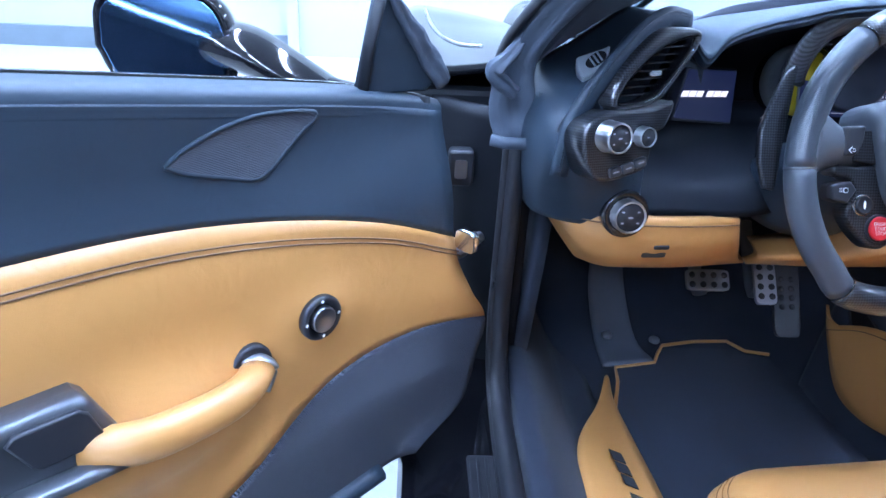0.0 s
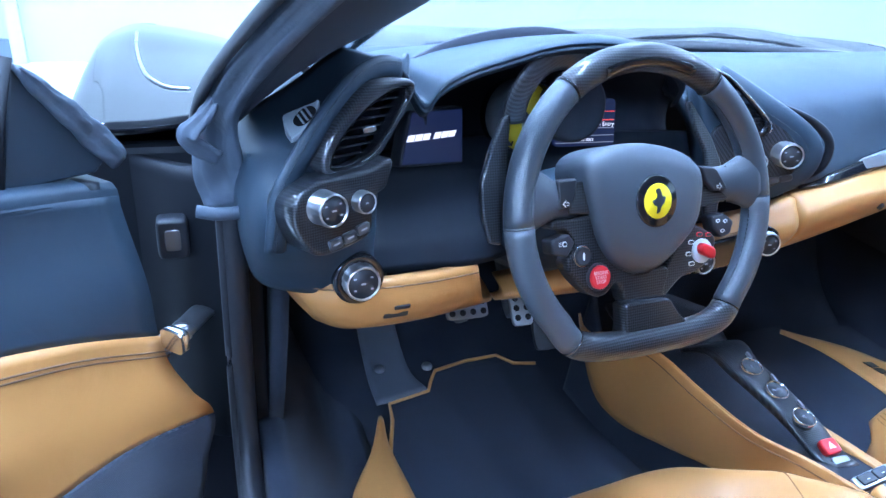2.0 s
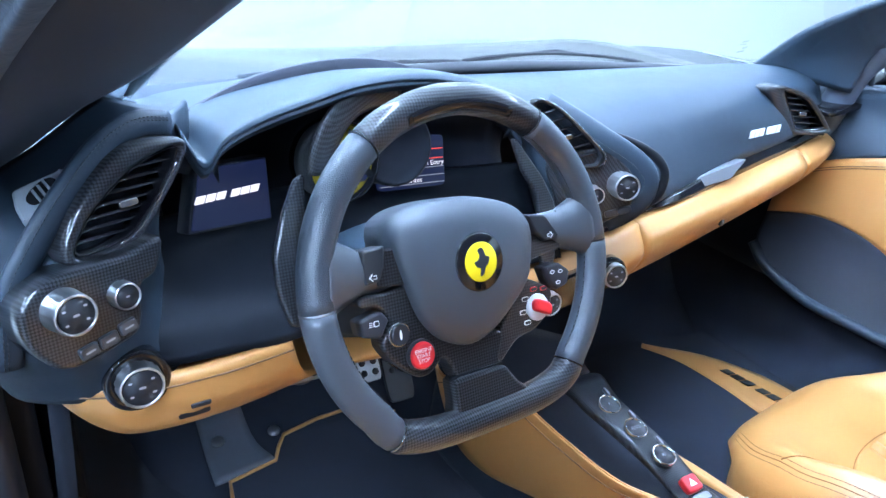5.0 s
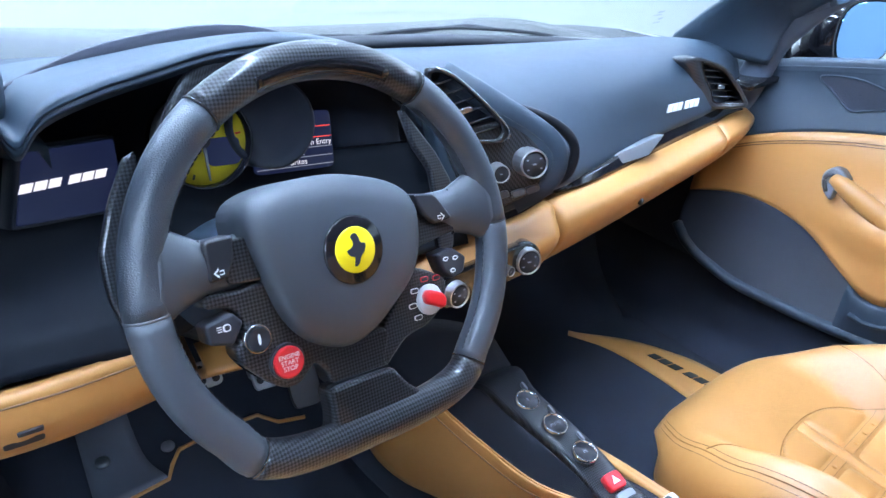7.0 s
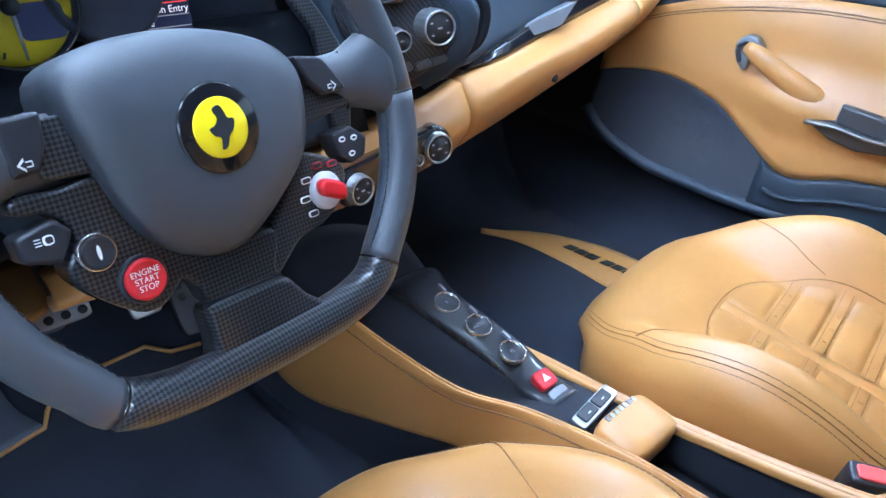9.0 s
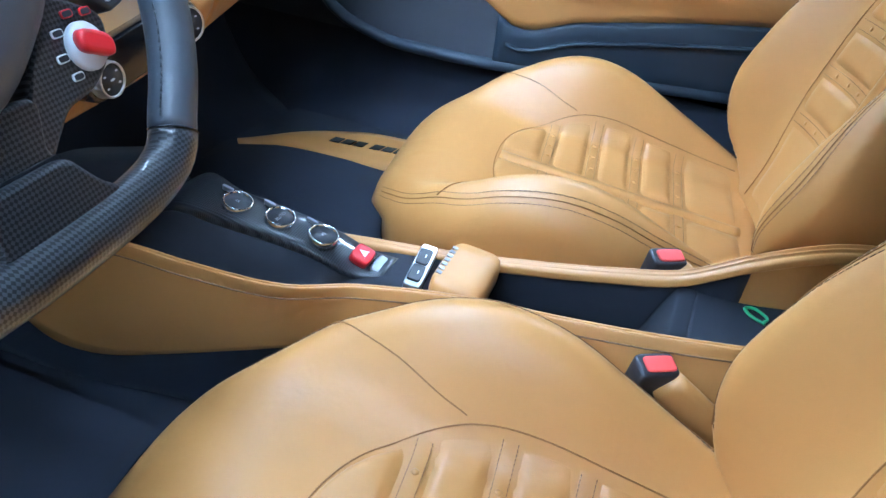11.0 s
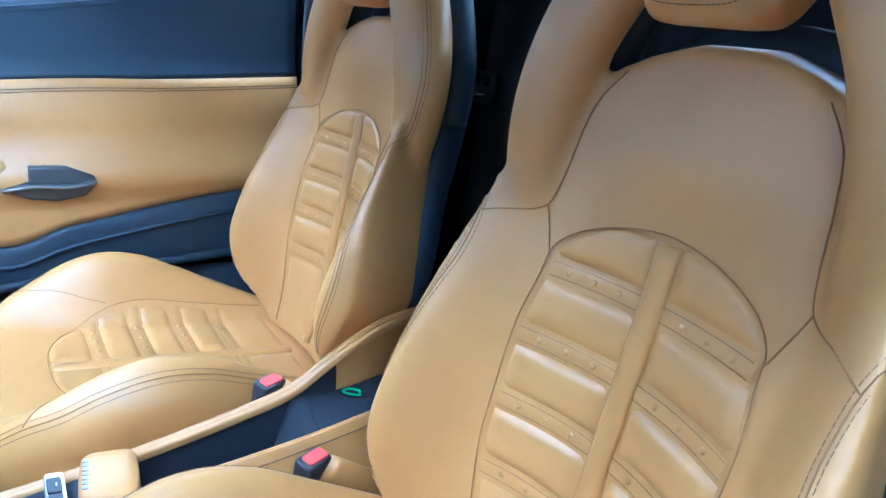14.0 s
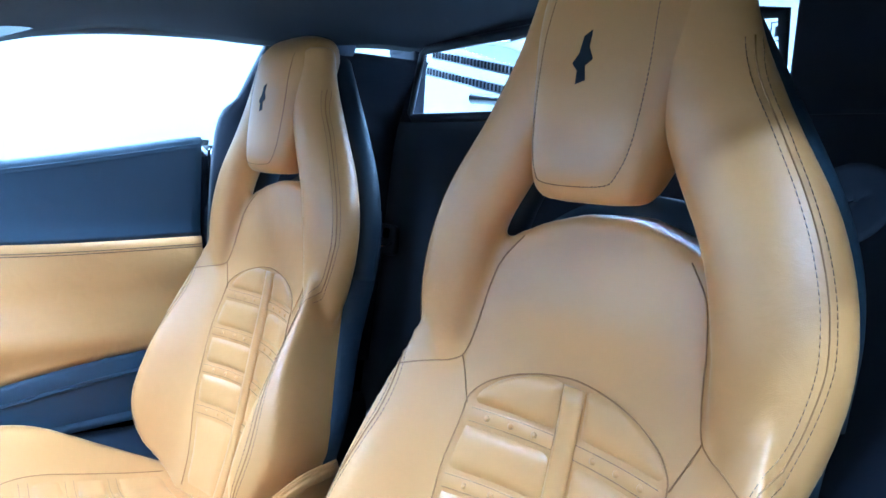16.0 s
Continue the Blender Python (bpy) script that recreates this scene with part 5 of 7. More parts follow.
# ---- centre console ----
def console():
    con = thing("centre_console", (0.0, 0.3, 0.2), "tan leather centre console with carbon switch bridge and open bin", "console")
    # tunnel sides in tan leather, with the raised edge line
    left_rail = [(-0.164, 0.80, 0.325), (-0.152, 0.72, 0.372), (-0.138, 0.63, 0.392), (-0.126, 0.53, 0.388), (-0.113, 0.43, 0.390), (-0.078, 0.355, 0.394), (-0.056, 0.25, 0.405), (-0.048, 0.15, 0.413), (-0.04, 0.05, 0.425), (-0.028, -0.05, 0.44), (-0.01, -0.16, 0.46)]
    left_foot = [(-0.168, 0.82, 0.36), (-0.166, 0.787, 0.30), (-0.162, 0.73, 0.237), (-0.150, 0.66, 0.226), (-0.130, 0.57, 0.25), (-0.115, 0.478, 0.285), (-0.10, 0.40, 0.31), (-0.085, 0.30, 0.31), (-0.075, 0.15, 0.31), (-0.065, 0.0, 0.31), (-0.045, -0.16, 0.31)]
    right_rail = [(0.05, 0.50, 0.345), (0.052, 0.42, 0.360), (0.05, 0.33, 0.376), (0.055, 0.245, 0.390), (0.060, 0.17, 0.405), (0.063, 0.108, 0.420), (0.064, 0.047, 0.440), (0.068, -0.012, 0.478), (0.09, -0.08, 0.50), (0.14, -0.16, 0.49)]
    right_foot = [(0.07, 0.50, 0.28), (0.075, 0.42, 0.28), (0.075, 0.33, 0.28), (0.08, 0.245, 0.29), (0.085, 0.17, 0.30), (0.088, 0.108, 0.30), (0.09, 0.047, 0.30), (0.10, -0.012, 0.30), (0.12, -0.08, 0.30), (0.16, -0.16, 0.30)]
    for s, edge, low in ((-1, left_rail, left_foot), (1, right_rail, right_foot)):
        mid = [((a[0] * 0.45 + b[0] * 0.55) + s * 0.002, (a[1] + b[1]) / 2, (a[2] + b[2]) / 2) for a, b in zip(edge, low)]
        inn = [(a[0] - s * 0.008, a[1], a[2] + 0.001) for a in edge]
        inn2 = [(a[0] - s * 0.009, a[1], a[2] - 0.007) for a in edge]
        top = [(a[0] - s * 0.004, a[1], a[2] + 0.004) for a in edge]
        g = loft([low, mid, edge, top, inn, inn2], 26, 60)
        side = part("tan_side", slab(g, (-s, 0, -0.2), 0.006), TAN, con, "tan leather console side")
        st = spline(edge, 60) + np.array((s * 0.004, 0, -0.006))
        part("stitching", tube(st, 0.0009, sides=5), TAN_STITCH, side)
        # carpeted flank under it
        carpet = [(a[0] + s * 0.004, a[1], 0.17) for a in low]
        g = loft([[(b[0] - s * 0.02, b[1], b[2] + 0.05) for b in low], carpet], 8, 40)
        part("carpet_flank", slab(g, (-s, 0, 0), 0.01), CARPET, con, "black carpet flank")
    # floor of the tray and the bin
    g = loft([[(-0.14, 0.78, 0.40), (-0.02, 0.80, 0.40), (0.10, 0.78, 0.36)], [(-0.122, 0.58, 0.33), (-0.03, 0.58, 0.325), (0.07, 0.58, 0.31)], [(-0.112, 0.47, 0.33), (-0.02, 0.46, 0.328), (0.045, 0.47, 0.325)], [(-0.085, 0.38, 0.368), (-0.01, 0.37, 0.370), (0.045, 0.38, 0.362)], [(-0.05, 0.25, 0.390), (0, 0.25, 0.390), (0.048, 0.25, 0.386)]], 30, 10)
    part("tray", slab(g, (0, 0, -1), 0.01), SUEDE, con, "dark lined tray")
    well = part("bin", block((-0.046, 0.035, 0.33), (0.056, 0.235, 0.338), 0.002), SUEDE, con, "open dark lined storage bin")
    for s, edge in ((-1, left_rail), (1, right_rail)):
        run = [p for p in edge if p[1] < 0.26 and (s < 0 or p[1] > -0.02)]
        g = loft([[(x - s * 0.007, y, z - 0.002) for x, y, z in run], [(x - s * 0.012, y, z - 0.03) for x, y, z in run], [(x - s * 0.012, y, 0.335) for x, y, z in run]], 8, 30)
        part("bin_wall", slab(g, (s, 0, 0), 0.004), SUEDE, well)
    g = loft([[(-0.046, 0.082, 0.336), (0.056, 0.082, 0.336)], [(-0.044, 0.072, 0.36), (0.056, 0.072, 0.36)], [(-0.038, 0.058, 0.400), (0.056, 0.058, 0.405)], [(-0.033, 0.050, 0.416), (0.056, 0.050, 0.424)], [(-0.031, 0.044, 0.420), (0.057, 0.044, 0.4295)], [(-0.030, 0.030, 0.421), (0.057, 0.030, 0.4305)]], 20, 6)
    part("bin_wall", slab(g, (0, -0.6, -0.6), 0.004), HEADLINER, well, "slanted dark rear wall of the bin")
    run = [p for p in right_rail if p[1] < 0.06]
    g = loft([[(x - 0.006, y, z + 0.001) for x, y, z in run], [(x - 0.009, y, z - 0.03) for x, y, z in run], [(x - 0.012, y, 0.42) for x, y, z in run]], 8, 24)
    part("inner_side", slab(g, (1, 0, 0), 0.004), TAN, con, "tan leather inner face of the console side")
    part("rear_shelf", block((-0.026, -0.17, 0.408), (0.080, 0.031, 0.4290), 0.003), HEADLINER, con, "dark lined shelf behind the bin")
    # padded lid with model marks
    o = ring_pts(36, 0.044, 0.030, 5)
    A = Frame((-0.004, 0.262, 0.395), (1, 0.0, 0.0), (0, -0.06, 1))
    secs = [A.at(o[:, 0] * k, o[:, 1] * k, np.full(36, c)) for k, c in ((1.0, -0.01), (1.02, 0.004), (0.98, 0.012), (0.90, 0.016), (0.5, 0.018), (0.05, 0.0185))]
    lid = part("armrest_pad", sheet(np.array(secs), wrap_v=True, caps=True), TAN, con, "small padded tan leather lid")
    M = Frame((-0.004, 0.2845, 0.412), (1, 0, 0), (0, -0.05, 1))
    for k in range(7):
        part("chrome_mark", plate(M.moved(-0.024 + 0.008 * k, 0, 0), [(-0.0028, -0.0032), (0.002, -0.0032), (0.003, 0.0032), (-0.0018, 0.0032)], 0, 0.002, 0.0005), STEEL, lid)
    W = Frame((-0.004, 0.3140, 0.3925), (1, 0.12, 0), (0, -0.12, 1))
    sw = part("window_switch", plate(W, ring_pts(28, 0.0385, 0.0098, 9), -0.006, 0.003, 0.0012), SILVER, con, "satin silver window switch plate")
    for x in (-0.0165, 0.0135):
        key = part("rocker", plate(W.moved(x, 0.0008, 0.0012), ring_pts(20, 0.0140, 0.0074, 8), 0, 0.0042, 0.0012), PLASTIC, sw, "black rocker")
        part("mark", plate(W.moved(x, -0.001, 0.0054), ring_pts(8, 0.0030, 0.0006, 4), 0, 0.0003, 0.0001), WHITE, key)
    # carbon bridge with its round buttons
    mid = [(-0.012, 0.655, 0.375), (-0.022, 0.60, 0.415), (-0.032, 0.545, 0.418), (-0.026, 0.478, 0.410), (-0.016, 0.43, 0.396), (-0.004, 0.385, 0.372), (0.0, 0.352, 0.372)]
    secs = []
    for (x, y, z), w, h in zip(mid, (0.050, 0.040, 0.031, 0.028, 0.027, 0.026, 0.022), (0.014, 0.022, 0.024, 0.022, 0.02, 0.014, 0.012)):
        o = ring_pts(28, w, h / 2, 3.2)
        secs.append(np.column_stack([x + o[:, 0], np.full(28, y) + o[:, 1] * 0.1, z - h / 2 + 0.004 + o[:, 1]]))
    bridge = part("switch_bridge", sheet(rows(secs, 40), wrap_v=True, caps=True), BRIDGE_CARBON, con, "carbon fibre gear switch bridge")
    for n, (x, y, z) in zip(("R", "AUTO", "PS"), ((-0.035, 0.528, 0.4225), (-0.029, 0.477, 0.4155), (-0.019, 0.428, 0.402))):
        G = Frame((x, y, z), (1, 0.0, 0), (0, -0.22, 1))
        b = part("round_button", lathe(G, [(0.0175, -0.006), (0.0172, 0.003), (0.0164, 0.0045), (0.0152, 0.004), (0.0150, 0.001)], 30), CHROME, bridge, "chrome-ringed round gear button")
        part("button_face", lathe(G, [(0.0151, 0.0), (0.0151, 0.002), (0.0002, 0.0026)], 26), PLASTIC, b)
        lettering(n, G.moved(0, 0, 0.0028), 0.0065, SCREEN_DIM, b)
        part("lamp_bar", plate(G.moved(0.012, 0.022, 0.002), ring_pts(10, 0.002, 0.007, 4), -0.004, 0.002, 0.0005), STEEL, bridge)
    G = Frame((-0.004, 0.386, 0.380), (1, 0, 0), (0, -0.35, 1))
    hz = part("hazard_button", plate(G, ring_pts(20, 0.0140, 0.0120, 5), -0.005, 0.006, 0.0025), RED, bridge, "red hazard warning button")
    part("triangle_mark", plate(G, [(-0.006, -0.004), (0.006, -0.004), (0, 0.006)], 0.006, 0.0066, 0.0002), WHITE, hz)
    part("chrome_foot", plate(G.moved(0.002, -0.022, 0.002), ring_pts(20, 0.015, 0.007, 4), -0.01, 0.002, 0.002), STEEL, bridge)
    return con


the_console = console()


def seat_buckle(x, y, z, lean):
    b = thing("seat_buckle", (x, y, z - 0.08), "black seat belt buckle with red button in a tan leather sleeve", "seat buckle", "seat belt buckles")
    path = spline([(x + lean * 0.3, y - 0.125, z - 0.105), (x + lean * 0.1, y - 0.06, z - 0.052), (x, y - 0.01, z - 0.012)], 10)
    part("sleeve", tube(path, np.linspace(0.012, 0.0125, 10), np.linspace(0.036, 0.0215, 10), 16, up=(1, 0, 0.3)), TAN, b, "tan leather sleeve")
    F = Frame((x, y, z), (-0.5, 0.86, -0.12), (-0.12, -0.10, 1))
    part("body", plate(F, ring_pts(24, 0.0195, 0.0135, 6), -0.034, 0.006, 0.003), PLASTIC, b)
    part("release_button", plate(F.moved(-0.002, 0, 0), ring_pts(24, 0.015, 0.0088, 6), 0.0, 0.008, 0.0015), BUCKLE_RED, b, "red release button")
    return b


seat_buckle(-0.068, 0.052, 0.418, 0.02)
seat_buckle(0.098, 0.066, 0.428, -0.02)


tag = thing("cable_tag", (0.036, -0.026, 0.4315), "small green cable loop lying on the console shelf", "cable")
part("loop", tube(spline([(0.030, -0.038, 0.4318), (0.036, -0.024, 0.4325), (0.046, -0.018, 0.4325), (0.050, -0.028, 0.4322), (0.041, -0.040, 0.4318), (0.031, -0.036, 0.4325)], 24), 0.0016, sides=8), material("green_plastic", (0.02, 0.30, 0.12), rough=0.4), tag)


# ---- doors ----
def ribbed_material(name, color, gap=0.0035):
    m = material(name, color, rough=0.55, vary=0.1)
    t = m.node_tree
    co = t.nodes.new("ShaderNodeTexCoord")
    w = t.nodes.new("ShaderNodeTexWave")
    w.bands_direction = "Z"
    w.inputs["Scale"].default_value = 1 / gap / 6.3
    t.links.new(co.outputs["Object"], w.inputs["Vector"])
    bump = t.nodes.new("ShaderNodeBump")
    bump.inputs["Strength"].default_value = 0.7
    bump.inputs["Distance"].default_value = 0.002
    t.links.new(w.outputs["Fac"], bump.inputs["Height"])
    b = t.nodes["Principled BSDF"]
    t.links.new(bump.outputs["Normal"], b.inputs["Normal"])
    return m


RIBBED = ribbed_material("ribbed_speaker_cloth", (0.028, 0.033, 0.048), 0.00072)
BODYWORK = PAINT


def belt_line(s):
    return ramp(s, [-0.02, 0.05, 0.12, 0.19, 0.31, 0.47, 0.62, 1.0], [0.768, 0.785, 0.801, 0.814, 0.834, 0.860, 0.882, 0.955])


def tan_line(s):
    return ramp(s, [-0.02, 0.05, 0.15, 0.25, 0.38, 0.52, 0.75, 1.02], [0.600, 0.630, 0.675, 0.706, 0.731, 0.741, 0.745, 0.755])


def low_line(s):
    return ramp(s, [-0.02, 0.06, 0.165, 0.27, 0.385, 0.42, 0.55, 0.82, 1.02], [0.505, 0.532, 0.553, 0.537, 0.475, 0.452, 0.478, 0.524, 0.545])


def low_line_open(s):
    return ramp(s, [-0.02, 0.03, 0.06, 0.146, 0.227, 0.30, 0.368, 0.42, 0.55, 0.82, 1.02], [0.505, 0.514, 0.522, 0.540, 0.535, 0.506, 0.472, 0.452, 0.478, 0.524, 0.545])


def foot_line_open(s):
    return ramp(s, [-0.02, 0.30, 0.60, 1.02], [0.388, 0.378, 0.385, 0.41])


def lead_line(z):
    """How far the front edge of the open door's lining runs forward at one height."""
    return ramp(z, [0.36, 0.395, 0.411, 0.449, 0.488, 0.513, 0.56, 0.60, 0.64, 0.90], [-0.13, -0.075, -0.03, 0.0, 0.012, 0.034, 0.014, 0.0, 0.0, 0.0])


def foot_line(s):
    return ramp(s, [-0.02, 0.02, 0.07, 0.15, 0.30, 0.60, 1.02], [0.505, 0.49, 0.425, 0.385, 0.37, 0.385, 0.41])


def car_door(car, place, back, inward, label, with_switch=True, rise=0.0):
    """A door laid out by s (back from the hinge), n (into the cabin) and height."""
    place, back, inward = (np.array(v, float) for v in (place, back, inward))

    def at(s, n, z):
        s, n, z = np.broadcast_arrays(*(np.asarray(v, float) for v in (s, n, z)))
        return place * (1, 1, 0) + s[..., None] * back + n[..., None] * inward + z[..., None] * np.array((0, 0, 1.0))

    low, foot = (low_line_open, foot_line_open) if with_switch else (low_line, foot_line)
    s = np.linspace(0.035, 1.05, 30)[:, None]
    v = np.linspace(0, 1, 16)[None]
    z = 0.24 + (belt_line(s) + rise - 0.005 - 0.24) * v
    d = -0.16 - 0.035 * np.sin(v * 2.6) + 0.05 * smooth((v - 0.75) / 0.25) + 0 * s
    door = part("door", slab(at(np.repeat(s, 16, 1), d, z), inward, 0.01), BODYWORK, car, label)

    def depth(s, z):
        d = -0.028 * smooth((z - 0.66) / 0.13) + 0.012 * smooth((0.66 - z) / 0.1)
        d = d + 0.028 * smooth((s - 0.30) / 0.12) * np.exp(-((z - 0.565) / 0.045) ** 2) + 0.012 * smooth((0.53 - z) / 0.05)
        if with_switch:
            d = d + 0.012 * np.exp(-(((s - 0.243) / 0.045) ** 2 + ((z - 0.617) / 0.034) ** 2))
        return d + 0.02 * np.exp(-(s / 0.08) ** 2) * smooth((0.62 - z) / 0.1)

    def panel(name, lo, hi, s0, s1, mat, lab, push=0.0, n=44, m=18, bulge=0.0):
        s = np.linspace(s0, s1, n)[:, None]
        v = np.linspace(0, 1, m)[None]
        z = lo(s) + (hi(s) - lo(s)) * v
        d = depth(s, z) + push + bulge * (1 - (2 * v - 1) ** 4)
        ss = np.repeat(s, m, 1)
        if with_switch:
            ss = ss - lead_line(z) * np.clip(1 - (ss - 0.048) / 0.24, 0, 1) ** 2
        return part(name, slab(at(ss, d, z), -inward, 0.02), mat, door, lab)

    top = lambda s: belt_line(s) + rise - 0.012
    panel("upper_panel", tan_line, top, 0.048, 1.0, NAVY, "blue-black leather upper door panel")
    s = np.linspace(0.046, 1.0, 40)
    P = np.stack([at(s, -0.028 + c, top(s) + h) for c, h in ((-0.001, -0.012), (0.0003, -0.004), (-0.001, 0.006), (-0.007, 0.0115), (-0.05, 0.012), (-0.06, 0.0))], 1)
    part("window_ledge", slab(P, (0, 0, -1), 0.006), NAVY, door, "rounded leather ledge under the window")
    tan = panel("tan_panel", low, tan_line, 0.048, 1.0, TAN, "tan leather door panel", 0.004)
    for off in (0.016, 0.021):
        z = tan_line(s) - off
        part("stitching", tube(at(s, depth(s, z) + 0.0048, z), 0.0009, sides=5), TAN_STITCH, door)
    panel("speaker_grille", foot, low, 0.05, 0.41, RIBBED, "ribbed dark speaker grille", 0.008)
    panel("sill_trim", foot, low, 0.40, 1.0, NAVY, "black leather lower door trim", 0.012, bulge=0.006)
    s = np.linspace(0.19 if with_switch else 0.046, 1.0, 40)
    z = foot(s)
    part("bottom_edge", tube(at(s, depth(s, z) + 0.006, z), 0.012, 0.016, 10), NAVY, door)
    zz = low(np.linspace(0.42, 1.0, 24)) - 0.035
    part("trim_crease", tube(at(np.linspace(0.42, 1.0, 24), depth(np.linspace(0.42, 1.0, 24), zz) + 0.018, zz), 0.004, 0.008, 8), NAVY, door)
    # tweeter
    tri = spline([(0.369, 0.781), (0.35, 0.771), (0.316, 0.760), (0.291, 0.753), (0.272, 0.760), (0.24, 0.782), (0.219, 0.796), (0.228, 0.803), (0.276, 0.808), (0.316, 0.803), (0.35, 0.792), (0.369, 0.781)], 45)[:-1]
    mid = tri.mean(0)
    ring = []
    for k, c in ((1.0, -0.004), (1.0, 0.0015), (0.97, 0.0028), (0.93, 0.002), (0.7, 0.002), (0.4, 0.002), (0.03, 0.002)):
        a, h = mid[0] + (tri[:, 0] - mid[0]) * k, mid[1] + (tri[:, 1] - mid[1]) * k
        ring.append(at(a, depth(a, h) + c, h))
    tweeter = part("tweeter_grille", sheet(np.array(ring), wrap_v=True), RIBBED, door, "ribbed leaf-shaped tweeter grille")
    a, h = np.append(tri[:, 0], tri[:1, 0]), np.append(tri[:, 1], tri[:1, 1])
    part("rim", tube(at(a, depth(a, h) + 0.001, h), 0.0022, sides=8), NAVY, tweeter)
    # pull handle, sloping down to the pocket
    ends = ((0.333, 0.594), (0.485, 0.598)) if with_switch else ((0.315, 0.640), (0.465, 0.578))
    k = np.linspace(0, 1, 18)
    path = at(ends[0][0] + (ends[1][0] - ends[0][0]) * k, 0.052 - 0.026 * np.abs(2 * k - 1) ** 3, ends[0][1] + (ends[1][1] - ends[0][1]) * k)
    if not with_switch:
        path = at(ends[0][0] + (ends[1][0] - ends[0][0]) * k, 0.026 - 0.010 * np.abs(2 * k - 1) ** 4, ends[0][1] + (ends[1][1] - ends[0][1]) * k)
    tall, deep = ([0.011, 0.0165, 0.0185, 0.0175], 0.016) if with_switch else ([0.013, 0.0175, 0.0215, 0.0190], 0.014)
    part("pull_handle", tube(path, np.interp(k, [0, .2, .8, 1], tall), deep, 16), TAN, door, "tan leather pull handle")
    c = ends[0]
    L = Frame(at(c[0] + 0.002, 0.010, c[1] - 0.008), back, inward)
    lu = 1 if L.v[2] > 0 else -1
    rec = part("lever_recess", plate(L, spline([(0.022, lu * 0.012), (0.006, lu * 0.026), (-0.012, lu * 0.026), (-0.024, lu * 0.010), (-0.020, lu * -0.012), (-0.004, lu * -0.030), (0.004, lu * -0.028), (0.006, lu * -0.006), (0.022, lu * 0.012)], 33)[:-1], -0.01, 0.008 if with_switch else 0.014, 0.003), PLASTIC if with_switch else INLAY, door)
    part("release_lever", tube(spline([at(c[0] + 0.006, 0.012, c[1] + 0.008), at(c[0] - 0.008, 0.024, c[1] + 0.006), at(c[0] - 0.016, 0.026, c[1] - 0.004), at(c[0] - 0.008, 0.024, c[1] - 0.026)], 12), 0.004, 0.008 if with_switch else 0.004, 12), STEEL if with_switch else DARKSTEEL, rec, "bare metal door release")
    # grab pocket
    if with_switch:
        G = Frame(at(0.0, 0.0, 0.0), back, inward)
        up = 1 if G.v[2] > 0 else -1
        flip = lambda pts: [(a, up * b) for a, b in pts]
        pocket = part("pocket", plate(G, flip([(0.456, 0.600), (0.474, 0.640), (0.482, 0.648), (0.56, 0.650), (0.64, 0.645), (0.66, 0.62), (0.65, 0.585), (0.60, 0.566), (0.52, 0.560), (0.482, 0.566)]), 0.008, 0.036, 0.008), DARKSTEEL, door, "dark grey metal grab pocket")
        part("pocket_lid", plate(G, flip([(0.470, 0.606), (0.480, 0.636), (0.487, 0.642), (0.530, 0.643), (0.536, 0.637), (0.524, 0.611), (0.517, 0.606)]), 0.034, 0.0395, 0.002), PLASTIC, pocket, "black ribbed lid")
        part("pocket_edge", tube(at(np.array([0.462, 0.50, 0.55, 0.64]), 0.044, np.array([0.588, 0.590, 0.594, 0.60])), 0.006, 0.012, 10), DARKSTEEL, pocket)
    else:
        pk = Frame(at(0.520, 0.030, 0.560), back, inward)
        lu = 1 if pk.v[2] > 0 else -1
        pocket = part("pocket", plate(pk, [(a, lu * b) for a, b in ((-0.075, -0.002), (-0.030, 0.010), (-0.028, 0.036), (0.03, 0.034), (0.075, 0.016), (0.082, 0.002), (0.06, -0.022), (0.015, -0.030), (-0.03, -0.024))], -0.02, 0.016, 0.005), DARKSTEEL, door, "dark grey metal grab pocket")
        part("pocket_edge", tube(spline([pk.at(-0.07, lu * -0.004, 0.018), pk.at(-0.02, lu * 0.004, 0.026), pk.at(0.03, lu * 0.0, 0.026), pk.at(0.078, lu * 0.004, 0.018)], 14), 0.004, 0.009, 10), STEEL, pocket)
    if with_switch:
        m = Frame(at(0.256, 0.012, 0.614), back, inward)
        k = part("mirror_switch", lathe(m, [(0.0235, 0.004), (0.0235, 0.010), (0.0215, 0.012), (0.017, 0.011), (0.016, 0.008)], 32), PLASTIC, door, "round black mirror switch with chrome ring")
        part("ring", lathe(m, [(0.0135, 0.007), (0.0135, 0.014), (0.0125, 0.0152), (0.011, 0.0135)], 26), STEEL, door)
        part("cap", lathe(m, [(0.0105, 0.008), (0.0105, 0.0125), (0.0002, 0.0132)], 22), PLASTIC, door)
        for a in range(0, 360, 90):
            part("mark", plate(m.moved(0.0192 * math.cos(radians(a)), 0.0192 * math.sin(radians(a)), 0.0115), ring_pts(6, 0.0018), 0, 0.0006, 0.0002), WHITE, door)
    if with_switch:
        X = Frame(at(0.045, 0.022, 0.630), inward, -back)
        latch = part("door_check", plate(X, ring_pts(20, 0.014, 0.012, 5), -0.006, 0.006, 0.002), CHROME, door, "bright metal door check")
        part("pin", lathe(X, [(0.005, 0.004), (0.005, 0.022), (0.0035, 0.024), (0.0002, 0.024)], 14), STEEL, latch)
    # shell of the door: outer skin, leading edge and shut faces
    z = np.linspace(0.40, 0.79, 12)[:, None]
    n = np.linspace(-0.030, -0.16, 8)[None]
    part("leading_edge", slab(at(0.060 + 0 * z + 0.03 * smooth((n - 0.0) / -0.16), n + 0 * z, z + 0 * n), back, 0.01), BLACK, door)
    z = np.linspace(0.26, 0.95, 12)[:, None]
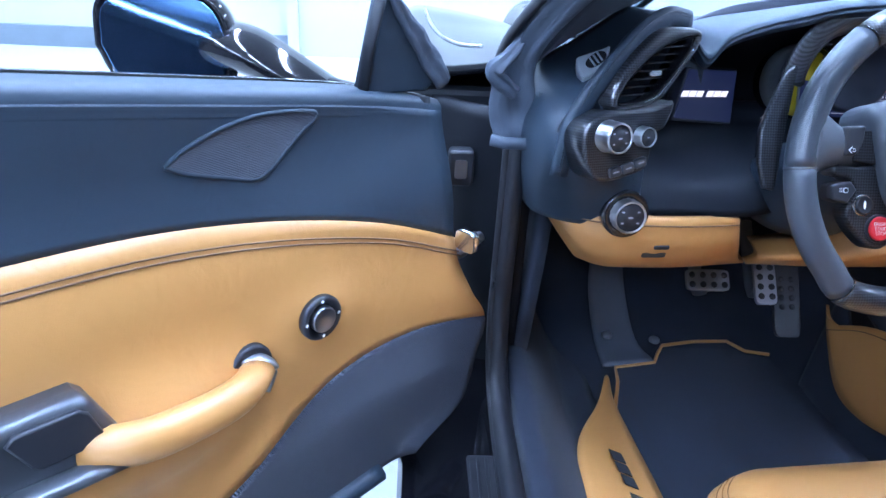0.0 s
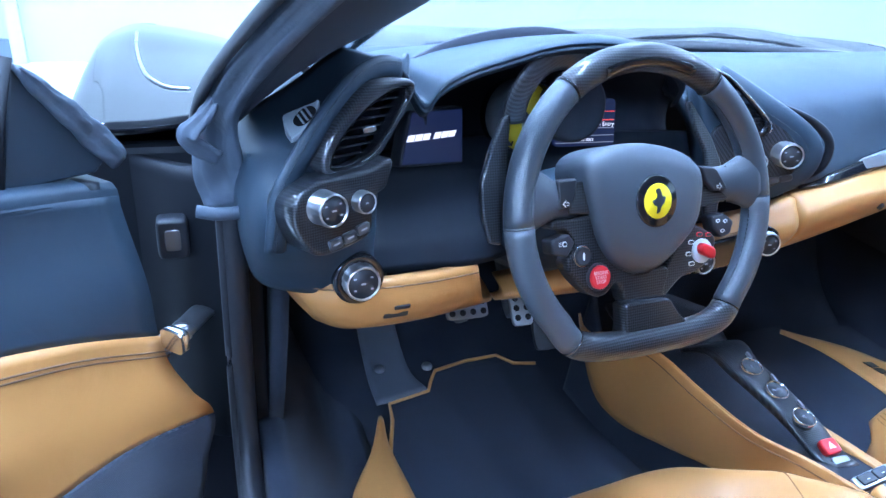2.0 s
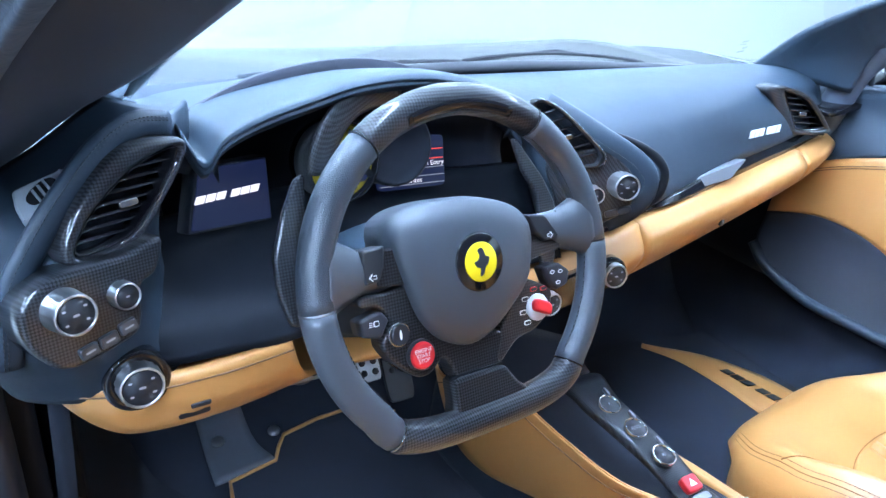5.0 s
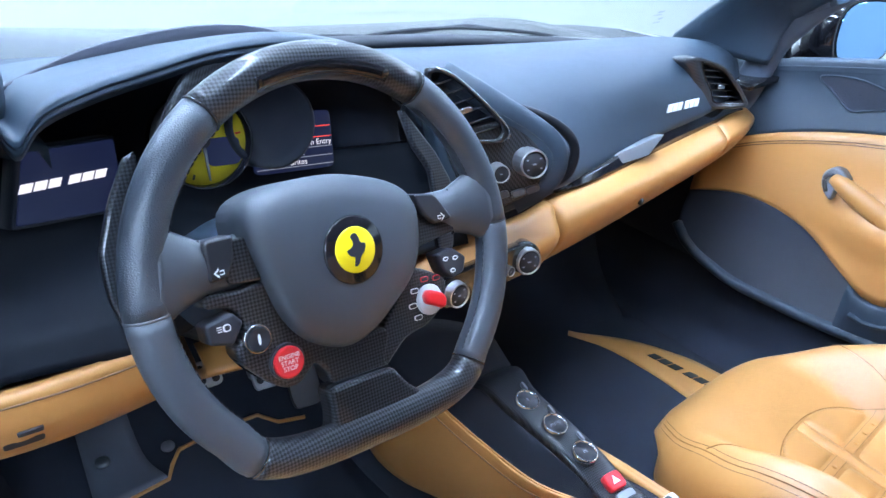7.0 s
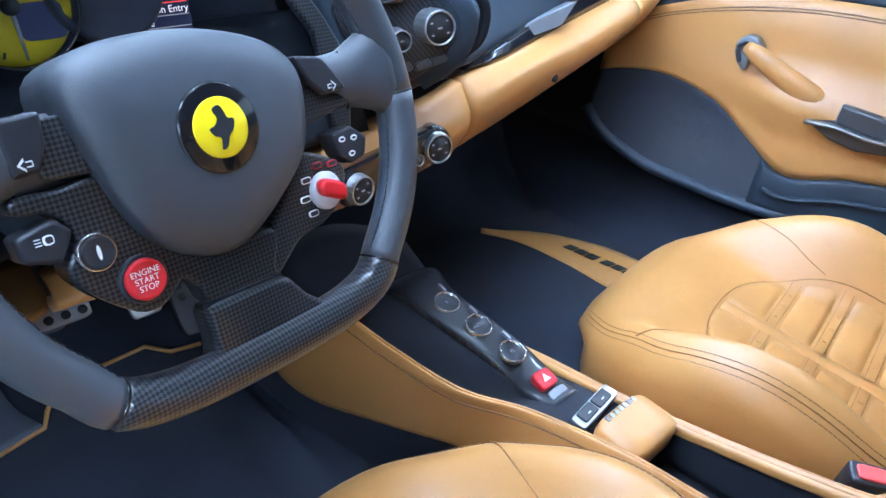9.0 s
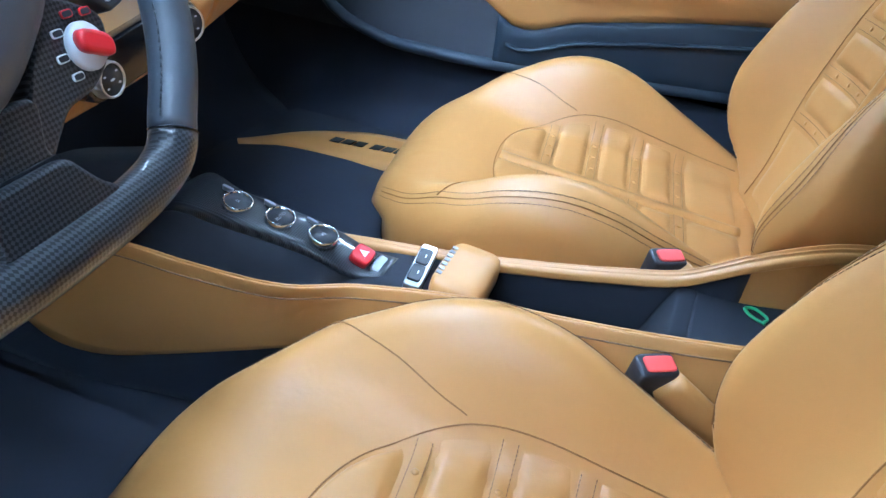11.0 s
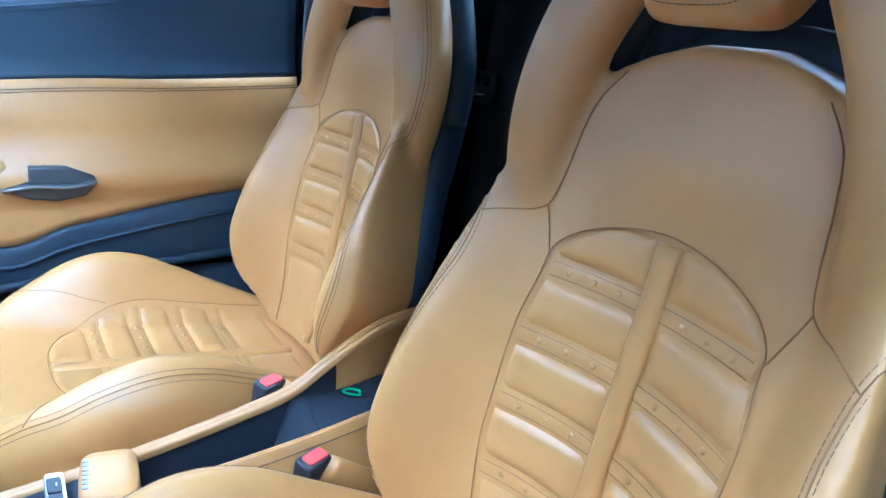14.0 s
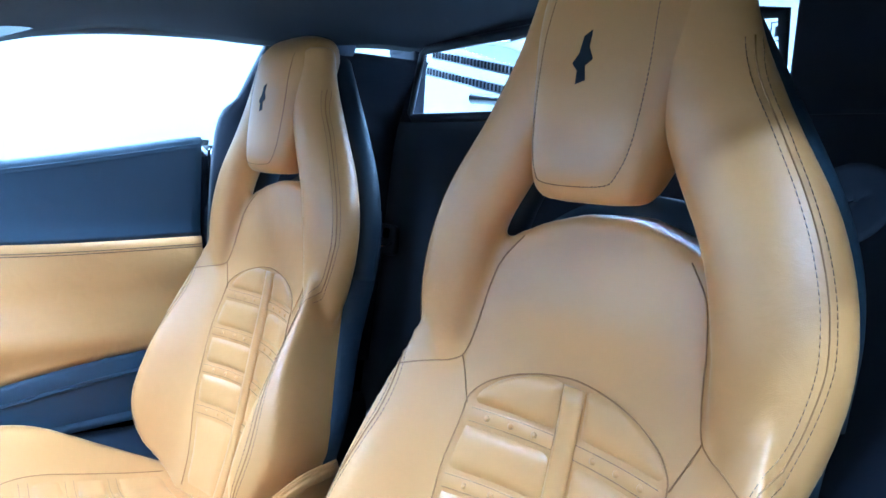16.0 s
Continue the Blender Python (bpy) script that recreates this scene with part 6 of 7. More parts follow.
    part("trailing_edge", slab(at(1.03 + 0 * z + 0 * n, n + 0 * z, z + 0 * n), -back, 0.01), BODYWORK, door)
    b = np.linspace(0.045, 1.03, 24)[:, None]
    part("bottom_face", slab(at(b + 0 * n, n + 0 * b, foot_line(b) - 0.01 + (0.25 - foot_line(b)) * smooth((0.0 - n) / 0.16) * 0.8 + 0 * n), (0, 0, 1), 0.01), BODYWORK, door)
    # sail corner at the front of the window
    F = Frame(at(0.0, -0.055, 0.0), back, inward)
    up = 1 if F.v[2] > 0 else -1
    tri = [(0.050, 0.790), (0.138, 0.800), (0.112, 0.895), (0.103, 0.897), (0.030, 0.806)]
    part("sail_corner", plate(F, [(a, up * b) for a, b in tri], -0.014, 0.006, 0.003), NAVY, door, "blue-black corner piece at the window front")
    part("sail_edge", tube(np.array([at(0.141, -0.052, 0.795), at(0.132, -0.052, 0.845), at(0.112, -0.052, 0.905)]), 0.004, 0.008, 8), BLACK, door)
    i = np.linspace(0, 1, 30)
    band = at(0.026 + 0.083 * i, -0.046 + 0.001 * np.sin(i * 15), 0.797 + 0.100 * i ** 0.94)
    part("sail_seal", soft_band(band, np.interp(i, [0, 0.15, 0.6, 0.85, 1.0], [0.010, 0.0135, 0.010, 0.007, 0.003]), np.float64(0.005), inward, 0.0022, 2), SOFT, door, "soft wrinkled seal on the window corner")
    return door, at


def wing_mirror(c, face, arm_to, door, across, arm_r=0.024, wide=1.0):
    """A mirror on a slim arm: shell, glass and arm, as parts of its door."""
    F = Frame(c, across, face)
    up = 1 if F.v[2] > 0 else -1
    o = spline([(-0.10, 0.0), (-0.09, 0.05), (-0.03, 0.068), (0.06, 0.06), (0.095, 0.03), (0.10, -0.02), (0.075, -0.055), (0.0, -0.06), (-0.07, -0.045), (-0.10, 0.0)], 41)[:-1]
    o[:, 1] *= up
    o[:, 0] *= wide
    secs = [F.at(o[:, 0] * k, o[:, 1] * k, np.full(40, d)) for k, d in ((0.90, -0.004), (0.93, 0.006), (1.0, 0.004), (1.03, -0.02), (0.95, -0.06), (0.7, -0.09), (0.3, -0.105), (0.03, -0.108))]
    m = part("mirror_shell", sheet(np.array(secs), wrap_v=True, caps=True), BODYWORK, door, "glossy black wing mirror shell")
    part("mirror_glass", plate(F, o * 0.89, -0.002, 0.0075, 0.0008), BLUE_MIRROR, door, "blue-tinted mirror glass")
    p = spline([np.array(c) - F.n * 0.05 + F.u * 0.05, (np.array(c) * 0.5 + np.array(arm_to) * 0.5) + np.array((0, 0.01, 0.025)), np.array(arm_to)], 14)
    part("mirror_arm", tube(p, np.linspace(arm_r * 1.2, arm_r * 0.8, 14), np.linspace(0.05, 0.04, 14), 16), BODYWORK, door, "glossy black mirror arm")



# ---- the car's body round the cabin ----
def soft_band(path, wide, thick, face, fold, seed):
    """A flattened soft band along a path, turned to face one way, with lengthwise folds and small wrinkles."""
    p = np.asarray(path, float)
    n = len(p)
    wide = np.broadcast_to(np.asarray(wide, float), (n,))
    tan = np.gradient(p, axis=0)
    tan /= np.linalg.norm(tan, axis=1)[:, None]
    a = np.linspace(0, 2 * math.pi, 36, endpoint=False)
    grid = []
    for i in range(n):
        u = np.array(face, float) - tan[i] * (np.array(face, float) @ tan[i])
        u /= np.linalg.norm(u)
        w = np.cross(tan[i], u)
        x, y = np.sign(np.cos(a)) * np.abs(np.cos(a)) ** 0.7, np.sign(np.sin(a)) * np.abs(np.sin(a)) ** 0.7
        k = i * 50 / n
        crease = fold * (np.exp(-((x - 0.30 - 0.10 * math.sin(k * 0.21 + seed)) / 0.13) ** 2) - 0.8 * np.exp(-((x + 0.25 + 0.12 * math.sin(k * 0.17 + 2 * seed)) / 0.16) ** 2))
        small = 0.25 * fold * (np.sin(5.0 * x + 0.55 * k + seed) + np.sin(1.1 * k - 3.0 * x))
        side = wide[i] * (1 + 0.06 * math.sin(0.45 * k + seed))
        grid.append(p[i] + np.outer(x * side, w) + np.outer(y * thick + np.where(y > 0, crease + small, 0), u))
    return sheet(np.array(grid), wrap_v=True, caps=True)


def sports_car():
    car = thing("sports_car", (0, 0.3, 0.0), "black sports car with dark carpeted cabin and leather-lined pillars", "car")
    # cabin floor and toe board
    g = loft([[(x, -0.58, 0.20), (x, 0.0, 0.185), (x, 0.40, 0.178), (x, 0.70, 0.178), (x, 0.92, 0.195), (x, 1.05, 0.27), (x, 1.15, 0.42), (x, 1.17, 0.60), (x, 1.12, 0.76)] for x in (-0.70, -0.35, 0.0, 0.35, 0.72)], 12, 50)
    part("floor_carpet", slab(g, (0, 0.3, -1), 0.02), CARPET, car, "black carpet over cabin floor and toe board")
    for s, X in ((-1, -0.735), (1, 0.715)):
        # carpeted inner sill
        ys = (-0.58, 0.0, 0.4, 0.75, 1.0, 1.16)
        g = loft([[(s * 0.58, y, 0.182), (s * 0.64, y, 0.20), (s * 0.685, y, 0.28), (X, y, 0.355), (X + s * 0.03, y, 0.362)] for y in ys], 24, 16)
        part("inner_sill", slab(g, (s, 0, -0.5), 0.012), CARPET, car, "black carpet inner sill")
        g = loft([[(X - s * 0.02, y, 0.70 if y > 0.6 else 0.5), (X - s * 0.01, y, 0.50), (X, y, 0.355)] for y in (0.66, 0.8, 1.0, 1.16)], 10, 8)
        part("kick_panel", slab(g, (s, 0, 0), 0.02), CARPET, car, "black carpet kick panel")
        # ribbed tread on the sill
        if s < 0:
            tread = part("sill_tread", block((-0.842, 0.30, 0.333), (-0.792, 0.445, 0.341), 0.004), PLASTIC, car, "black ribbed sill tread")
            for x in (-0.828, -0.817, -0.806):
                part("rib", block((x - 0.002, 0.31, 0.340), (x + 0.002, 0.435, 0.3435), 0.001), PLASTIC, tread)
        # outer sill, painted
        part("outer_sill", block((min(X + s * 0.02, s * 0.93), -0.62, 0.20), (max(X + s * 0.02, s * 0.93), 1.0, 0.335), 0.02), BODYWORK, car, "glossy black door sill")
        # hinge pillar
        g = loft([[(X + s * 0.02, 0.665, z), (X + s * 0.06, 0.66, z), (X + s * 0.12, 0.69, z), (s * 0.93, 0.77, z)] for z in (0.16, 0.30, 0.45, 0.6, 0.68, 0.735)], 16, 14)
        part("hinge_pillar", slab(g, (0, 1, 0), 0.02), BLACK, car, "satin black hinge pillar")
        # pillar lining beside the windscreen
        inner = [(s * 0.655, 0.92, 0.805), (s * 0.612, 0.66, 0.90), (s * 0.574, 0.464, 0.987), (s * 0.535, 0.25, 1.085), (s * 0.51, 0.10, 1.135), (s * 0.52, -0.15, 1.165)]
        mid = [(s * 0.735, 0.74, 0.80), (s * 0.69, 0.56, 0.90), (s * 0.645, 0.38, 0.995), (s * 0.60, 0.19, 1.085), (s * 0.58, 0.06, 1.125), (s * 0.575, -0.15, 1.15)]
        outer = [(s * 0.775, 0.64, 0.80), (s * 0.735, 0.48, 0.915), (s * 0.69, 0.32, 1.01), (s * 0.645, 0.13, 1.092), (s * 0.62, 0.0, 1.125), (s * 0.615, -0.15, 1.142)]
        if s > 0:
            inner = [(0.60, 0.905, 0.825), (0.585, 0.79, 0.915), (0.56, 0.62, 1.0), (0.53, 0.40, 1.085), (0.50, 0.16, 1.15), (0.51, -0.15, 1.175)]
            mid = [(0.645, 0.80, 0.81), (0.635, 0.70, 0.91), (0.615, 0.54, 1.0), (0.58, 0.33, 1.09), (0.56, 0.12, 1.15), (0.565, -0.15, 1.17)]
            outer = [(0.668, 0.725, 0.805), (0.662, 0.69, 0.90), (0.645, 0.56, 1.0), (0.615, 0.36, 1.09), (0.60, 0.1, 1.145), (0.60, -0.15, 1.165)]
        g = loft([inner, mid, outer], 14, 40)
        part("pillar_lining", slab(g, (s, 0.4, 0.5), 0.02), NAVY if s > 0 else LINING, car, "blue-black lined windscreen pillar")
        # soft door seal, from the roof down the pillar to the sill
        seal = spline([(s * 0.63, -0.4, 1.135), (s * 0.635, -0.1, 1.13), (s * 0.652, 0.10, 1.10), (s * 0.698, 0.30, 1.020), (s * 0.750, 0.48, 0.923), (s * 0.792, 0.60, 0.83), (s * 0.80, 0.625, 0.76), (s * 0.79, 0.622, 0.71)] if s < 0 else [(0.62, -0.4, 1.185), (0.63, -0.1, 1.178), (0.64, 0.15, 1.15), (0.66, 0.40, 1.08), (0.675, 0.60, 0.98), (0.685, 0.72, 0.87), (0.69, 0.76, 0.78), (0.69, 0.78, 0.71)], 50)
        if s > 0:
            part("pillar_seal", tube(seal, 0.016, 0.030, 14, up=(s, 0.3, 0.3)), SOFT, car, "soft grey seal round the door opening")
            continue
        part("pillar_seal", soft_band(seal, np.interp(np.arange(50), [0, 20, 32, 40, 49], [0.011, 0.012, 0.017, 0.028, 0.031]), np.float64(0.009), (-0.45, -0.85, 0.2), 0.005, 1), SOFT, car, "soft wrinkled grey seal round the door opening")
        trim = seal[4:40] + np.array((-0.022, 0.010, 0.006))
        part("pillar_trim", tube(trim, 0.006, 0.010, 10, up=(s, 0.3, 0.3)), PLASTIC, car, "black trim strip beside the windscreen pillar")
        flap = spline([(-0.795, 0.592, 0.845), (-0.812, 0.590, 0.822), (-0.829, 0.590, 0.803), (-0.818, 0.594, 0.788), (-0.800, 0.598, 0.775)], 24)
        part("seal_fold", soft_band(flap, np.interp(np.arange(24), [0, 6, 12, 23], [0.006, 0.009, 0.012, 0.009]), np.float64(0.004), (-0.5, -0.8, 0.2), 0.002, 4), SOFT, car)
        part("seal_joint", tube(np.array([(-0.826, 0.594, 0.717), (-0.808, 0.588, 0.715), (-0.785, 0.588, 0.715), (-0.765, 0.600, 0.717)]), 0.008, 0.006, 8), SOFT, car)
        low = spline([(s * 0.79, 0.622, 0.705), (s * 0.79, 0.625, 0.60), (s * 0.79, 0.628, 0.46), (s * 0.79, 0.595, 0.375), (s * 0.79, 0.50, 0.345), (s * 0.79, 0.30, 0.345), (s * 0.79, -0.10, 0.345), (s * 0.79, -0.50, 0.38)], 60)
        part("sill_seal", tube(low, 0.016, 0.020, 14, up=(s, 0, 0)), PLASTIC, car, "black rubber sill seal")
        part("seal_line", tube(low + np.array((s * 0.012, -0.012, 0.004)), 0.004, 0.006, 8), PLASTIC, car)
        # latch plate and hinge strap on the pillar
        st = Frame((s * 0.856, 0.672, 0.652), (1, 0.2, 0), (0, -1, 0))
        part("catch_plate", plate(st, ring_pts(20, 0.018, 0.026, 6), -0.01, 0.012, 0.004), PLASTIC, car, "grey catch plate with a slot")
        part("catch_slot", plate(st, ring_pts(16, 0.009, 0.014, 6), 0.0, 0.0128, 0.001), STEEL, car)
        part("hinge_strap", tube(spline([(s * 0.83, 0.66, 0.552), (s * 0.855, 0.62, 0.552), (s * 0.89, 0.575, 0.552)], 8), 0.007, 0.016, 10), STEEL, car, "bare metal door check strap")
        part("hinge_bolt", lathe(Frame((s * 0.855, 0.615, 0.553), (1, 0, 0), (0, -1, 0.2)), [(0.012, 0), (0.012, 0.008), (0.006, 0.01), (0.0002, 0.01)], 12), ALU, car)
    # road wheels
    for x in (-0.86, 0.86):
        for y in (1.42, -1.23):
            G = Frame((x, y, 0.34), (0, 1, 0), (math.copysign(1, x), 0, 0))
            w = part("wheel", lathe(G, [(0.20, -0.12), (0.33, -0.12), (0.34, -0.10), (0.34, 0.08), (0.325, 0.10), (0.25, 0.10)], 40), PLASTIC, car, "black road tyre")
            part("rim", lathe(G, [(0.25, 0.06), (0.25, 0.095), (0.22, 0.09), (0.06, 0.07), (0.0002, 0.075)], 32), SILVER, w)
    # windscreen glass and its frame
    g = loft([[(x * 0.98, 1.10 - 0.40 * x * x, 0.795), (x * 0.90, 0.70 - 0.35 * x * x, 0.97), (x * 0.78, 0.18 - 0.2 * x * x, 1.165)] for x in (-0.70, -0.35, 0, 0.35, 0.70)], 18, 16)
    ws = part("windscreen", slab(g, (0, 0.4, 0.9), 0.004), GLASS, car, "clear windscreen glass")
    ws.visible_shadow = False
    for a, b, rise in ((-0.42, 0.02, 0.004), (0.03, 0.44, 0.014)):
        x = np.linspace(a, b, 24)
        k = (x - a) / (b - a)
        blade = np.stack([x, 1.125 - 0.36 * x * x, 0.806 + rise * np.sin(np.pi * k) ** 0.8], 1)
        wiper = part("wiper", tube(blade, 0.0035, 0.006, 8), BLACK, car, "black windscreen wiper")
        part("wiper_arm", tube(np.array([(x[0] + 0.02, 1.16 - 0.36 * x[0] ** 2, 0.797), blade[12] + np.array((0, 0.012, 0.004)), blade[16]]), 0.004, 0.006, 8), PLASTIC, wiper)
    mk = Frame((0.444, 0.818, 0.879), (0.75, -0.45, 0.1), (-0.5, -0.8, 0.3))
    for k, (x, y, w) in enumerate(((0.004, 0.010, 0.012), (-0.004, 0.004, 0.016), (0.002, -0.003, 0.010), (-0.006, -0.010, 0.013))):
        part("glass_mark", plate(mk, [(x - w / 2, y), (x + w / 2, y + 0.002), (x + w / 2, y + 0.0045), (x - w / 2, y + 0.0025)], 0, 0.0006, 0.0001), STEEL, ws)
    # header and headliner
    g = loft([[(x, 0.32 - 0.10 * x * x, 1.095 - 0.03 * x * x), (x, 0.17 - 0.15 * x * x, 1.148 - 0.03 * x * x), (x, 0.0, 1.185 - 0.09 * x * x), (x, -0.25, 1.20 - 0.11 * x * x), (x, -0.45, 1.212 - 0.075 * x * x), (x, -0.60, 1.215 - 0.06 * x * x)] for x in (-0.64, -0.4, 0, 0.4, 0.64)], 20, 20)
    part("headliner", slab(g, (0, 0, 1), 0.015), HEADLINER, car, "black suede headliner")
    g2 = np.array(g) + np.array((0, 0, 0.022))
    part("roof_skin", slab(g2, (0, 0, 1), 0.008), BODYWORK, car, "glossy black roof")
    # rear bulkhead with its window
    y = -0.56
    part("bulkhead_lower", slab(loft([[(x, y + 0.05, 0.20), (x, y + 0.02, 0.6), (x, y, 1.035)] for x in (-0.74, 0, 0.74)], 10, 12), (0, -1, 0), 0.03), SUEDE, car, "dark suede rear bulkhead")
    for a, b in ((-0.74, -0.262), (0.62, 0.74)):
        part("bulkhead_side", block((a, y - 0.03, 1.03), (b, y + 0.004, 1.20), 0.006), SUEDE, car)
    part("rear_header", block((-0.74, y - 0.03, 1.188), (0.74, y + 0.006, 1.24), 0.006), SUEDE, car)
    fr = np.array([(-0.262, 1.039), (0.61, 1.039), (0.622, 1.05), (0.585, 1.178), (0.57, 1.186), (0.23, 1.190), (-0.18, 1.165), (-0.25, 1.156)])
    ring = np.array([[(x, y + c, z) for x, z in fr] for c in (0.012, 0.0)])
    part("rear_window_frame", tube(np.array([(x, y + 0.008, z) for x, z in fr]), 0.006, 0.010, 8, up=(0, 1, 0), wrap=True), PLASTIC, car)
    rw = part("rear_window", block((-0.262, y - 0.014, 1.037), (0.622, y - 0.010, 1.19), 0), GLASS, car, "small flat rear window")
    rw.visible_shadow = False
    for k, (w, x) in enumerate(((0.034, 0.0), (0.030, 0.002), (0.026, -0.002), (0.018, 0.004))):
        part("label_mark", block((-0.236 + x - w / 2, y - 0.0035, 1.086 + 0.0085 * k), (-0.236 + x + w / 2, y - 0.0028, 1.0885 + 0.0085 * k), 0), PLASTIC, car)
    for a, b in (((-0.245, 1.124), (-0.2435, 1.149)), ((-0.2285, 1.124), (-0.227, 1.149)), ((-0.245, 1.124), (-0.227, 1.1255)), ((-0.245, 1.1475), (-0.227, 1.149)), ((-0.239, 1.130), (-0.2335, 1.143))):
        part("label_emblem", block((a[0], y - 0.0035, a[1]), (b[0], y - 0.0028, b[1]), 0), PLASTIC, car)
    # side pillars behind the doors
    for s in (-1, 1):
        g = loft([[(s * 0.70, -0.13, 0.45), (s * 0.72, -0.36, 0.45), (s * 0.72, -0.58, 0.45)], [(s * 0.715, -0.145, 0.95), (s * 0.70, -0.36, 0.95), (s * 0.70, -0.58, 0.95)], [(s * 0.69, -0.19, 1.06), (s * 0.67, -0.38, 1.06), (s * 0.66, -0.58, 1.06)], [(s * 0.63, -0.22, 1.16), (s * 0.62, -0.40, 1.165), (s * 0.60, -0.58, 1.165)]], 20, 14)
        part("rear_quarter_lining", slab(g, (s, 0, 0), 0.03), SUEDE, car, "dark lined rear quarter")
        part("rear_quarter_skin", block((min(s * 0.75, s * 0.95), -1.4, 0.25), (max(s * 0.75, s * 0.95), -0.14, 0.86), 0.05), BODYWORK, car, "glossy black rear quarter")
    # engine bay seen through the rear window
    part("engine_bay_floor", block((-0.72, -1.7, 0.80), (0.72, -0.62, 0.86), 0.01), STEEL, car, "grey engine bay panels")
    part("airbox", block((0.10, -1.05, 0.86), (0.62, -0.66, 1.055), 0.02), SILVER, car, "silver-grey air box")
    for a, b in (((0.66, -0.63, 1.195), (0.34, -0.64, 1.132)), ((0.73, -0.66, 1.165), (0.38, -0.67, 1.095))):
        a, b = np.array(a), np.array(b)
        strut = part("heat_shield", tube(np.array([a, b]), 0.011, 0.004, 8, up=(0, 0, 1)), ALU, car, "perforated silver strut")
        for k in np.linspace(0.03, 0.97, 26):
            c = a + (b - a) * k
            part("perforation", block(c - np.array((0.0022, -0.003, 0.007)), c + np.array((0.0022, 0.0055, 0.007)), 0), PLASTIC, strut)
    part("carbon_rail", tube(np.array([(0.62, -0.72, 1.10), (0.0, -1.25, 1.08)]), 0.012, 0.03, 10), CARBON, car)
    g = loft([[(x, -0.60, 1.25 - 0.1 * x * x), (x, -1.1, 1.15), (x, -1.7, 1.0)] for x in (-0.6, 0, 0.6)], 10, 10)
    eg = part("engine_cover_glass", slab(g, (0, 0, 1), 0.004), GLASS, car)
    eg.visible_shadow = False
    # bonnet and front wings
    g = loft([[(x, 1.06 - 0.35 * x * x, 0.79), (x, 1.45, 0.80 - 0.06 * (1 - abs(x))), (x, 1.85, 0.70), (x, 2.2, 0.55)] for x in (-0.66, -0.35, 0, 0.35, 0.66)], 24, 20)
    part("bonnet", slab(g, (0, 0, -1), 0.01), BODYWORK, car, "glossy black bonnet")
    for s in (-1, 1):
        secs = ((0.72, 0.772, 0.786, 0.776, 0.770, 0.735), (0.90, 0.766, 0.784, 0.776, 0.776, 0.745), (1.12, 0.752, 0.768, 0.771, 0.775, 0.745), (1.35, 0.722, 0.750, 0.765, 0.766, 0.730), (1.65, 0.650, 0.700, 0.720, 0.718, 0.670), (2.0, 0.540, 0.580, 0.590, 0.580, 0.520))
        g = loft([[(s * 0.62, y, a), (s * 0.76, y, b), (s * 0.87, y, c), (s * 0.935, y, d), (s * 0.978, y, e), (s * 0.985, y, e - 0.15), (s * 0.97, y, 0.25)] for y, a, b, c, d, e in secs], 40, 40)
        wing = part("front_wing", slab(g, (0, 0, -1), 0.01), BODYWORK, car, "glossy black front wing")
        flat = g.reshape(-1, 3)
        gap = spline([(0.905, 1.30), (0.900, 1.15), (0.886, 1.0), (0.872, 0.935), (0.855, 0.888), (0.834, 0.862), (0.80, 0.845)], 40)
        gap = np.array([(s * x, y, flat[np.argmin((flat[:, 0] - s * x) ** 2 + (flat[:, 1] - y) ** 2)][2] + 0.001) for x, y in gap])
        # silver tube laid on as the highlight along the dark bonnet gap
        part("shut_line_glint", tube(spline(gap[::5], 40), 0.0028, sides=6), SILVER, wing, "silver strip for the light caught on the bonnet shut line's edge")
        part("wing_end", block((min(s * 0.72, s * 0.955), 0.735, 0.28), (max(s * 0.72, s * 0.955), 0.765, 0.745), 0.01), BLACK, car)
        lamp = [g[i, 14:25] + np.array((0, 0, 0.004)) for i in range(31, 38)]
        part("headlight", slab(np.array(lamp), (0, 0, -1), 0.02), GLOSS, wing, "dark headlight under a clear cover")
    return car


the_car = sports_car()

left_door, left_at = car_door(the_car, (-0.84, 0.53, 0), (-0.7071, -0.7071, 0), (0.7071, -0.7071, 0), "open driver's door with tan and blue-black leather lining")
right_door, right_at = car_door(the_car, (0.672, 0.86, 0), (0.085, -0.9964, 0), (-0.9964, -0.085, 0), "closed passenger door with tan and blue-black leather lining", with_switch=False, rise=0.012)
wing_mirror((-1.222, 0.62, 0.810), (0.02, -0.98, 0.10), left_at(0.06, -0.17, 0.745), left_door, (1, 0.2, 0), 0.026, 0.80)
wing_mirror((0.87, 0.665, 0.868), (-0.12, -0.98, 0.1), right_at(0.10, -0.16, 0.80), right_door, (-1, 0.3, 0))


# ---- things on the cabin floor ----
def mat_sheet(outline, z, th):
    o = np.array(outline, float)
    n = len(o)
    verts = [(x, y, z) for x, y in o] + [(x, y, z + th) for x, y in o]
    faces = [tuple(range(n)), tuple(range(n, 2 * n))] + [(i, (i + 1) % n, n + (i + 1) % n, n + i) for i in range(n)]
    return mesh(verts, faces, flat=True)


def floor_mat(sx):
    m = thing("floor_mat", (sx, 0.6, 0.18), "black carpet floor mat with a tan bound edge", "floor mat", "floor mats")
    return m


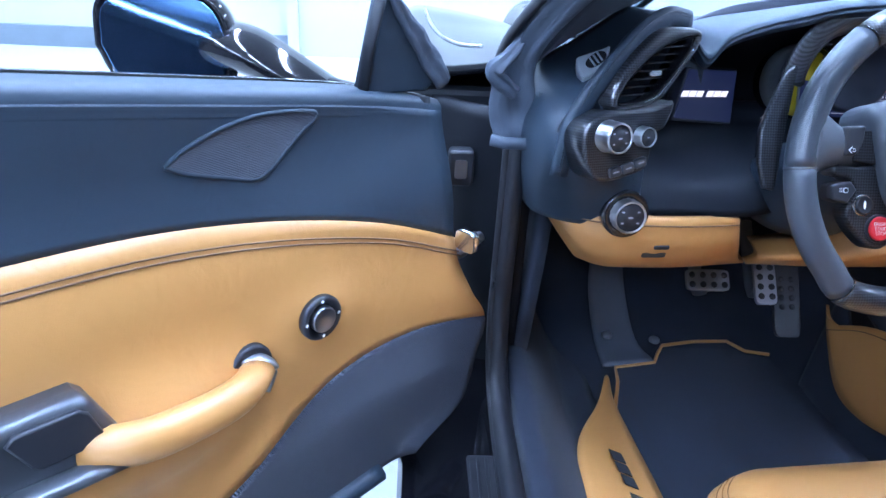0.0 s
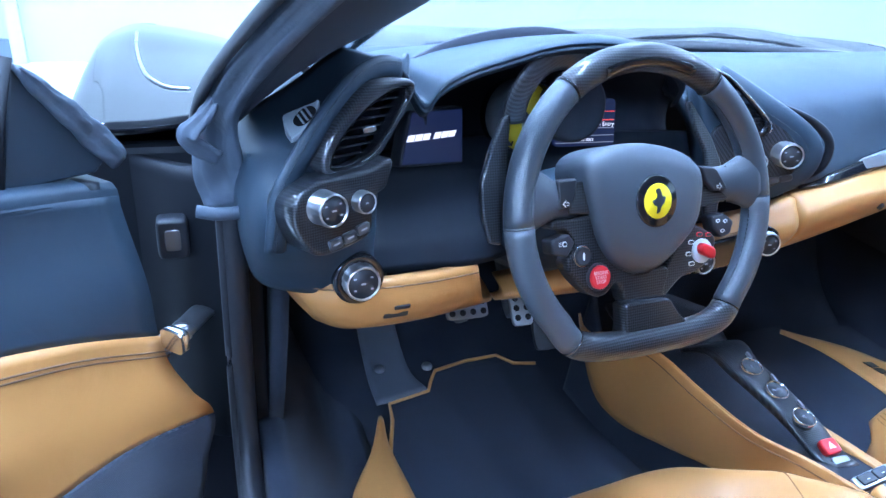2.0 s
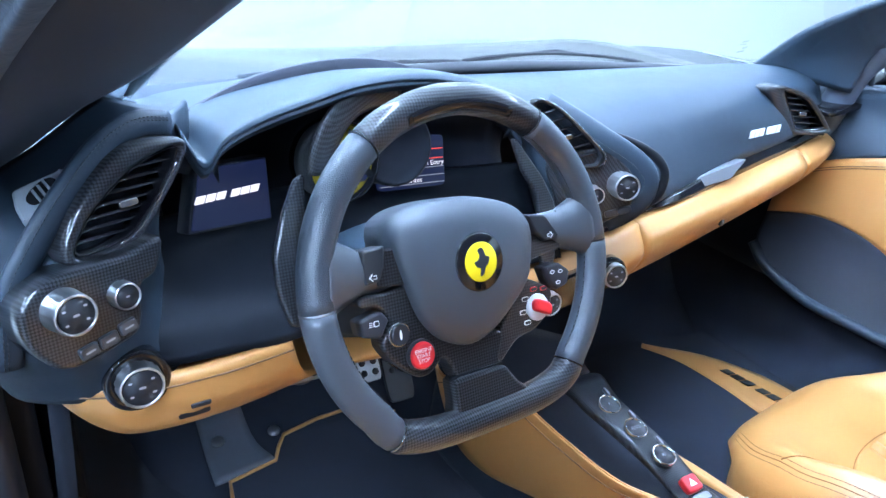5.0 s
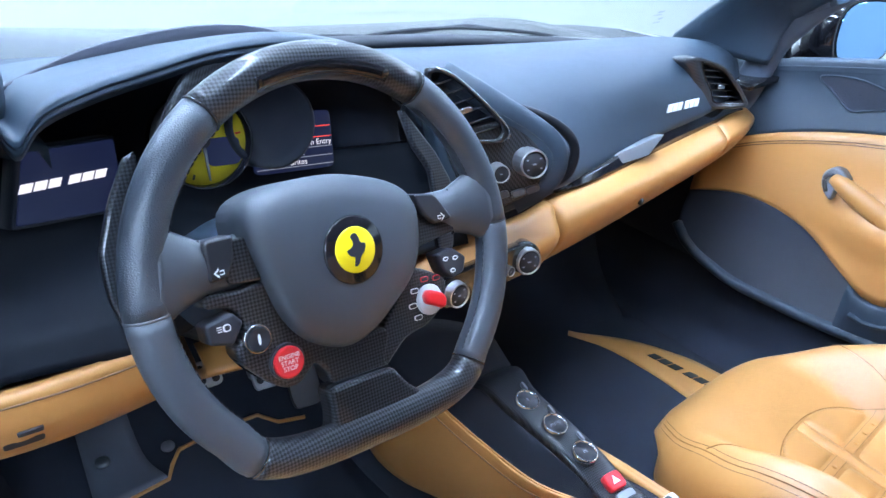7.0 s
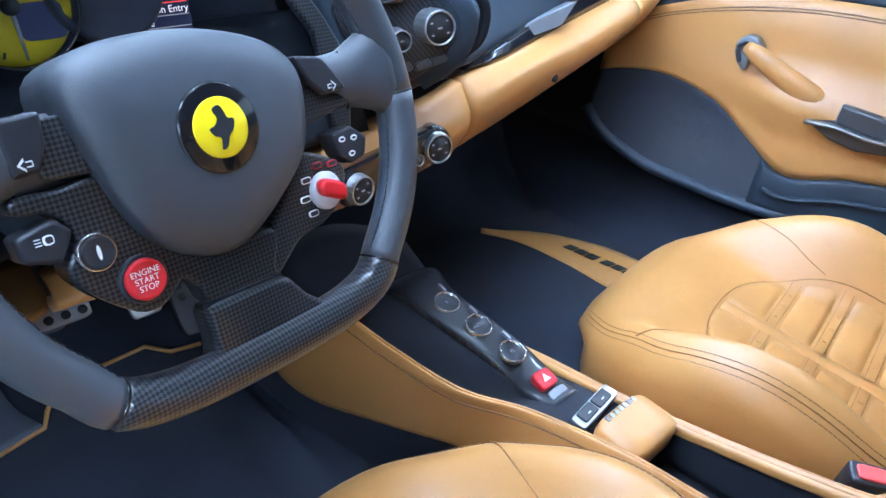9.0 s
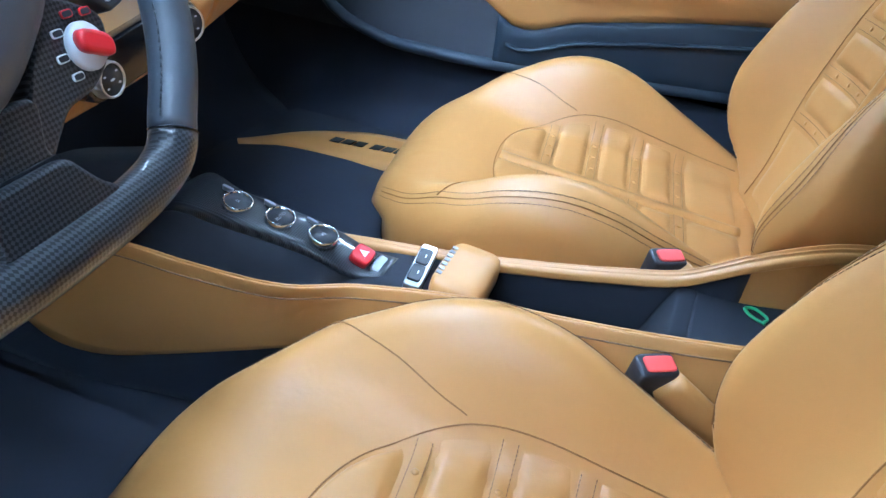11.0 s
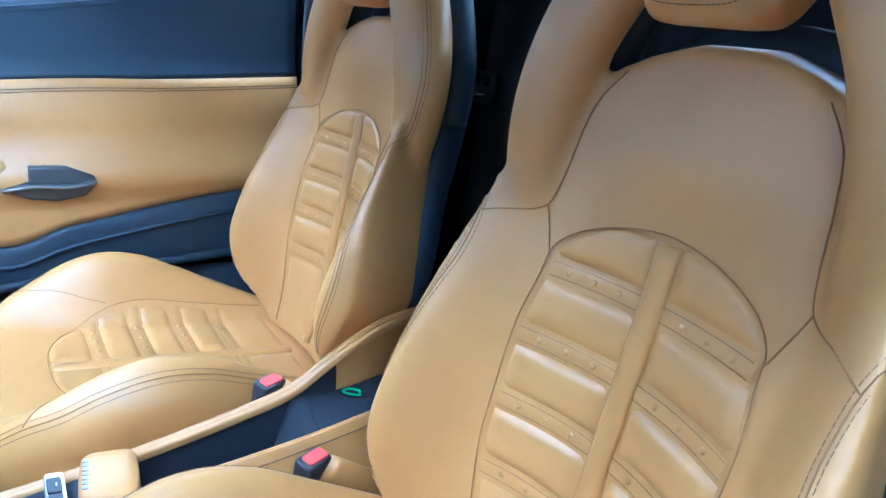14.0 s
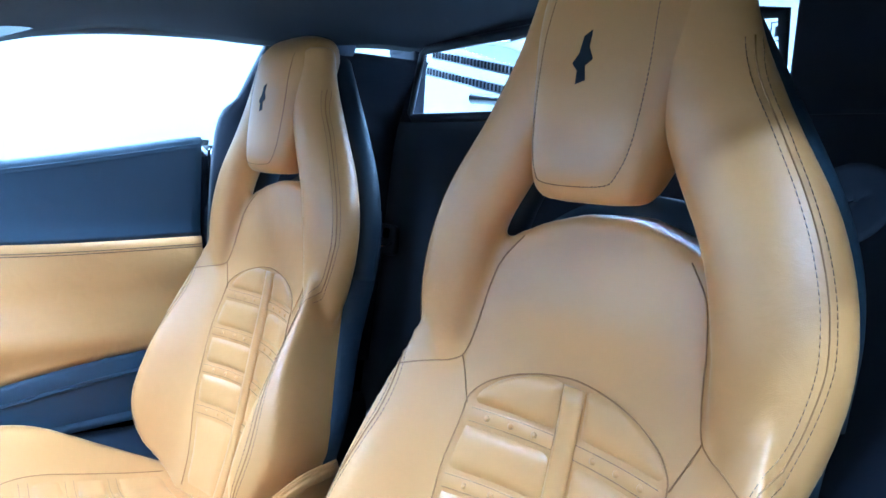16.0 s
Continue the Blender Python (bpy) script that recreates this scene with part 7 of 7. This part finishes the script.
MATZ = 0.186
driver_mat = floor_mat(-0.37)
line = [(-0.60, 0.30), (-0.575, 0.60), (-0.553, 0.72), (-0.528, 0.80), (-0.522, 0.843), (-0.44, 0.862), (-0.428, 0.885), (-0.41, 0.913), (-0.34, 0.93), (-0.27, 0.934), (-0.245, 0.90), (-0.20, 0.89), (-0.19, 0.60), (-0.19, 0.30)]
part("carpet", mat_sheet(line, MATZ, 0.008), CARPET, driver_mat)
part("binding", tube(np.array([(x, y, MATZ + (0.014 if y > 0.87 else 0.008)) for x, y in line[:12]]), 0.0035, sides=8), TAN, driver_mat, "tan leather binding")
passenger_mat = floor_mat(0.39)
line = [(0.20, 0.30), (0.20, 0.88), (0.40, 0.90), (0.62, 0.86), (0.64, 0.30)]
part("carpet", mat_sheet(line, MATZ, 0.008), CARPET, passenger_mat)


def heel_pad(pts_in, pts_out, label):
    h = thing("heel_pad", (*pts_in[2][:2], 0.2), label, "heel pad", "heel pads")
    g = loft([[(x, y, z) for x, y, z in pts_in], [((a[0] + b[0]) / 2, (a[1] + b[1]) / 2, (a[2] + b[2]) / 2 + 0.006) for a, b in zip(pts_in, pts_out)], pts_out], 8, 30)
    part("leather", slab(g, (0, 0, -1), 0.006), TAN, h)
    return h


hp = heel_pad([(-0.545, 0.80, 0.20), (-0.552, 0.73, 0.20), (-0.545, 0.62, 0.203), (-0.535, 0.48, 0.205), (-0.53, 0.30, 0.205)], [(-0.555, 0.80, 0.205), (-0.59, 0.71, 0.215), (-0.648, 0.60, 0.225), (-0.66, 0.48, 0.23), (-0.665, 0.30, 0.23)], "tan leather heel pad with dark model marks")
model_bars(Frame((-0.585, 0.50, 0.2235), (0.12, -1, 0), (0.2, 0, 1)), 0.16, 0.018, PLASTIC, hp)
hp = heel_pad([(0.42, 0.87, 0.196), (0.46, 0.79, 0.197), (0.475, 0.68, 0.197), (0.475, 0.60, 0.197), (0.475, 0.40, 0.197)], [(0.425, 0.875, 0.20), (0.52, 0.79, 0.20), (0.565, 0.70, 0.205), (0.585, 0.62, 0.208), (0.60, 0.40, 0.21)], "tan leather heel pad with dark model marks")
model_bars(Frame((0.522, 0.64, 0.2095), (-0.15, 1, 0), (-0.1, 0, 1)), 0.15, 0.016, PLASTIC, hp)


def pedal(c, w, h, label, face, tilt=40, slabbed=True):
    p = thing("pedal", c, label, "pedal", "pedals")
    F = Frame(c, (1, 0, 0), (0, -math.cos(radians(tilt)), math.sin(radians(tilt))))
    part("pad", plate(F, ring_pts(24, w / 2, h / 2, 7), -0.008, 0.0, 0.002), face, p)
    for i in range(2 if w < 0.07 else 4):
        for j in range(4 if h > 0.06 else 2):
            x = (i - (0.5 if w < 0.07 else 1.5)) * 0.022
            y = (j - (1.5 if h > 0.06 else 0.5)) * 0.019
            part("hole", lathe(F.moved(x * 0.86, y * 0.88, 0.0), [(0.0055, -0.002), (0.0055, 0.0006), (0.0002, 0.0007)], 12), PLASTIC, p)
    arm = spline([F.at(0, 0, -0.008), F.at(0, -0.01, -0.05), np.array(c) + (0, 0.12, 0.06)], 8)
    part("arm", tube(arm, 0.006, 0.012, 8), STEEL, p)
    return p


pedal((-0.405, 0.80, 0.415), 0.076, 0.038, "drilled aluminium foot pedal", ALU)
pedal((-0.315, 0.78, 0.425), 0.038, 0.078, "drilled aluminium brake pedal", ALU)
pedal((-0.235, 0.84, 0.37), 0.05, 0.16, "black tall accelerator pedal", PLASTIC, 35)
rest = thing("foot_rest", (-0.48, 0.93, 0.21), "grey metal foot rest plate beside the mat", "foot rest")
g = loft([[(-0.545, 0.845, 0.197), (-0.545, 0.93, 0.206), (-0.545, 1.03, 0.275), (-0.53, 1.10, 0.37)], [(-0.50, 0.85, 0.197), (-0.505, 0.93, 0.206), (-0.505, 1.03, 0.275), (-0.50, 1.10, 0.37)], [(-0.44, 0.865, 0.197), (-0.462, 0.93, 0.206), (-0.47, 1.03, 0.275), (-0.47, 1.10, 0.37)]], 8, 16)
part("plate", slab(g, (0, 0.3, -1), 0.006), GREYPLATE, rest)
for x, y, z in ((-0.424, 0.924, 0.208), (-0.52, 0.93, 0.213)):
    part("stud", lathe(Frame((x, y, z - 0.004), (1, 0, 0), (0, -0.2, 1)), [(0.011, 0), (0.011, 0.003), (0.006, 0.006), (0.0002, 0.006)], 14), STEEL, rest)


def belt_reel(s):
    b = thing("seat_belt", (s * 0.68, -0.54, 0.757), "black seat belt guide on the bulkhead", "seat belt", "seat belts")
    g = Frame((s * 0.668, -0.522, 0.757), (1, 0, 0), (-0.3 * s, 1, 0.1))
    part("bezel", plate(g, ring_pts(24, 0.040, 0.036, 5), -0.05, 0.0, 0.004), PLASTIC, b, "black belt bezel")
    part("guide", tube(spline([g.at(-0.028, 0.006, 0.0), g.at(-0.02, 0.014, 0.018), g.at(0.02, 0.014, 0.018), g.at(0.028, 0.006, 0.0)], 12), 0.004, 0.006, 10), CHROME, b, "bright metal belt guide")
    for x in (-0.015, 0.012):
        part("tongue", plate(g.moved(x, -0.016, 0.002), ring_pts(12, 0.007, 0.012, 4), 0, 0.008, 0.002), GLOSS, b)
    return b


belt_reel(1)
loop = thing("strap_loop", (-0.40, -0.30, 0.89), "black webbing strap loop behind the seat", "strap")
part("webbing", tube(spline([(-0.39, -0.30, 0.90), (-0.412, -0.36, 0.930), (-0.434, -0.385, 0.952), (-0.456, -0.390, 0.945), (-0.452, -0.385, 0.922), (-0.425, -0.36, 0.898), (-0.39, -0.30, 0.875)], 30), 0.003, 0.019, 10, up=(0, 1, 0.2)), LINING, loop)


# ---- the showroom ----
WALL = material("white_wall_paint", (0.39, 0.40, 0.38), rough=0.6, vary=0.02, grain=0.05, scale=200, blotch=1.5)
FLOORING = material("pale_resin_floor", (0.42, 0.42, 0.40), rough=0.22, vary=0.05, grain=0.02, scale=50, blotch=1.2)
# dark only to cut the light bounced back from the west
DARKWALL = material("bounce_cutting_dark_wall", (0.10, 0.10, 0.11), rough=0.6, vary=0.05, grain=0.05, scale=200, blotch=1.5)
SKIRT = material("grey_skirting", (0.12, 0.15, 0.17), rough=0.5)
PANEL = glow("white_ceiling_light", (0.51, 0.75, 1.0), 168.0)


def slab_room(name, lo, hi, mat):
    ob = part(name, block(lo, hi, 0), mat)
    return tagged(ob, kind="structure")


slab_room("floor", (-7, -8, -0.1), (7, 5.6, 0.0), FLOORING)
slab_room("wall_north", (-7, 4.5, 0), (7, 4.7, 4.0), WALL)
slab_room("wall_south", (-7, -8.2, 0), (7, -8.0, 4.0), WALL)
# unseen wall, darkened to weaken the light through the open driver's door
slab_room("wall_west", (-7.2, -8.2, 0), (-7, 4.7, 4.0), DARKWALL)
slab_room("wall_east", (7, -8.2, 0), (7.2, 4.7, 4.0), WALL)
slab_room("ceiling", (-7.2, -8.2, 4.0), (7.2, 4.7, 4.2), WALL)
slab_room("baseboard", (-7, 4.47, 0), (-1.75, 4.5, 0.13), SKIRT)
slab_room("trim", (-1.75, 4.44, 0), (-1.68, 4.5, 4.0), WALL)
for x in (-4.6, -2.1, 0.0, 2.1, 4.6):
    for y in (-5.5, -2.4, 0.6, 3.2):
        if (x, y) in ((0.0, -2.4), (2.1, -2.4), (2.1, 0.6)):
            continue
        c = thing("ceiling_light", (x, y, 3.99), "long slim white ceiling light", "ceiling light", "ceiling lights")
        part("housing", block((x - 0.10, y - 1.25, 3.95), (x + 0.10, y + 1.25, 3.998), 0.005), SILVER, c)
        part("diffuser", block((x - 0.08, y - 1.2, 3.935), (x + 0.08, y + 1.2, 3.948), 0), PANEL, c)
